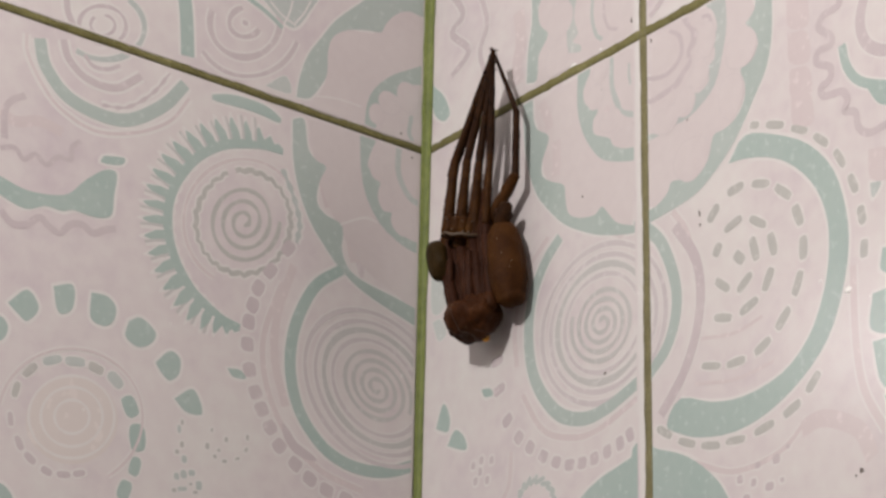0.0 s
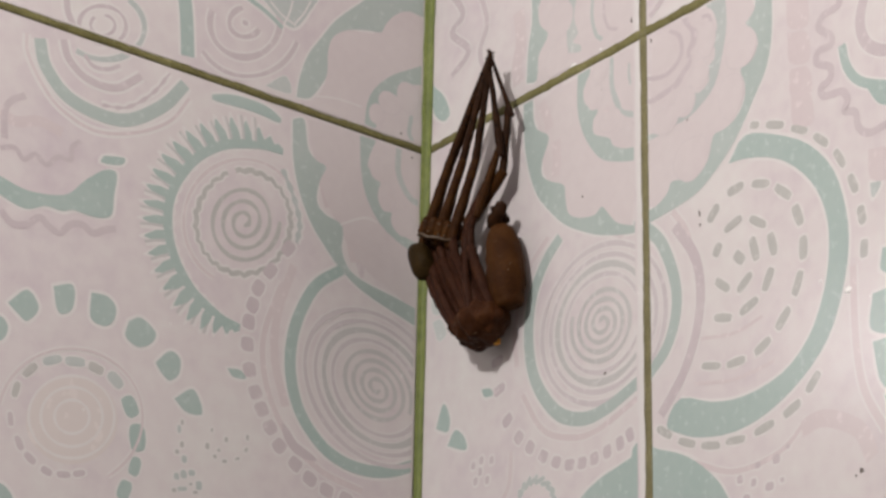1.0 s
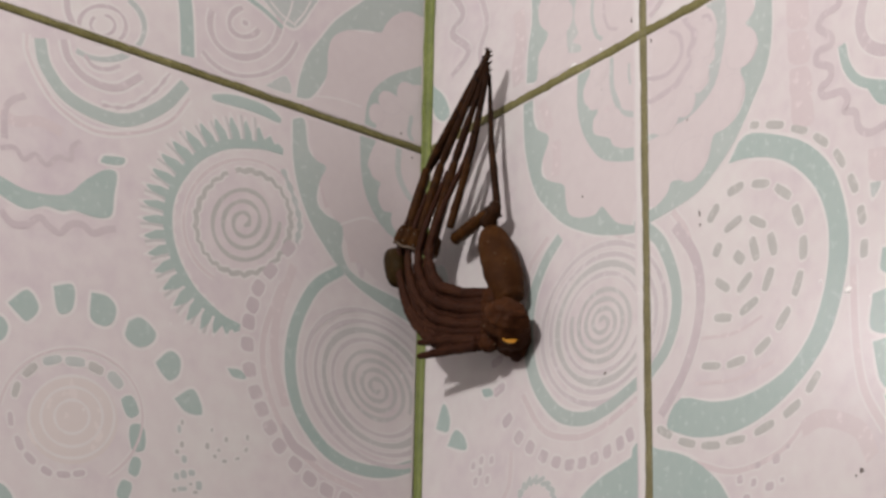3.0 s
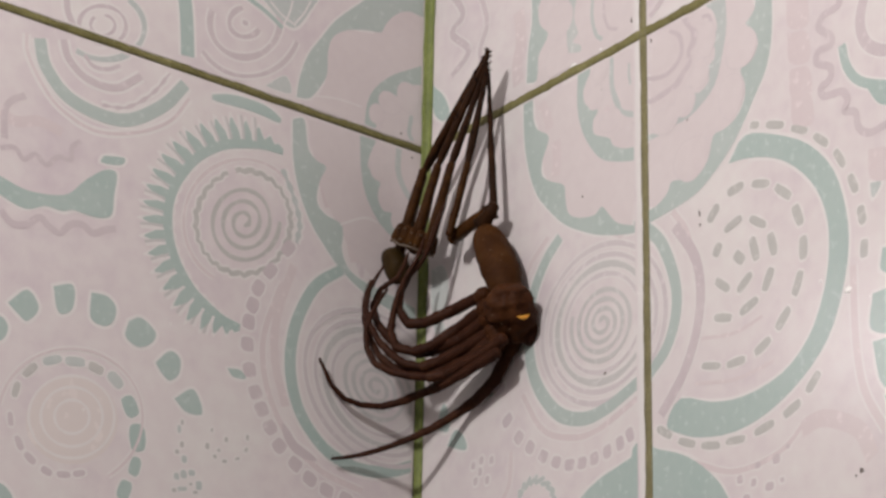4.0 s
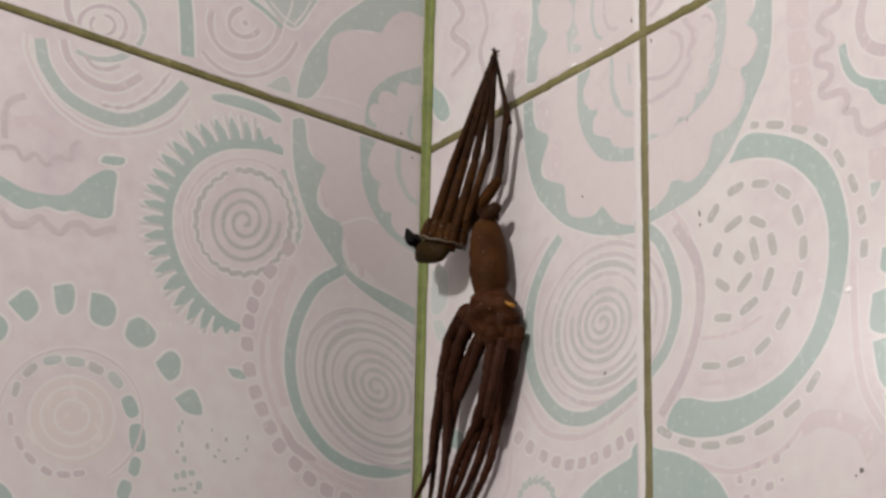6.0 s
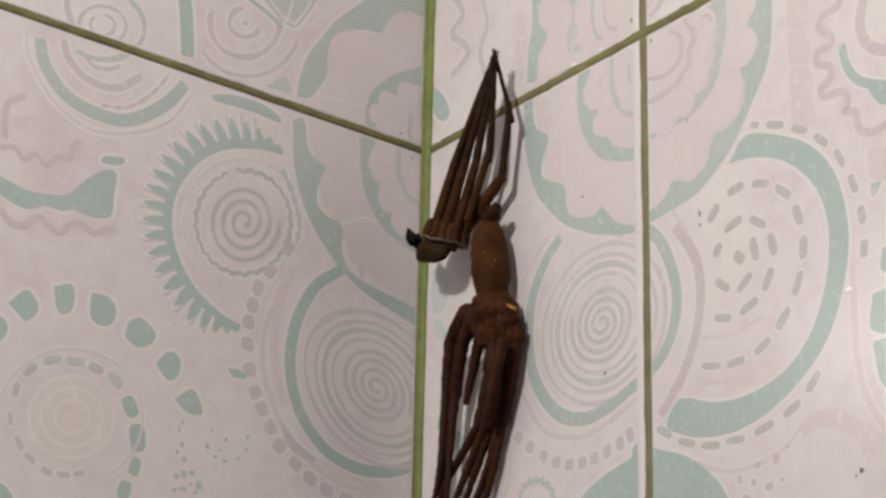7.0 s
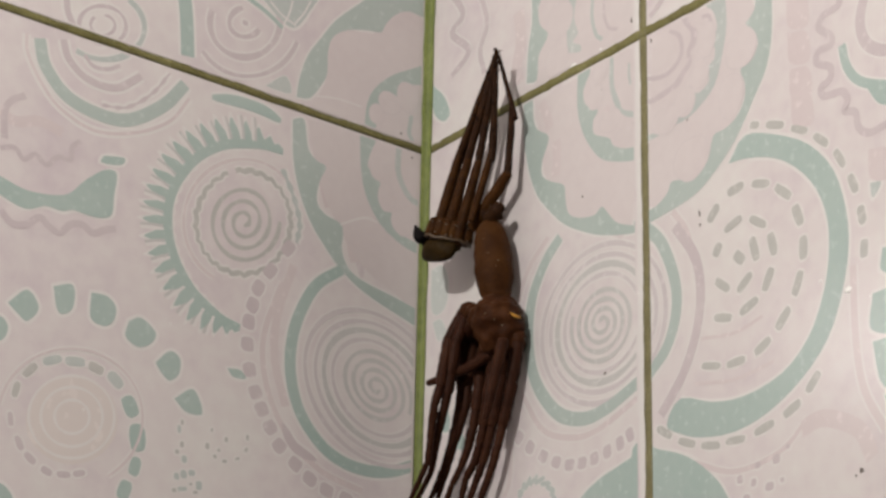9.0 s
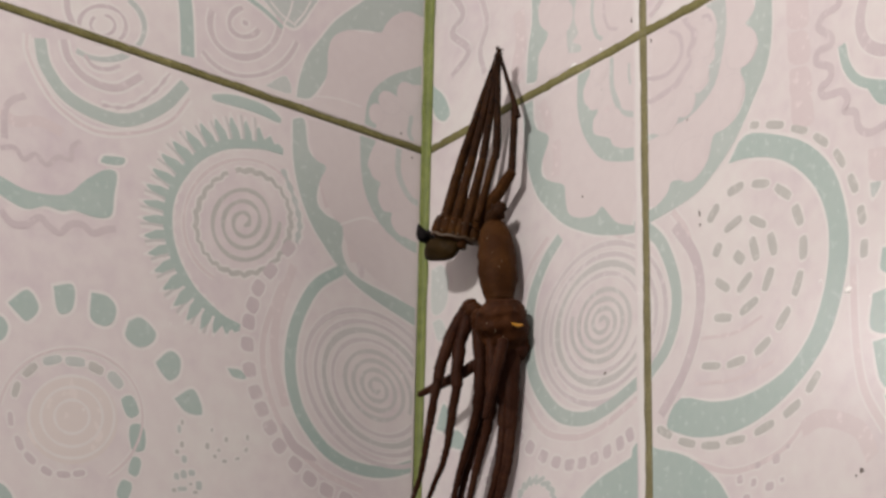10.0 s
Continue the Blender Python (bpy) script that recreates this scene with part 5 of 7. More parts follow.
LEG_PATHS[4.0][5] = [(-6.5, -39.2, -62.3), (-8.9, -23.9, -66.7), (-15.8, -16.1, -66.8), (-21, -10, -62.9), (-22, -8.3, -54.4), (-19.3, -11.1, -46.2), (-16.2, -14.4, -40.7), (-15.3, -15.1, -33.6)]
LEG_PATHS[4.0][6] = [(-2.5, -35.3, -60.9), (-7.7, -22.5, -67.4), (-9.7, -12.3, -69.1), (-15.2, -4.6, -71.1), (-24.4, -1.9, -69.8), (-30.2, -1.9, -62.2)]
LEG_PATHS[4.0][7] = [(-2.2, -38, -61.6), (-2.2, -30.1, -69.6), (-2.7, -20.4, -73.1), (-9.4, -12.4, -78.7), (-18.2, -2.8, -82.9), (-31.1, -1.4, -86.6)]
LEG_PATHS[4.1] = [None] * 8
LEG_PATHS[4.1][0] = [(-7.1, -33.7, -49.9), (-9, -23.7, -52.9), (-13.2, -17.8, -59.2), (-17.2, -13.5, -62.3), (-22.4, -7.2, -58.4), (-26.7, -1.4, -48.7)]
LEG_PATHS[4.1][1] = [(-7.2, -34.9, -51.7), (-9.2, -24, -55.1), (-13.4, -19.2, -61.7), (-18.6, -13.4, -64.1), (-22.5, -8.7, -60.2), (-27.3, -2.5, -51.9), (-29.9, 1, -46.3)]
LEG_PATHS[4.1][2] = [(-6.6, -34.8, -53.5), (-9, -21.9, -60.6), (-14.6, -14.3, -64.7), (-21.5, -6.3, -64.1), (-25.8, -1, -61.5), (-27.7, 1.7, -55.7), (-27.3, 1.8, -49.3)]
LEG_PATHS[4.1][3] = [(-7.1, -36.2, -56.2), (-9.4, -24.4, -62.8), (-15.4, -17.8, -67.2), (-20.6, -11.9, -66.8), (-25.4, -6.2, -63.7), (-28.8, -1.4, -53.4)]
LEG_PATHS[4.1][4] = [(-6.3, -37.1, -60.3), (-8.8, -23.9, -69.4), (-13.2, -17.2, -72), (-19.3, -10.4, -72.2), (-23.1, -5.5, -66.3), (-25.8, -1.7, -56.2), (-26.6, -0.4, -51.8)]
LEG_PATHS[4.1][5] = [(-6.7, -38.6, -60.1), (-9, -26.3, -64.7), (-15.6, -18.1, -67.3), (-22.1, -10.2, -58.5), (-19.1, -13.3, -50.3), (-14.9, -17.9, -44.3)]
LEG_PATHS[4.1][6] = [(-5.2, -39.7, -62.2), (-7.8, -29, -70.6), (-11.4, -19.1, -73.4), (-18.3, -11.5, -78.3), (-24.4, -4.7, -80), (-28.6, 0.4, -77.6), (-29.1, 1.1, -74.8)]
LEG_PATHS[4.1][7] = [(-4.8, -42.3, -64.2), (-6.6, -37.6, -72.6), (-7.8, -31.3, -79.1), (-10.6, -22.7, -85.5), (-14.1, -19, -89.3), (-19.3, -13.7, -97)]
LEG_PATHS[4.2] = [None] * 8
LEG_PATHS[4.2][0] = [(-8.8, -29.7, -52), (-8, -21.7, -64.5), (-9.5, -14.5, -72.4), (-12.4, -5.4, -76.8), (-18, -2.2, -78), (-21.5, -2.2, -75.3), (-22.8, -2.2, -68.1)]
LEG_PATHS[4.2][1] = [(-8.6, -32.7, -54.8), (-7.7, -25.7, -68.3), (-9.2, -17.5, -78.6), (-12.8, -6.2, -81.9), (-19.3, -2.2, -82.3), (-24, -2.2, -76.5)]
LEG_PATHS[4.2][2] = [(-7.3, -33.1, -56.6), (-7, -24.8, -69.2), (-8.6, -15.6, -79.4), (-12.1, -3.2, -81.6), (-23.9, -2.2, -85.3)]
LEG_PATHS[4.2][3] = [(-7.7, -36.8, -59.3), (-7.4, -28.4, -71.6), (-9.1, -18.6, -82.8), (-12.4, -8.3, -86.3), (-17.7, -2.2, -86)]
LEG_PATHS[4.2][4] = [(-6.6, -37.4, -60.4), (-6.2, -31.1, -73.4), (-7.9, -21.2, -84.6), (-10, -11.7, -90.7), (-12.4, -4.3, -94.8)]
LEG_PATHS[4.2][5] = [(-6.9, -40.8, -62.9), (-6.3, -35.4, -74.6), (-7.8, -27.1, -83.4), (-10, -16.9, -90.6), (-12.1, -10.3, -94.8)]
LEG_PATHS[4.2][6] = [(-4.7, -42.1, -62.7), (-5.1, -37.6, -73.6), (-6.1, -32.1, -82.9), (-7.6, -23.1, -90.1), (-9.1, -14.8, -95.2)]
LEG_PATHS[4.2][7] = [(-4.6, -45, -63.6), (-4.9, -41.6, -74.6), (-5.6, -37.5, -82.3), (-6.9, -30.4, -90.5), (-8.3, -22.1, -96.8)]
LEG_PATHS[4.3] = [None] * 8
LEG_PATHS[4.3][0] = [(-8.7, -28, -52.1), (-6.3, -19.4, -62.1), (-6.8, -13.9, -70.3), (-7.9, -5.1, -77.1), (-14.7, -2.2, -81.3), (-20.3, -2.2, -78.5), (-24, -2.2, -70.8)]
LEG_PATHS[4.3][1] = [(-8.6, -31.1, -55.1), (-6.3, -21.6, -65.4), (-6.9, -15.6, -77.5), (-8.1, -6.7, -85.1), (-14.3, -2.2, -89.9), (-23.4, -2.2, -88.5)]
LEG_PATHS[4.3][2] = [(-7.3, -32, -56.3), (-5.5, -24.9, -67.5), (-6.1, -18.5, -78.1), (-6.9, -9.5, -85.5), (-15.7, -2.2, -93.5)]
LEG_PATHS[4.3][3] = [(-7.8, -35.9, -59), (-5.8, -27.4, -69.6), (-6.4, -21.3, -80.2), (-7.4, -12.3, -87.6), (-9.4, -2.2, -95.1)]
LEG_PATHS[4.3][4] = [(-6.6, -37.4, -60.4), (-5.1, -30.6, -71.7), (-5.5, -26.4, -81.3), (-6.2, -19.1, -89), (-7.3, -8.1, -95.9)]
LEG_PATHS[4.3][5] = [(-7, -40.9, -63), (-5.2, -34.9, -72.8), (-5.6, -30.6, -82.5), (-6.5, -21.8, -91), (-7.3, -14.5, -97.3)]
LEG_PATHS[4.3][6] = [(-5.2, -42.1, -62.9), (-4.4, -37.7, -72.2), (-4.9, -32.6, -82.7), (-5.6, -24.7, -91.5), (-6.2, -19.4, -98.3)]
LEG_PATHS[4.3][7] = [(-5.3, -45.2, -63.8), (-4.2, -41.7, -71.8), (-4.7, -37.3, -81.4), (-5.4, -30.5, -90.2), (-6, -24.5, -98.2)]
LEG_PATHS[4.5] = [None] * 8
LEG_PATHS[4.5][0] = [(-9, -30, -53.5), (-8.4, -24.6, -53.3), (-7.5, -19.2, -58.1), (-6.5, -15, -63.6), (-6, -12.6, -68.4), (-6, -10.9, -73.4), (-6, -9.6, -78.5), (-6, -6.9, -82.6), (-6.2, -2.4, -86.3), (-8.8, -2.4, -91.6)]
LEG_PATHS[4.5][1] = [(-9, -31.3, -54.1), (-8.4, -27.2, -54.7), (-6, -20, -58.7), (-4.5, -15.4, -63.3), (-4, -12.6, -68.6), (-4, -10.2, -74.2), (-4, -8.9, -79.3), (-4, -8, -84.5), (-4, -6.1, -90.8)]
LEG_PATHS[4.5][2] = [(-9.5, -34, -55.2), (-8.9, -30.8, -56), (-7.5, -27.2, -60.5), (-7, -24.7, -65.8), (-6, -21, -70.6), (-6, -18.4, -76.1), (-6, -16.1, -81.5), (-6, -13.8, -87.7), (-6, -11, -93.7)]
LEG_PATHS[4.5][3] = [(-9, -35, -56.1), (-8.4, -32.9, -57.2), (-6, -30.5, -61.1), (-5, -27.7, -66.1), (-4.5, -23.9, -71.8), (-4.5, -20.3, -76.9), (-4.5, -17.3, -81.5), (-4.5, -14.7, -86.2), (-4.5, -12.4, -92.4)]
LEG_PATHS[4.5][4] = [(-8, -37.5, -60.2), (-7, -37, -68.6), (-6, -33.3, -74.6), (-5, -28.6, -77.8), (-5, -23.2, -82.4), (-5, -18.6, -87.3), (-5, -15.2, -93.1)]
LEG_PATHS[4.5][5] = [(-6, -37.9, -60.2), (-5, -36.3, -69.3), (-4, -32, -76), (-4, -29.7, -80.7), (-4, -26.8, -86.6), (-4, -23.4, -91.1), (-4, -19.8, -94.8)]
LEG_PATHS[4.5][6] = [(-4.5, -39.4, -60), (-4, -37, -69.5), (-3, -33, -75), (-3, -30.6, -79.7), (-3, -28.7, -84.5), (-3, -25.6, -89), (-3, -21.2, -94.5)]
LEG_PATHS[4.5][7] = [(-3.2, -40.4, -59.7), (-3.2, -38.9, -68.5), (-2.5, -35.4, -76.3), (-2.5, -33.9, -81.9), (-2.5, -31.6, -86.5), (-2.5, -28.2, -90.9), (-2.5, -24.3, -95.9)]
LEG_PATHS[5.5] = [None] * 8
LEG_PATHS[5.5][0] = [(-9, -30, -53.5), (-8.4, -24.6, -53.3), (-7.5, -20.8, -57.2), (-6.5, -16.9, -62.8), (-6, -14.6, -68.9), (-6, -12.5, -75.2), (-6, -11.2, -81.7), (-6, -10.3, -85.5), (-6, -6.1, -88.5), (-6, -2.4, -91.7)]
LEG_PATHS[5.5][1] = [(-9, -31.3, -54.1), (-8.4, -27.2, -54.7), (-6, -21.2, -57), (-4.5, -16, -62.1), (-4, -13.4, -68.1), (-4, -11.1, -74.4), (-4, -10, -80.9), (-4, -9.4, -87.6), (-4, -8.3, -92.7)]
LEG_PATHS[5.5][2] = [(-9.5, -34, -55.2), (-8.9, -30.8, -56), (-7.5, -25.7, -58.7), (-7, -21, -64.1), (-6, -18.2, -69.9), (-6, -18, -76.6), (-6, -17.2, -83.2), (-6, -16.3, -88.3), (-6, -14.5, -94.5)]
LEG_PATHS[5.5][3] = [(-9, -35, -56.1), (-8.4, -32.9, -57.2), (-6, -25.9, -58.3), (-5, -20.1, -63.3), (-4.5, -17.5, -69.4), (-4.5, -16.9, -76), (-4.5, -16.7, -82.7), (-4.5, -15.9, -89.2), (-4.5, -14.2, -94.1)]
LEG_PATHS[5.5][4] = [(-8, -37.5, -60.2), (-7, -34.8, -67.9), (-6, -30.8, -73.3), (-5, -26.4, -78.6), (-5, -22, -82.8), (-5, -18.9, -86), (-5, -17.2, -90.9), (-5, -15.7, -95.9)]
LEG_PATHS[5.5][5] = [(-6, -37.9, -60.2), (-5, -34.9, -67.6), (-4, -31.3, -73.1), (-4, -27.6, -78.2), (-4, -23.2, -84.4), (-4, -19.7, -90.2), (-4, -15.6, -93.9)]
LEG_PATHS[5.5][6] = [(-4.5, -39.4, -60), (-4, -36.4, -67.9), (-3, -32.5, -73.5), (-3, -28.6, -79.2), (-3, -25.1, -86.2), (-3, -21.5, -90.7), (-3, -17.9, -94.4)]
LEG_PATHS[5.5][7] = [(-3.2, -40.4, -59.7), (-3.2, -38.4, -68.3), (-2.5, -35.2, -74.2), (-2.5, -32.4, -80.2), (-2.5, -30.6, -86.3), (-2.5, -27, -90.7), (-2.5, -22.3, -95.4)]
LEG_PATHS[7.0] = [None] * 8
LEG_PATHS[7.0][0] = [(-9, -30, -53.5), (-8.4, -24.6, -53.3), (-7.5, -21.1, -58.7), (-6.5, -19.3, -63.5), (-6, -18, -69.8), (-6, -17.4, -76.5), (-6, -16.8, -83.1), (-6, -15.8, -89.5), (-6, -13.9, -95.7)]
LEG_PATHS[7.0][1] = [(-9, -31.3, -54.1), (-8.4, -27.2, -54.7), (-6, -21.3, -58.4), (-4.5, -18.6, -62.8), (-4, -17.3, -69.2), (-4, -16.9, -75.9), (-4, -15.8, -82.4), (-4, -14.8, -88.8), (-4, -13.5, -95.2)]
LEG_PATHS[7.0][2] = [(-9.5, -34, -55.2), (-8.9, -30.8, -56), (-7.5, -25.8, -60.1), (-7, -24, -64.9), (-6, -21.6, -70.8), (-6, -20.6, -77.3), (-6, -20, -83.8), (-6, -19.6, -90.4), (-6, -18.7, -96.8)]
LEG_PATHS[7.0][3] = [(-8, -36.7, -60), (-6, -35.1, -62.4), (-5, -32.7, -68.2), (-4.5, -30.4, -74.2), (-4.5, -28, -79.6), (-4.5, -23, -84.3), (-4.5, -19, -87.9), (-4.5, -17, -92.1)]
LEG_PATHS[7.0][4] = [(-8, -37.5, -60.2), (-7, -37.3, -70), (-6, -34.6, -78.3), (-5, -29.8, -82.8), (-5, -26.2, -87.8), (-5, -22.9, -92.3), (-5, -19.9, -96.8)]
LEG_PATHS[7.0][5] = [(-6, -37.9, -60.2), (-5, -37, -69.5), (-4, -33.9, -77.8), (-4, -31.1, -82.4), (-4, -28, -88.2), (-4, -25.1, -92.7), (-4, -22.6, -97.4)]
LEG_PATHS[7.0][6] = [(-4.5, -39.4, -60), (-4, -37.9, -69.7), (-3, -34.5, -76.6), (-3, -33, -82.8), (-3, -30.5, -88.8), (-3, -27.8, -93.3), (-3, -25.3, -97.3)]
LEG_PATHS[7.0][7] = [(-3.2, -40.4, -59.7), (-3.2, -39, -68.5), (-2.5, -35.8, -76.9), (-2.5, -33.7, -82.3), (-2.5, -32.2, -87.8), (-2.5, -30.3, -92.6), (-2.5, -27.8, -98.5)]
LEG_PATHS[8.0] = [None] * 8
LEG_PATHS[8.0][0] = [(-9, -30, -53.5), (-8.4, -24.6, -53.3), (-9, -22.8, -60.9), (-9, -21.7, -68.7), (-9, -20.2, -73.1), (-8.5, -18.7, -81.4), (-8, -17.3, -89), (-7.5, -13.1, -93.1), (-7, -8.9, -96.1)]
LEG_PATHS[8.0][1] = [(-9, -31.3, -54.1), (-8.4, -27.2, -54.7), (-8.3, -24.6, -61.2), (-7.8, -22.8, -70.2), (-7.5, -21.3, -76.4), (-7, -19.6, -82.5), (-6.5, -17.7, -88.7), (-6, -16.6, -95)]
LEG_PATHS[8.0][2] = [(-9.5, -34, -55.2), (-8.9, -30.8, -56), (-5.5, -24, -60.4), (-5.6, -22.6, -69.6), (-5.7, -21.9, -76.8), (-5.8, -19.5, -82.4), (-5.9, -18.4, -87.4), (-6, -18.1, -95.4)]
LEG_PATHS[8.0][3] = [(-9, -35, -56.1), (-8.4, -32.9, -57.2), (-4.5, -26.8, -61), (-4.5, -26.4, -70.4), (-4.6, -25.4, -76.8), (-4.8, -22.2, -82.8), (-4.9, -20, -88.9), (-5, -18.9, -96.7)]
LEG_PATHS[8.0][4] = [(-8, -37.5, -60.2), (-4.7, -31, -62.2), (-4.9, -29.2, -71.2), (-5, -27.9, -78.2), (-5.1, -24.9, -84.8), (-5.3, -23.1, -89.8), (-5.4, -21.4, -95.9)]
LEG_PATHS[8.0][5] = [(-6, -37.9, -60.2), (-4.6, -34.8, -63.3), (-4.7, -32.7, -72.3), (-4.8, -31.3, -80), (-5, -28.8, -85.9), (-5.1, -26.5, -90.8), (-5.4, -22.9, -96.4)]
LEG_PATHS[8.0][6] = [(-4.5, -39.4, -60), (-3, -36.8, -63.5), (-3.2, -34.3, -72.5), (-3.5, -31.6, -81.2), (-3.8, -29.4, -87.3), (-4, -27.4, -92.1), (-4.2, -25.5, -97)]
LEG_PATHS[8.0][7] = [(-3.2, -40.4, -59.7), (-3.5, -40.8, -63.5), (-3.6, -38.5, -73.8), (-3.9, -35.9, -82.5), (-4.2, -33.8, -88.6), (-4.4, -31.2, -93.2), (-4.6, -29, -97.8)]
LEG_PATHS[9.0] = [None] * 8
LEG_PATHS[9.0][0] = [(-9, -30.4, -53.2), (-8.4, -24.9, -53), (-10.8, -24.4, -61.8), (-12.2, -24.2, -70.4), (-13, -23.4, -74.3), (-12.5, -21.5, -80.3), (-12, -19.7, -87.6), (-11.5, -14.7, -92.3), (-11, -11.2, -96.1)]
LEG_PATHS[9.0][1] = [(-9, -31.7, -54), (-8.4, -27.3, -54.4), (-9.7, -25.8, -62), (-10.2, -24.7, -69.9), (-10.5, -23.9, -74.4), (-10, -20.6, -80.8), (-9.5, -18.1, -88.1), (-9, -13.6, -92.3), (-8.5, -8.6, -95.6)]
LEG_PATHS[9.0][2] = [(-9.5, -34.3, -55.4), (-8.9, -31.7, -56.9), (-5.5, -24, -59.1), (-5.6, -23.5, -68.5), (-5.6, -22.5, -75), (-5.8, -19.9, -82.5), (-6, -16.8, -88.5), (-6.3, -13.1, -94.2)]
LEG_PATHS[9.0][3] = [(-9, -35.3, -56.3), (-8.4, -33.5, -57.9), (-4.5, -26.1, -57.9), (-4.6, -24.7, -64.5), (-4.7, -23.9, -73.7), (-4.9, -20.9, -80.4), (-5.1, -18, -87.2), (-5.3, -14.4, -94.3)]
LEG_PATHS[9.0][4] = [(-8, -37.4, -59.5), (-4.8, -30, -61.9), (-4.9, -28.9, -71.1), (-5, -26.6, -81.3), (-5.2, -23.7, -87.3), (-5.5, -20.3, -91.8), (-5.6, -17.6, -96.5)]
LEG_PATHS[9.0][5] = [(-6, -37.7, -60), (-4.6, -34.5, -63.2), (-4.7, -32.3, -72.2), (-4.9, -30.5, -81.1), (-5.1, -27.7, -88.4), (-5.2, -24.7, -91.6), (-5.3, -23.4, -96.5)]
LEG_PATHS[9.0][6] = [(-4.5, -39.3, -60.1), (-3, -36.5, -63.5), (-3.3, -33.9, -72.4), (-3.5, -31.6, -81.2), (-3.8, -29.1, -88.6), (-4.1, -26.6, -93.3), (-4.4, -24.8, -98.1)]
LEG_PATHS[9.0][7] = [(-3.2, -40.2, -60), (-3.5, -40.8, -63.5), (-3.6, -38.5, -73.8), (-3.9, -35.9, -82.5), (-4.2, -33.4, -89.8), (-4.5, -30.2, -95.6), (-4.6, -28.2, -100.3)]
LEG_PATHS[9.5] = [None] * 8
LEG_PATHS[9.5][0] = [(-9, -30.8, -53), (-8.4, -25.2, -52.6), (-11.2, -25.7, -60.9), (-13, -25.8, -70.9), (-14, -25.8, -79.1), (-13.5, -23.9, -85.2), (-13, -23.9, -89.6), (-12.5, -18.2, -95.4), (-12, -15.7, -98.6)]
LEG_PATHS[9.5][1] = [(-9, -32.1, -54), (-8.4, -27.5, -54.2), (-9.9, -27.8, -62.6), (-10.6, -26.5, -70.6), (-11, -26.5, -76), (-10.5, -22.7, -81.4), (-10, -19.3, -87.9), (-9.5, -15.3, -92.8), (-9, -12.6, -96.6)]
LEG_PATHS[9.5][2] = [(-9.5, -34.6, -55.6), (-8.9, -32.6, -57.7), (-5.3, -27.7, -65.6), (-5.4, -25.9, -73.2), (-5.5, -25.7, -77.8), (-5.7, -22, -83), (-5.8, -19.7, -90.3), (-6, -18.1, -95.4)]
LEG_PATHS[9.5][3] = [(-9, -35.6, -56.6), (-8.4, -34.1, -58.7), (-4.4, -28.9, -67), (-4.5, -27.1, -76), (-4.6, -24.7, -80.7), (-4.8, -21.8, -88.1), (-5, -19.8, -95.5)]
LEG_PATHS[9.5][4] = [(-8, -37.2, -58.8), (-4.6, -32.7, -69.4), (-4.7, -31, -78.3), (-5, -27.7, -84.3), (-5.2, -24.1, -89.9), (-5.4, -21.4, -95.9)]
LEG_PATHS[9.5][5] = [(-6, -37.6, -59.9), (-4.5, -35.6, -71.6), (-4.6, -35.2, -80.1), (-4.7, -32.7, -86.8), (-5, -29.5, -92.6), (-5.1, -28.1, -97.4)]
LEG_PATHS[9.5][6] = [(-4.5, -39.3, -60.2), (-2.9, -37.3, -73.2), (-3.1, -35.6, -80.7), (-3.4, -33.2, -88.1), (-3.8, -30, -93.9), (-3.9, -28.9, -97.6)]
LEG_PATHS[9.5][7] = [(-3.2, -40, -60.3), (-3.5, -40.5, -72.9), (-3.7, -38.7, -81.7), (-3.9, -36.6, -87.8), (-4.2, -34.1, -93.8), (-4.4, -32, -99)]
LEG_PATHS[10.0] = [None] * 8
LEG_PATHS[10.0][0] = [(-9, -31.2, -52.7), (-8.4, -25.4, -52.2), (-11.5, -27.1, -58.7), (-13.4, -26.1, -65.7), (-14.5, -25.7, -71.9), (-14, -23.2, -78.4), (-13.5, -20.7, -85.6), (-13, -19.4, -89.2), (-12.5, -16.1, -93.5), (-12, -13.5, -96.8)]
LEG_PATHS[10.0][1] = [(-9, -32.5, -53.9), (-8.4, -27.6, -53.9), (-10.1, -28.5, -60.1), (-11, -28.4, -68.4), (-11.5, -29.3, -72.8), (-11, -27.1, -77.4), (-10.5, -25, -84.8), (-10, -22.5, -88.6), (-9.5, -18.4, -92.8), (-9, -15.1, -96.5)]
LEG_PATHS[10.0][2] = [(-9.5, -34.8, -55.9), (-8.9, -33.5, -58.6), (-8, -33.1, -63.7), (-7, -32.1, -72.5), (-6, -29.3, -78.2), (-6, -26, -85.3), (-6, -23.1, -91.2), (-6, -21.2, -97.3)]
LEG_PATHS[10.0][3] = [(-9, -35.9, -56.9), (-8.4, -34.8, -59.5), (-5.5, -32.5, -65.6), (-4.5, -30.5, -72.9), (-4, -28.4, -78.2), (-4, -26.1, -83.6), (-4, -23, -90.8), (-4, -21.1, -96.9)]
LEG_PATHS[10.0][4] = [(-8, -37.1, -58), (-7, -36.4, -67), (-6, -34.6, -77), (-5, -32.2, -81.4), (-5, -29.5, -87.3), (-5, -27.6, -92.1), (-5, -25.7, -98.2)]
LEG_PATHS[10.0][5] = [(-6, -37.4, -59.7), (-5, -37.4, -69.6), (-4, -36.7, -78.5), (-4, -36.2, -83.6), (-4, -35.3, -89.9), (-4, -32.8, -95.8), (-4, -31.5, -99.4)]
LEG_PATHS[10.0][6] = [(-4.5, -39.2, -60.2), (-4, -38.8, -69.8), (-3, -37.5, -79.9), (-3, -36.6, -87.5), (-3, -34.7, -93.6), (-3, -32.8, -99.6)]
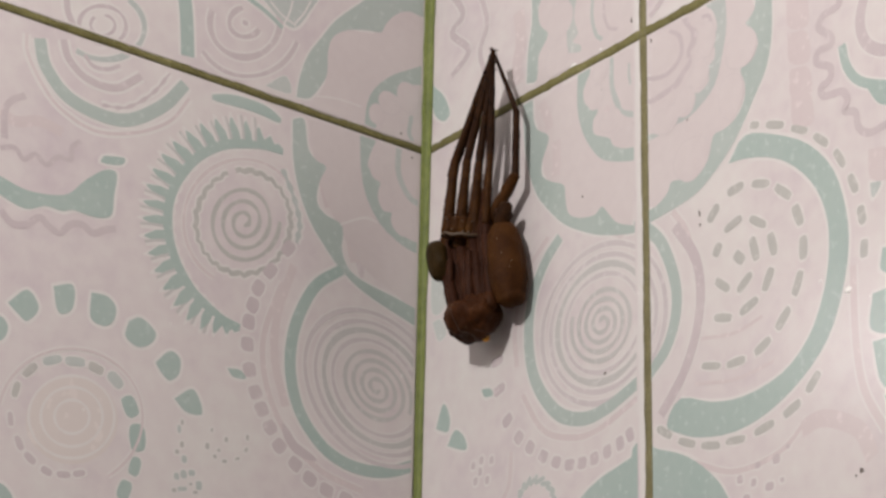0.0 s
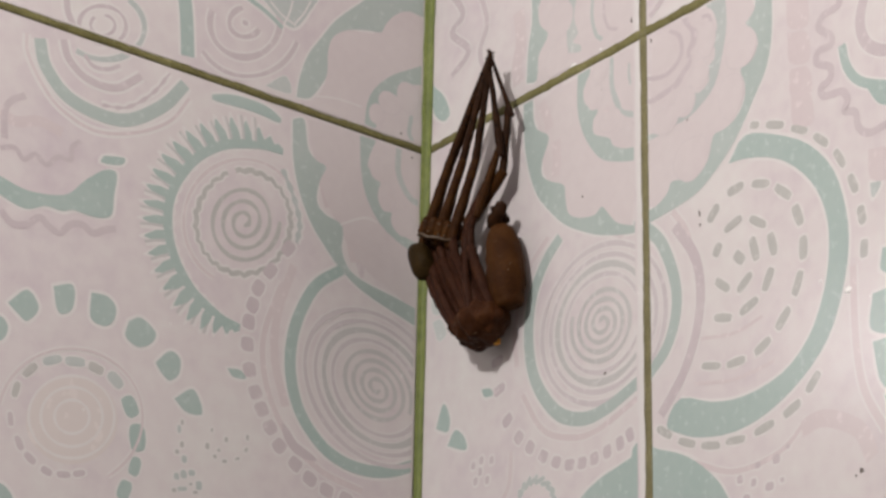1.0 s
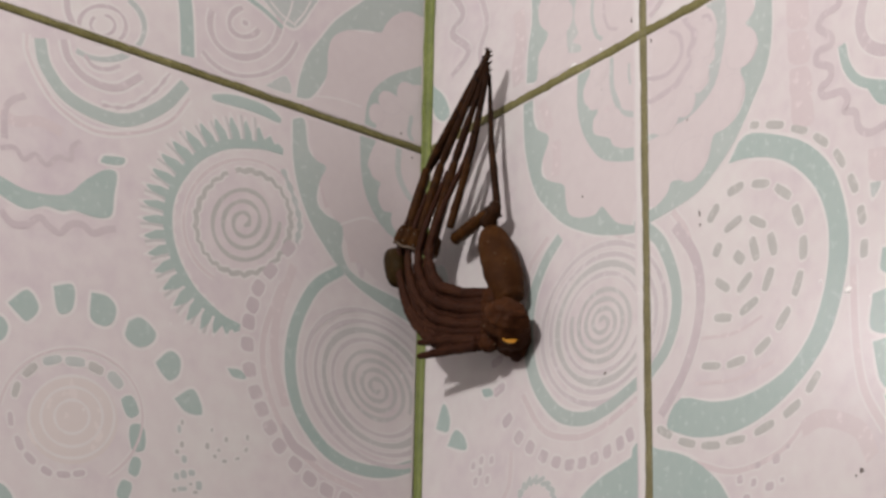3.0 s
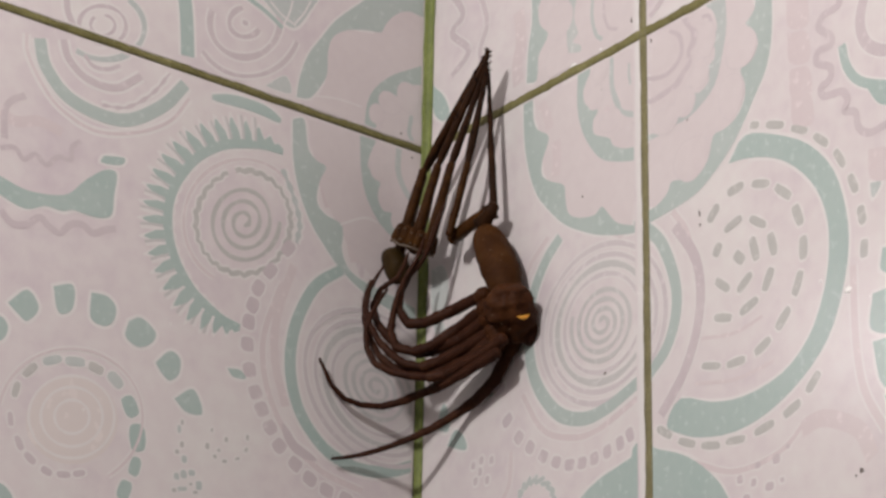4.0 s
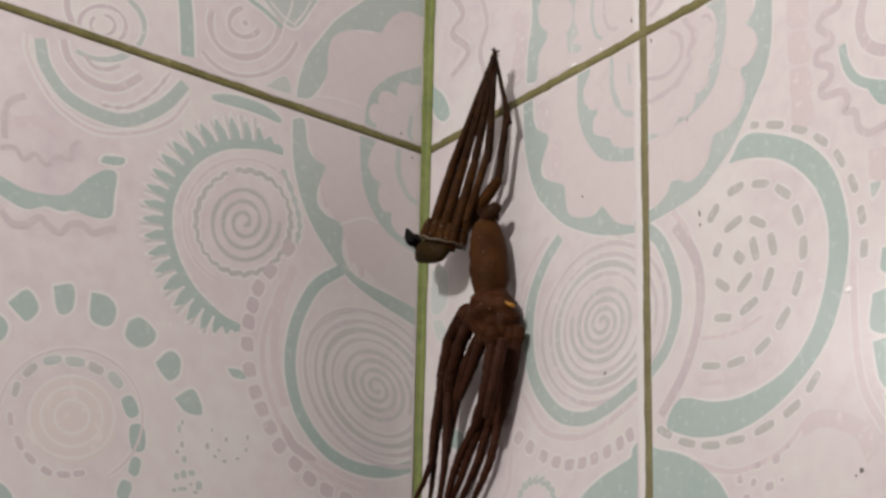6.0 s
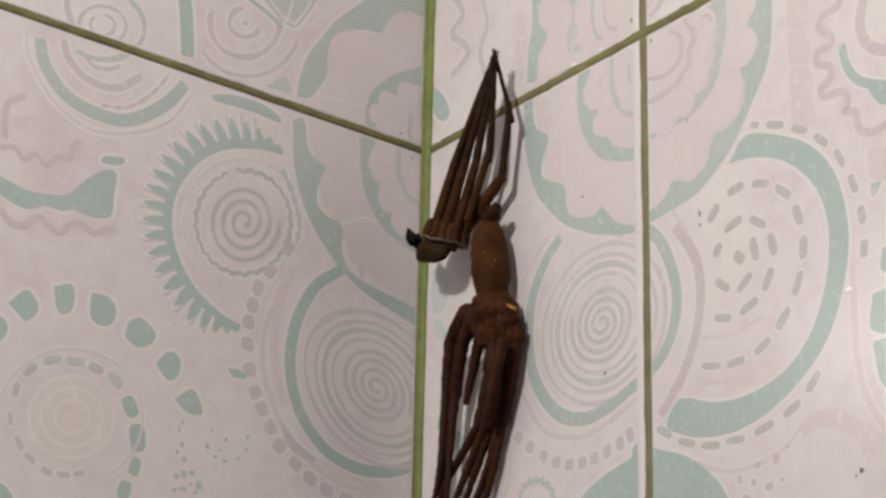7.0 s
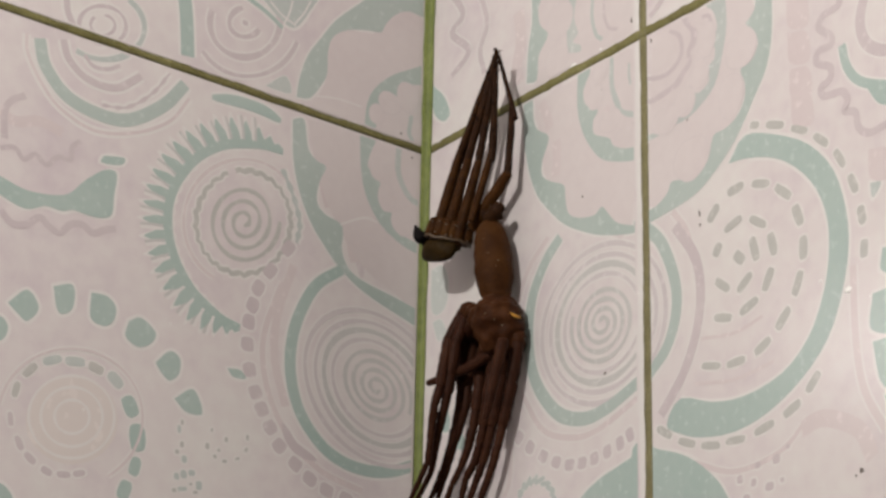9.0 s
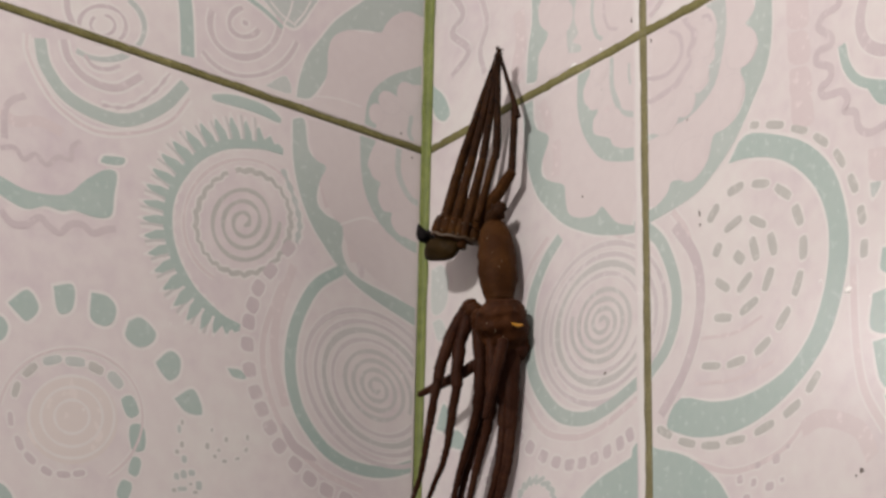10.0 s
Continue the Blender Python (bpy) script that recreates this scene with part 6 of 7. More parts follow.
LEG_PATHS[10.0][7] = [(-3.2, -39.8, -60.6), (-3.2, -39.1, -69.7), (-2.5, -38, -78.7), (-2.5, -37.3, -86.4), (-2.5, -35.5, -93.7), (-2.5, -33, -99.6)]
ABDOMEN = {}
ABDOMEN[0] = np.array([(-5.3, -36.9, -31.2), (-5, -40.3, -53.5)])
ABDOMEN[1] = np.array([(-5.4, -36.4, -31.9), (-5, -39.8, -54)])
ABDOMEN[2] = np.array([(-5.4, -36.0, -32.5), (-4.9, -41.0, -54.2)])
ABDOMEN[2.7] = np.array([(-5.7, -33.3, -31.5), (-4.9, -40.6, -53.5)])
ABDOMEN[3.8] = np.array([(-6, -30.7, -31.3), (-5.0, -39.6, -51.6)])
ABDOMEN[4.0] = np.array([(-6, -30.7, -31.4), (-5.0, -39.6, -51)])
ABDOMEN[4.1] = np.array([(-5.9, -31.4, -31.8), (-5, -39.5, -52.5)])
ABDOMEN[4.2] = np.array([(-5.8, -33.3, -31.5), (-5.2, -38.1, -51.5)])
ABDOMEN[4.5] = np.array([(-5.9, -32.2, -30.6), (-5.7, -34.4, -50.5)])
ABDOMEN[5.5] = np.array([(-5.9, -31.8, -30.5), (-5.8, -33.7, -49.9)])
ABDOMEN[7] = np.array([(-5.9, -32.2, -30.6), (-5.7, -34.4, -50.5)])
ABDOMEN[8] = np.array([(-5.8, -33.1, -30.9), (-5.6, -35.1, -50.9)])
ABDOMEN[9] = np.array([(-5.8, -33.1, -30.9), (-5.5, -35.5, -51)])
ABDOMEN[10] = np.array([(-5.6, -34.5, -31.4), (-5.4, -36.5, -51.3)])
PROSOMA = {}
PROSOMA[0] = np.array([(-6.9, -34.4, -54.2), (-9.3, -18.7, -55.4)])
PROSOMA[1] = np.array([(-6.6, -36.8, -55.6), (-8.8, -22.5, -58.9)])
PROSOMA[2] = np.array([(-6.2, -39.3, -55), (-7.1, -32.9, -64.1)])
PROSOMA[2.7] = np.array([(-6.1, -41.0, -55), (-6.5, -36.5, -64.8)])
PROSOMA[3.8] = np.array([(-6, -39.5, -52.2), (-6, -40.2, -64.6)])
PROSOMA[4.0] = np.array([(-6, -39.5, -51.7), (-5.8, -41.4, -63.9)])
PROSOMA[4.1] = np.array([(-6, -39.8, -53.2), (-5.9, -40.4, -64.5)])
PROSOMA[4.2] = np.array([(-6.3, -38.5, -52.3), (-6.3, -38.3, -63.7)])
PROSOMA[4.5] = np.array([(-6.7, -35.7, -51.6), (-6.7, -36.3, -63.2)])
PROSOMA[5.5] = np.array([(-6.8, -35, -51), (-6.7, -36, -62.8)])
PROSOMA[7] = np.array([(-6.7, -35.7, -51.6), (-6.7, -36, -63.1)])
PROSOMA[8] = np.array([(-6.6, -36.4, -52), (-6.7, -36.3, -63.4)])
PROSOMA[9] = np.array([(-6.5, -37, -53.3), (-6.6, -36.8, -64.6)])
PROSOMA[10] = np.array([(-6.4, -38, -54.4), (-6.4, -38.2, -65.8)])
RIM_ENDS = {}
RIM_ENDS[0] = np.array([(-9, -19.5, -32.5), (-7.3, -34.1, -35.9), (-7.8, -36, 10.6), (-7.1, -35.1, -35.9)])
RIM_ENDS[1] = np.array([(-9.9, -12.1, -30.4), (-8.3, -25.4, -34.4), (-7.9, -35.1, 10.4), (-7.9, -29, -32.6)])
RIM_ENDS[2] = np.array([(-10.5, -6.8, -29.8), (-8.9, -20.8, -34.8), (-8, -35, 10.9), (-8.4, -24.8, -31.3)])
RIM_ENDS[2.7] = np.array([(-10.7, -5, -30.4), (-9.4, -16.6, -34.6), (-8.1, -34.6, 11), (-8.6, -23.5, -30.1)])
RIM_ENDS[3.8] = np.array([(-10.9, -3.8, -29.8), (-9.6, -14.7, -33.4), (-8.1, -34.3, 11.1), (-8.7, -22.5, -29.9)])
RIM_ENDS[4.0] = np.array([(-10.9, -3.8, -29.8), (-9.6, -14.7, -33.4), (-8.1, -34.3, 11.1), (-8.7, -22.5, -29.9)])
RIM_ENDS[4.1] = np.array([(-10.5, -6.9, -28.1), (-8.7, -22.7, -34.2), (-7.9, -35.1, 10.9), (-8.3, -25.4, -33.6)])
RIM_ENDS[4.2] = np.array([(-9.7, -13.5, -31.2), (-8.5, -24.2, -34.7), (-7.6, -36.5, 10.4), (-8.1, -27.2, -33.5)])
RIM_ENDS[4.5] = np.array([(-9.6, -14.1, -30.9), (-8.4, -25.1, -35), (-7.6, -36.7, 10.4), (-8, -27.8, -33.6)])
RIM_ENDS[5.5] = np.array([(-9.7, -13.9, -31.3), (-8.4, -24.9, -34.9), (-7.6, -36.5, 10.4), (-8, -27.8, -33.6)])
RIM_ENDS[7] = np.array([(-9.6, -14.7, -31.6), (-8.3, -25.6, -35.1), (-7.6, -36.5, 10.1), (-8, -28.6, -33.4)])
RIM_ENDS[8] = np.array([(-9.5, -15.9, -31.5), (-8.2, -26.7, -35.1), (-7.5, -37, 10.2), (-7.8, -29.7, -33.7)])
RIM_ENDS[9] = np.array([(-9.5, -15.9, -31.5), (-8.2, -26.7, -35.1), (-7.5, -37, 10.2), (-7.8, -29.7, -33.7)])
RIM_ENDS[9.5] = np.array([(-9.3, -17, -31.4), (-8, -28.2, -35.1), (-7.4, -37.5, 10.4), (-7.7, -30.7, -33.8)])
RIM_ENDS[10] = np.array([(-9.2, -17.7, -31.3), (-7.9, -29, -35.4), (-7.4, -37.7, 10.3), (-7.6, -31.5, -34)])
REAR = {}
REAR[0] = np.array([(-5.7, -31.6, -32.8), (-5.2, -41.5, -22.8), (-5.1, -41.6, -6.5), (-5.5, -33.8, 11.3)])
REAR[1] = np.array([(-6.1, -24, -30.4), (-5.4, -37.2, -20.5), (-5.3, -38.7, -6.1), (-5.6, -32.6, 11)])
REAR[2] = np.array([(-6.3, -19.6, -33.3), (-5.4, -36.6, -28.9), (-5.7, -31.9, -11.3), (-5.6, -32, 9.4)])
REAR[2.7] = np.array([(-6.5, -16.6, -33.1), (-5.5, -35.8, -28.6), (-5.6, -32.7, -10.1), (-5.6, -31.8, 11)])
REAR[3.8] = np.array([(-6.6, -15.1, -32.6), (-5.6, -34.2, -28.1), (-5.6, -32.7, -9.7), (-5.7, -31.4, 11.2)])
REAR[4.0] = np.array([(-6.6, -15.1, -32.6), (-5.6, -34.2, -28.1), (-5.6, -32.7, -9.7), (-5.7, -31.4, 11.2)])
REAR[4.1] = np.array([(-6.2, -21.6, -33.2), (-5.5, -35, -26.8), (-5.5, -34.2, -9.2), (-5.6, -32.6, 10.3)])
REAR[4.2] = np.array([(-6, -25.9, -28.8), (-5.6, -34.1, -23.2), (-5.4, -36.8, -6.7), (-5.5, -34, 10.2)])
REAR[4.5] = np.array([(-6, -26.1, -28.6), (-5.5, -35.3, -22.6), (-5.3, -38.1, -6.9), (-5.5, -34.2, 10.1)])
REAR[5.5] = np.array([(-6, -26.1, -28.6), (-5.5, -35.1, -22.1), (-5.3, -37.9, -6.9), (-5.5, -34.2, 10.1)])
REAR[7] = np.array([(-5.9, -27.1, -28.5), (-5.4, -36.8, -21.7), (-5.3, -38.9, -7.5), (-5.5, -34.4, 10)])
REAR[8] = np.array([(-5.9, -28.1, -28.8), (-5.4, -37.8, -21.6), (-5.3, -39.5, -6.9), (-5.5, -34.8, 10.2)])
REAR[9.5] = np.array([(-5.8, -29.5, -29.7), (-5.3, -39.3, -21.5), (-5.2, -40.5, -7.1), (-5.4, -35.6, 10.3)])
REAR[10] = np.array([(-5.8, -29.9, -29.9), (-5.2, -40.1, -21.5), (-5.2, -41.1, -7.1), (-5.4, -35.8, 10.2)])
LID = {}
LID[0] = np.array([(-9.6, -17.8, -32.3), (-9.3, -20.8, -44)])
LID[1] = np.array([(-10.4, -11.2, -30.9), (-9.9, -15.9, -43)])
LID[2] = np.array([(-10.9, -6.5, -29.5), (-10.4, -10.9, -41.7)])
LID[2.7] = np.array([(-11.2, -3.8, -29.9), (-10.9, -7.4, -41.7)])
LID[3.8] = np.array([(-11.4, -2.2, -29.2), (-11.2, -4.9, -40.9)])
LID[4.0] = np.array([(-11.4, -1.9, -29.4), (-10.9, -7.1, -41.5)])
LID[4.1] = np.array([(-11.1, -5.3, -29.7), (-10.4, -11.3, -41.9)])
LID[4.15] = np.array([(-10.7, -8.1, -31.5), (-9.5, -18.8, -42.1)])
LID[4.2] = np.array([(-10.5, -10.3, -32.9), (-8.8, -24.6, -38.1)])
LID[4.5] = np.array([(-10.4, -10.7, -33.4), (-8.7, -25.4, -37.9)])
LID[7] = np.array([(-10.3, -11.6, -33.3), (-8.6, -26.5, -37.9)])
LID[8] = np.array([(-10.2, -12.7, -33.7), (-8.4, -27.5, -38)])
LID[10] = np.array([(-10, -14.4, -33.8), (-8.1, -29.8, -38.1)])
JAWS = {}
JAWS[0] = np.array([(-6, -19.1, -32.3), (-5, -18.4, -28.2)])
JAWS[1] = np.array([(-7.2, -13, -30.9), (-6.6, -13.2, -26.9)])
JAWS[2] = np.array([(-9, -8.7, -30.4), (-8.4, -8.9, -26.7)])
JAWS[2.7] = np.array([(-9.6, -6.6, -30.6), (-9, -7, -26.9)])
JAWS[4.0] = np.array([(-9.6, -6.6, -30.6), (-9, -7, -26.9)])
JAWS[4.1] = np.array([(-10.2, -7.3, -29.6), (-10.2, -7.2, -25.5)])
JAWS[4.2] = np.array([(-11.3, -12.2, -32.4), (-11.7, -9.6, -26.7)])
JAWS[4.5] = np.array([(-11.4, -11.9, -32.3), (-11.7, -9.6, -26.7)])
JAWS[7] = np.array([(-11.3, -12.5, -32.5), (-11.5, -10.5, -26.9)])
JAWS[8] = np.array([(-11.1, -13.9, -32.5), (-11.3, -11.9, -27.1)])
JAWS[10] = np.array([(-10.9, -16.1, -32.7), (-11.1, -14, -26.8)])
STUB = {}
STUB[0] = np.array([(-6.3, -40, -29.7), (-6.4, -37.7, -34.4)])
STUB[1] = np.array([(-6.4, -38.6, -29.4), (-6.6, -34.4, -33.3)])
STUB[2] = np.array([(-6.4, -39.2, -29.5), (-6.5, -36, -33.1)])
STUB[2.7] = np.array([(-6.5, -37.4, -28.9), (-6.6, -34.4, -32.2)])
STUB[3.8] = np.array([(-6.6, -34.7, -28), (-6.8, -32, -31.8)])
STUB[4.2] = np.array([(-6.5, -37.1, -29.3), (-6.8, -32, -31.4)])
STUB[5.5] = np.array([(-6.5, -36.7, -29.2), (-6.8, -31.2, -31.6)])
STUB[8] = np.array([(-6.5, -37.4, -29.5), (-6.7, -32.4, -32)])
STUB[10] = np.array([(-6.4, -38.6, -29.6), (-6.7, -33.8, -32)])
PALP_PATHS = {}
PALP_PATHS[0] = ([(-9.8, -27.9, -56.5), (-10, -26, -51.1), (-10.1, -24.9, -45.2)],
    [(-9.3, -30.6, -56.5), (-9.3, -30.5, -52.3), (-9.3, -30.3, -46.7)])
PALP_PATHS[1.2] = ([(-9.8, -28, -58.5), (-10.4, -23.3, -51.8), (-10.9, -19.5, -45.2)],
    [(-9.1, -32.3, -58.3), (-9.3, -30.5, -53.6), (-9.3, -30.4, -48.1)])
PALP_PATHS[1.8] = ([(-9.5, -29.9, -61), (-10.4, -23.5, -56), (-11.2, -17.9, -49.6)],
    [(-9.1, -32.4, -61.7), (-9.3, -30.6, -57.9), (-9.9, -26.9, -52.7)])
PALP_PATHS[2.0] = ([(-9.5, -29.9, -61.4), (-10.8, -20.7, -55.2), (-12.4, -12.1, -44.3)],
    [(-9.2, -31.6, -62.4), (-10.1, -25.3, -57.8), (-10.9, -19.8, -53.7)])
PALP_PATHS[2.5] = ([(-9.7, -28, -61.4), (-10.7, -21, -59.8), (-12.9, -9.5, -58.4)],
    [(-9.4, -29, -60.6), (-10.3, -23.3, -59.2), (-12.3, -11.8, -57.7)])
PALP_PATHS[2.7] = ([(-9.5, -29.5, -61.6), (-10.3, -23, -59.9), (-12.6, -9.5, -57)],
    [(-9.4, -29, -60.8), (-10.1, -25.3, -58.6), (-12.3, -13.1, -55.1)])
PALP_PATHS[3.8] = ([(-8.1, -39.4, -66.1), (-9.3, -30.9, -68), (-10.4, -23.7, -70.3)],
    [(-7.8, -41, -63.2), (-8.9, -34.2, -65.5), (-10.1, -25.7, -66.8)])
PALP_PATHS[4.0] = ([(-8.1, -39.4, -66.1), (-9.3, -30.9, -68), (-10.4, -23.9, -69.7)],
    [(-7.8, -41, -63.2), (-8.9, -34.2, -65.5), (-10.1, -25.7, -66.8)])
PALP_PATHS[4.3] = ([(-8.1, -39.3, -63.4), (-8.9, -34.3, -68.2), (-9.3, -31.1, -74.1)],
    [(-7.8, -41, -63.8), (-8.4, -36.9, -68.9), (-8.9, -34.4, -73.6)])
PALP_PATHS[4.5] = ([(-6, -34.2, -59.4), (-5, -33.1, -65.6), (-5, -32, -72)],
    [(-6, -36.6, -60.4), (-5, -36.3, -66.5), (-5, -35.6, -73)])
PALP_PATHS[5.5] = ([(-8, -35.5, -59.6), (-7, -29.4, -65.7), (-6.5, -23.6, -71.7)],
    [(-7.8, -41, -63.8), (-8.1, -39.4, -69.5), (-8.3, -37.9, -74.4)])
PALP_PATHS[7] = ([(-8, -33.4, -58.3), (-7, -30.2, -64.6), (-6.5, -27.3, -70.8)],
    [(-7.8, -41, -63.8), (-8.1, -39.4, -69.5), (-8.3, -37.9, -74.4)])
PALP_PATHS[8.3] = ([(-6.7, -34.5, -62.3), (-7.3, -30.2, -66.8), (-8.3, -23.3, -69.1)],
    [(-7.8, -41, -63.8), (-8.1, -39.4, -69.5), (-8.3, -37.9, -74.4)])
PALP_PATHS[9.0] = ([(-6.3, -34.0, -64.8), (-8.2, -27.2, -66.9), (-10.2, -19.2, -67.5)],
    [(-7.8, -41, -63.8), (-8.1, -39.4, -69.5), (-8.3, -37.9, -74.4)])
PALP_PATHS[10] = ([(-6.5, -31.3, -65.5), (-8.5, -25.2, -67.9), (-10.5, -18.2, -69.4)],
    [(-7.8, -41, -63.8), (-8.1, -39.4, -69.5), (-8.3, -37.9, -74.4)])


def lengths_walk(points, lens):
    """Places along a curve at fixed chord lengths; past its end it goes straight on."""
    pts = [np.array(p) for p in spline(points, 24)]
    out, cur, i = [pts[0]], pts[0], 0
    for l in lens:
        while i < len(pts) - 1 and np.linalg.norm(pts[i + 1] - cur) < l:
            i += 1
        if i >= len(pts) - 1:
            d = pts[-1] - pts[-4] if np.linalg.norm(pts[-1] - cur) < 1e-6 else (pts[-1] - cur)
            if len(out) > 1:
                d = d / np.linalg.norm(d) * 0.3 + (out[-1] - out[-2]) / np.linalg.norm(out[-1] - out[-2])
            cur = cur + d / np.linalg.norm(d) * l
        else:
            a, b = pts[i], pts[i + 1]
            lo, hi = 0.0, 1.0
            for _ in range(24):
                mid = (lo + hi) / 2
                if np.linalg.norm(a + (b - a) * mid - cur) < l:
                    lo = mid
                else:
                    hi = mid
            cur = a + (b - a) * hi
        out.append(cur)
    return out


def blend(table, t):
    """Smooth reading of a table {time: array} at t."""
    ts = sorted(table)
    if t <= ts[0]:
        return table[ts[0]]
    if t >= ts[-1]:
        return table[ts[-1]]
    i = max(k for k in range(len(ts)) if ts[k] <= t)
    t0, t1 = ts[i], ts[i + 1]
    p0, p1 = table[t0], table[t1]
    m0 = (p1 - table[ts[i - 1]]) / (t1 - ts[i - 1]) if i > 0 else (p1 - p0) / (t1 - t0)
    m1 = (table[ts[i + 2]] - p0) / (ts[i + 2] - t0) if i + 2 < len(ts) else (p1 - p0) / (t1 - t0)
    s, d = (t - t0) / (t1 - t0), t1 - t0
    # slopes held in check, so that nothing overshoots between far-apart times
    lim = 1.5 * np.abs(p1 - p0) / d
    m0, m1 = np.clip(m0, -lim, lim), np.clip(m1, -lim, lim)
    return (2 * s ** 3 - 3 * s * s + 1) * p0 + (s ** 3 - 2 * s * s + s) * d * m0 + (3 * s * s - 2 * s ** 3) * p1 + (s ** 3 - s * s) * d * m1


ROLL = {0.0: np.array(-75.0), 1.0: np.array(-70.0), 1.5: np.array(-35.0), 2.0: np.array(28.0), 2.7: np.array(30.0), 3.8: np.array(15.0), 4.0: np.array(15.0), 4.1: np.array(8.0), 4.2: np.array(-4.0), 4.5: np.array(0.0), 9.0: np.array(0.0), 10.0: np.array(6.0)}
PITCH = {0.0: np.array(0.0), 1.0: np.array(5.0), 1.5: np.array(30.0), 2.0: np.array(60.0), 2.7: np.array(56.0), 3.8: np.array(54.0), 4.0: np.array(52.0), 4.1: np.array(28.0), 4.2: np.array(4.0), 4.3: np.array(0.0), 8.0: np.array(0.0), 9.0: np.array(6.0), 10.0: np.array(28.0)}
BOW = {0.0: np.array(0.27), 1.0: np.array(0.08), 2.0: np.array(0.1), 2.7: np.array(0.24), 4.0: np.array(0.28), 4.2: np.array(0.12), 10.0: np.array(0.12)}
INNER = {0.0: np.array(0.9), 1.0: np.array(1.15), 2.0: np.array(0.96), 4.0: np.array(0.96), 4.2: np.array(1.0), 10.0: np.array(1.0)}
SHORT = {2.0: np.array(5.0), 2.7: np.array(2.5), 3.8: np.array(-2.0), 4.05: np.array(-2.0), 4.15: np.array(5.0)}
LENS = [COXA] + [p[1] for p in PIECES]
PALP = [6.3, 5.9, 5.2]


def rechain(joints, lens):
    out = [joints[0]]
    for a, b, l in zip(joints, joints[1:], lens):
        d = b - a
        out.append(out[-1] + d / (np.linalg.norm(d) + 1e-9) * l)
    return out


def key_chain(chain, joints_by_t, lens, times):
    """Keys a limb: its first piece in the thing's space, the others in the first one's."""
    rows = [[] for _ in chain]
    for t in times:
        j = rechain(blend(joints_by_t, t), lens)
        poses = [along(Vector(a) / 1000, Vector(b) / 1000) for a, b in zip(j, j[1:])]
        rows[0].append((t, poses[0]))
        back = poses[0].inverted()
        for k in range(1, len(chain)):
            rows[k].append((t, back @ poses[k]))
    for ob, r in zip(chain, rows):
        walk(ob, r)


def two_point(ob, table, times, slide=0.0):
    """Keys a part that reaches from one moving place towards another."""
    rows = []
    for t in times:
        p, q = blend(table, t)
        rows.append((t, along(Vector(p) / 1000, Vector(q) / 1000)))
    walk(ob, rows)


def shed_leg(i, t):
    """The tied tip, the knee and the base of a leg of the skin."""
    left, right, tip, wide = blend(RIM_ENDS, t)
    f = (0.08, 0.36, 0.64, float(blend(INNER, t)), 0.36, 0.08)[i]
    base = left * (1 - f) + wide * f + np.array((-0.75, -1.0, 0)) * (0.5 * math.sin(i * 2.4) if i < 4 else -2.6)
    if i == 3:
        base = base + np.array((0, 0, 1.0)) * blend(SHORT, t)
    end = tip + np.array((-0.3, -0.4, 0)) * math.sin(i * 1.7) + np.array((0, 0, -1.5 * (i % 4)))
    knee = end * 0.42 + base * 0.58 + (left - wide) * (float(blend(BOW, t)) - 0.33 * f)
    return end, knee, base


def tuck_in():
    """Threads the leg ends through the legs of the skin as long as they are inside."""
    back = np.array((0.75, 1.0, 0))
    for t in (0.0, 1.0, 2.0, 2.7):
        for j, path in enumerate(LEG_PATHS[t]):
            end, knee, base = shed_leg(3 - j // 2, t)
            inside = back * (0.5 + 0.5 * (j % 2))
            LEG_PATHS[t][j] = [path[0], path[1], path[2] * 0.6 + base * 0.4 + inside, knee + inside, (knee + end) / 2 + inside, end + inside]


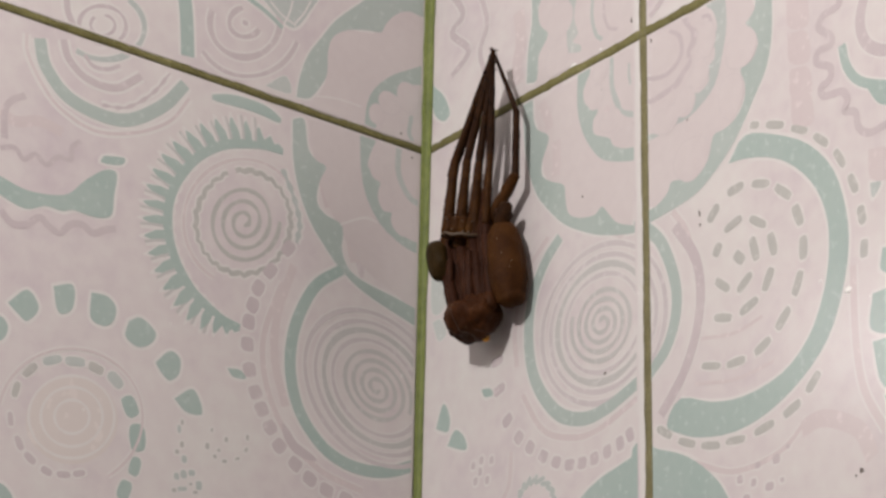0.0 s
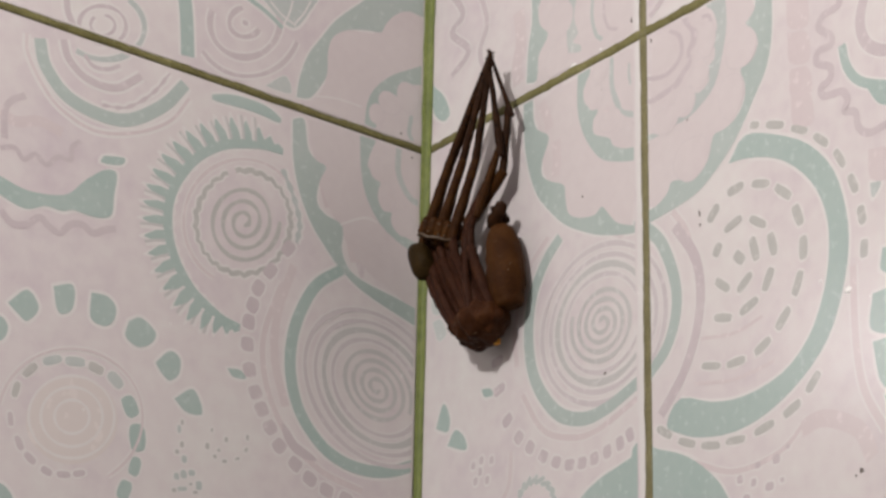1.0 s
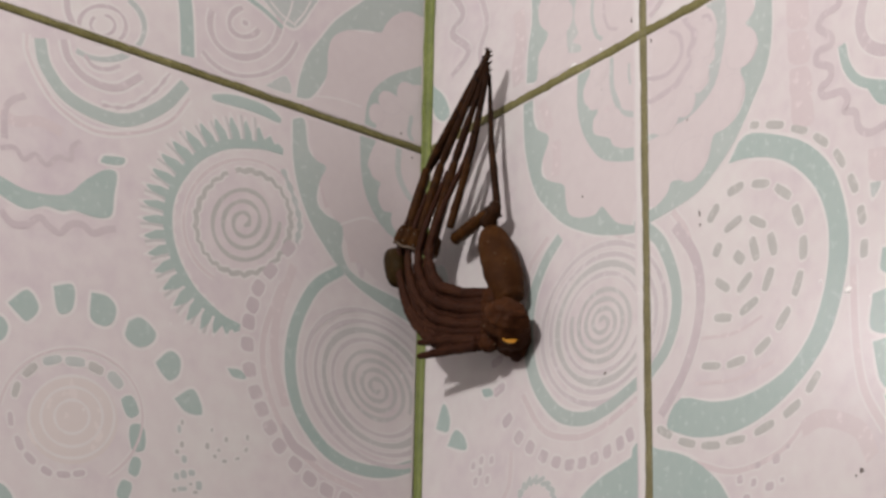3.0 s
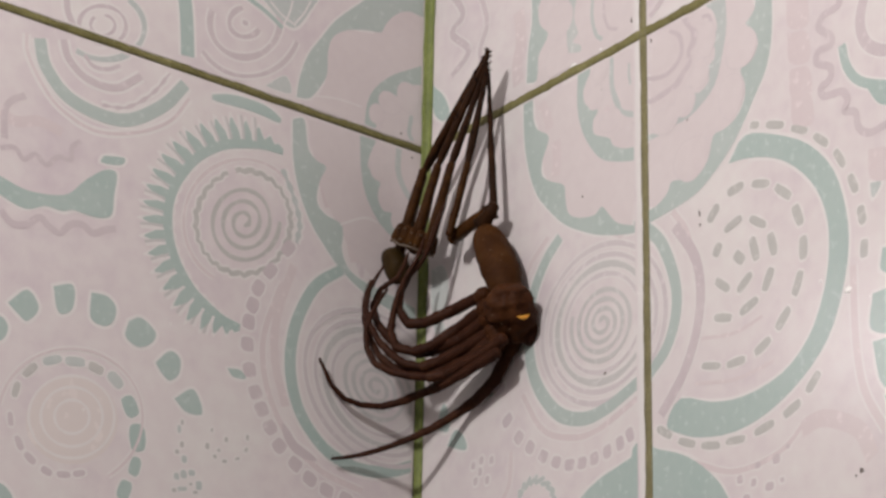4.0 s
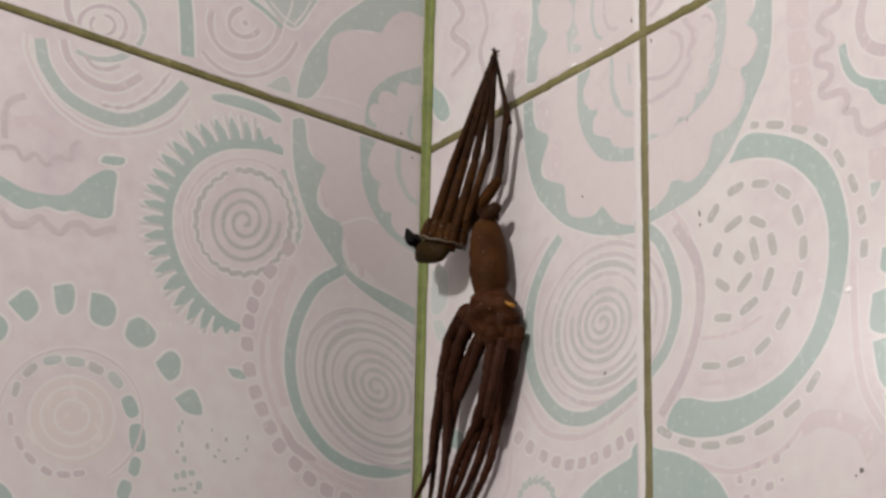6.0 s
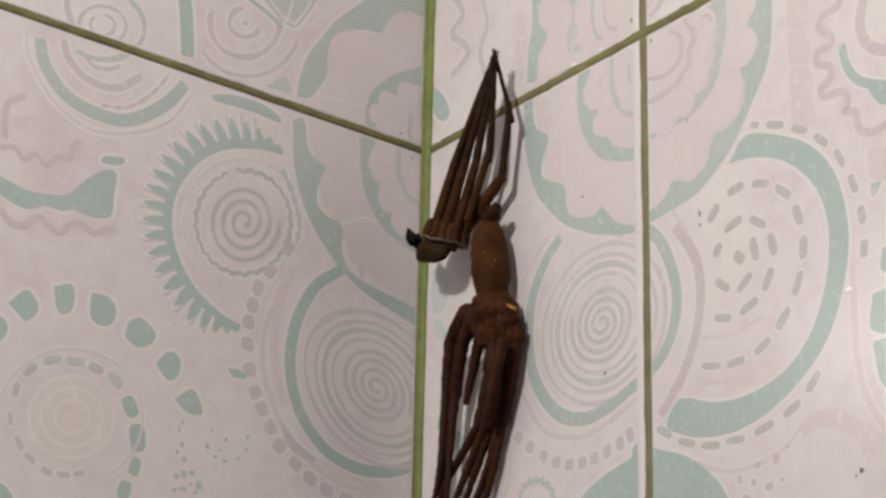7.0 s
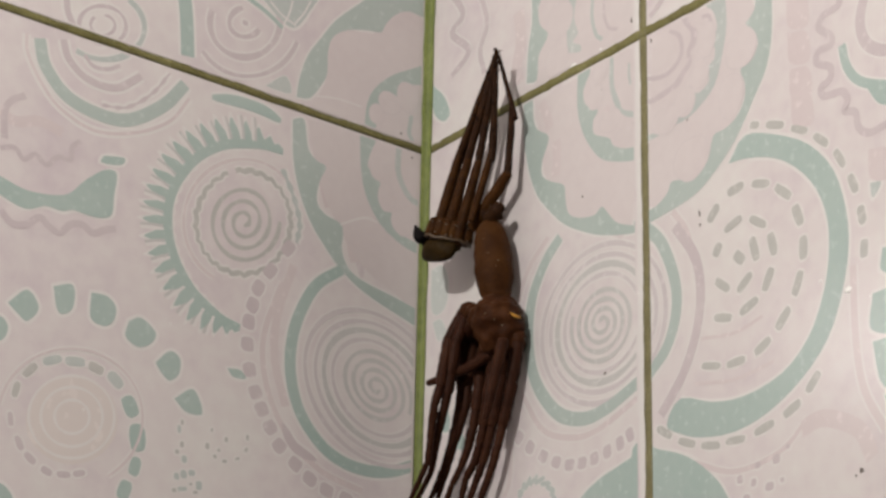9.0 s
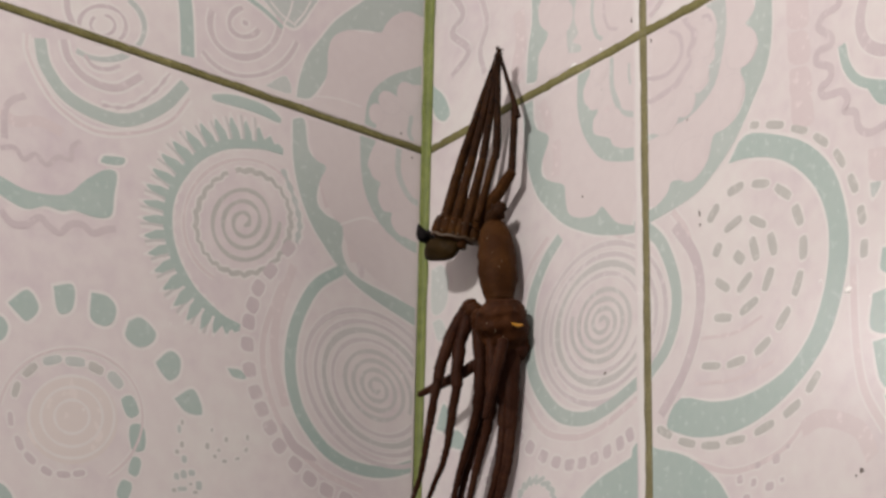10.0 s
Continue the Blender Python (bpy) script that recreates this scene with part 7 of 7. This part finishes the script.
def motions():
    tuck_in()
    coarse = [i * 0.25 for i in range(41)]
    fast = [round(3.7 + 0.05 * i, 3) for i in range(23)]
    times = sorted(set(coarse + fast))
    legs = [{t: np.array(lengths_walk(paths[i], LENS)) for t, paths in LEG_PATHS.items()} for i in range(8)]
    for chain, table in zip(SPIDER["legs"], legs):
        key_chain(chain, table, LENS, times)
    for i, chain in enumerate(SPIDER["palps"]):
        key_chain(chain, {t: np.array(lengths_walk(paths[i], PALP)) for t, paths in PALP_PATHS.items()}, PALP, times)
    rows = []
    for t in times:
        p, q = blend(ABDOMEN, t)
        rows.append((t, along(Vector((p + q) / 2) / 1000, Vector(q) / 1000)))
    walk(SPIDER["abdomen"], rows)
    rows = []
    for t in times:
        p, q = blend(PROSOMA, t)
        rows.append((t, along(Vector(p) / 1000, Vector(q) / 1000) @ pose(0.0005, 0, 0.0054, float(blend(PITCH, t)), 0, 0) @ pose(0, 0, 0, 0, 0, float(blend(ROLL, t))) @ pose(-0.0005, 0, -0.0054)))
    walk(SPIDER["prosoma"], rows)
    # shed skin: each leg reaches from the tied tips to the ring of leg bases
    for i, (upper, lower, spot) in enumerate(SKIN["legs"]):
        up_rows, low_rows, spot_rows = [], [], []
        for t in times:
            end, knee, base = shed_leg(i, t)
            foot = knee + (base - knee) / np.linalg.norm(base - knee) * (17.2 if i == 3 else 20.6)
            up, low = along(Vector(end) / 1000, Vector(knee) / 1000), along(Vector(foot) / 1000, Vector(knee) / 1000)
            up_rows.append((t, up))
            low_rows.append((t, up.inverted() @ low))
        walk(upper, up_rows)
        walk(lower, low_rows)
        walk(spot, low_rows)
    rear_rows = [[], [], []]
    for t in times:
        j = blend(REAR, t).copy()
        j[0] = j[1] + (j[0] - j[1]) / np.linalg.norm(j[0] - j[1]) * 14.8
        poses = [along(Vector(a) / 1000, Vector(b) / 1000) for a, b in zip(j, j[1:])]
        rear_rows[0].append((t, poses[0]))
        bend = j[1] + (j[2] - j[1]) / np.linalg.norm(j[2] - j[1]) * 16.5
        tip = bend + (j[3] - bend) * min(1.0, 19.0 / np.linalg.norm(j[3] - bend))
        poses[2] = along(Vector(tip) / 1000, Vector(bend) / 1000)
        for k in (1, 2):
            rear_rows[k].append((t, poses[0].inverted() @ poses[k]))
    for ob, r in zip(SKIN["rear"], rear_rows):
        walk(ob, r)
    lid_rows = []
    for t in times:
        p, q = blend(LID, t)
        lid_rows.append((t, along(Vector(p) / 1000, Vector(q) / 1000)))
    walk(SKIN["lid"], lid_rows)
    rim_rows = []
    for t in times:
        left, right, tip, wide = blend(RIM_ENDS, t)
        mid = (left + right) / 2
        rim_rows.append((t, along(Vector(mid) / 1000, Vector(tip) / 1000)))
    walk(SKIN["rim"], rim_rows)
    two_point(SKIN["jaws"], JAWS, times)
    two_point(SKIN["stub"], STUB, times)


motions()
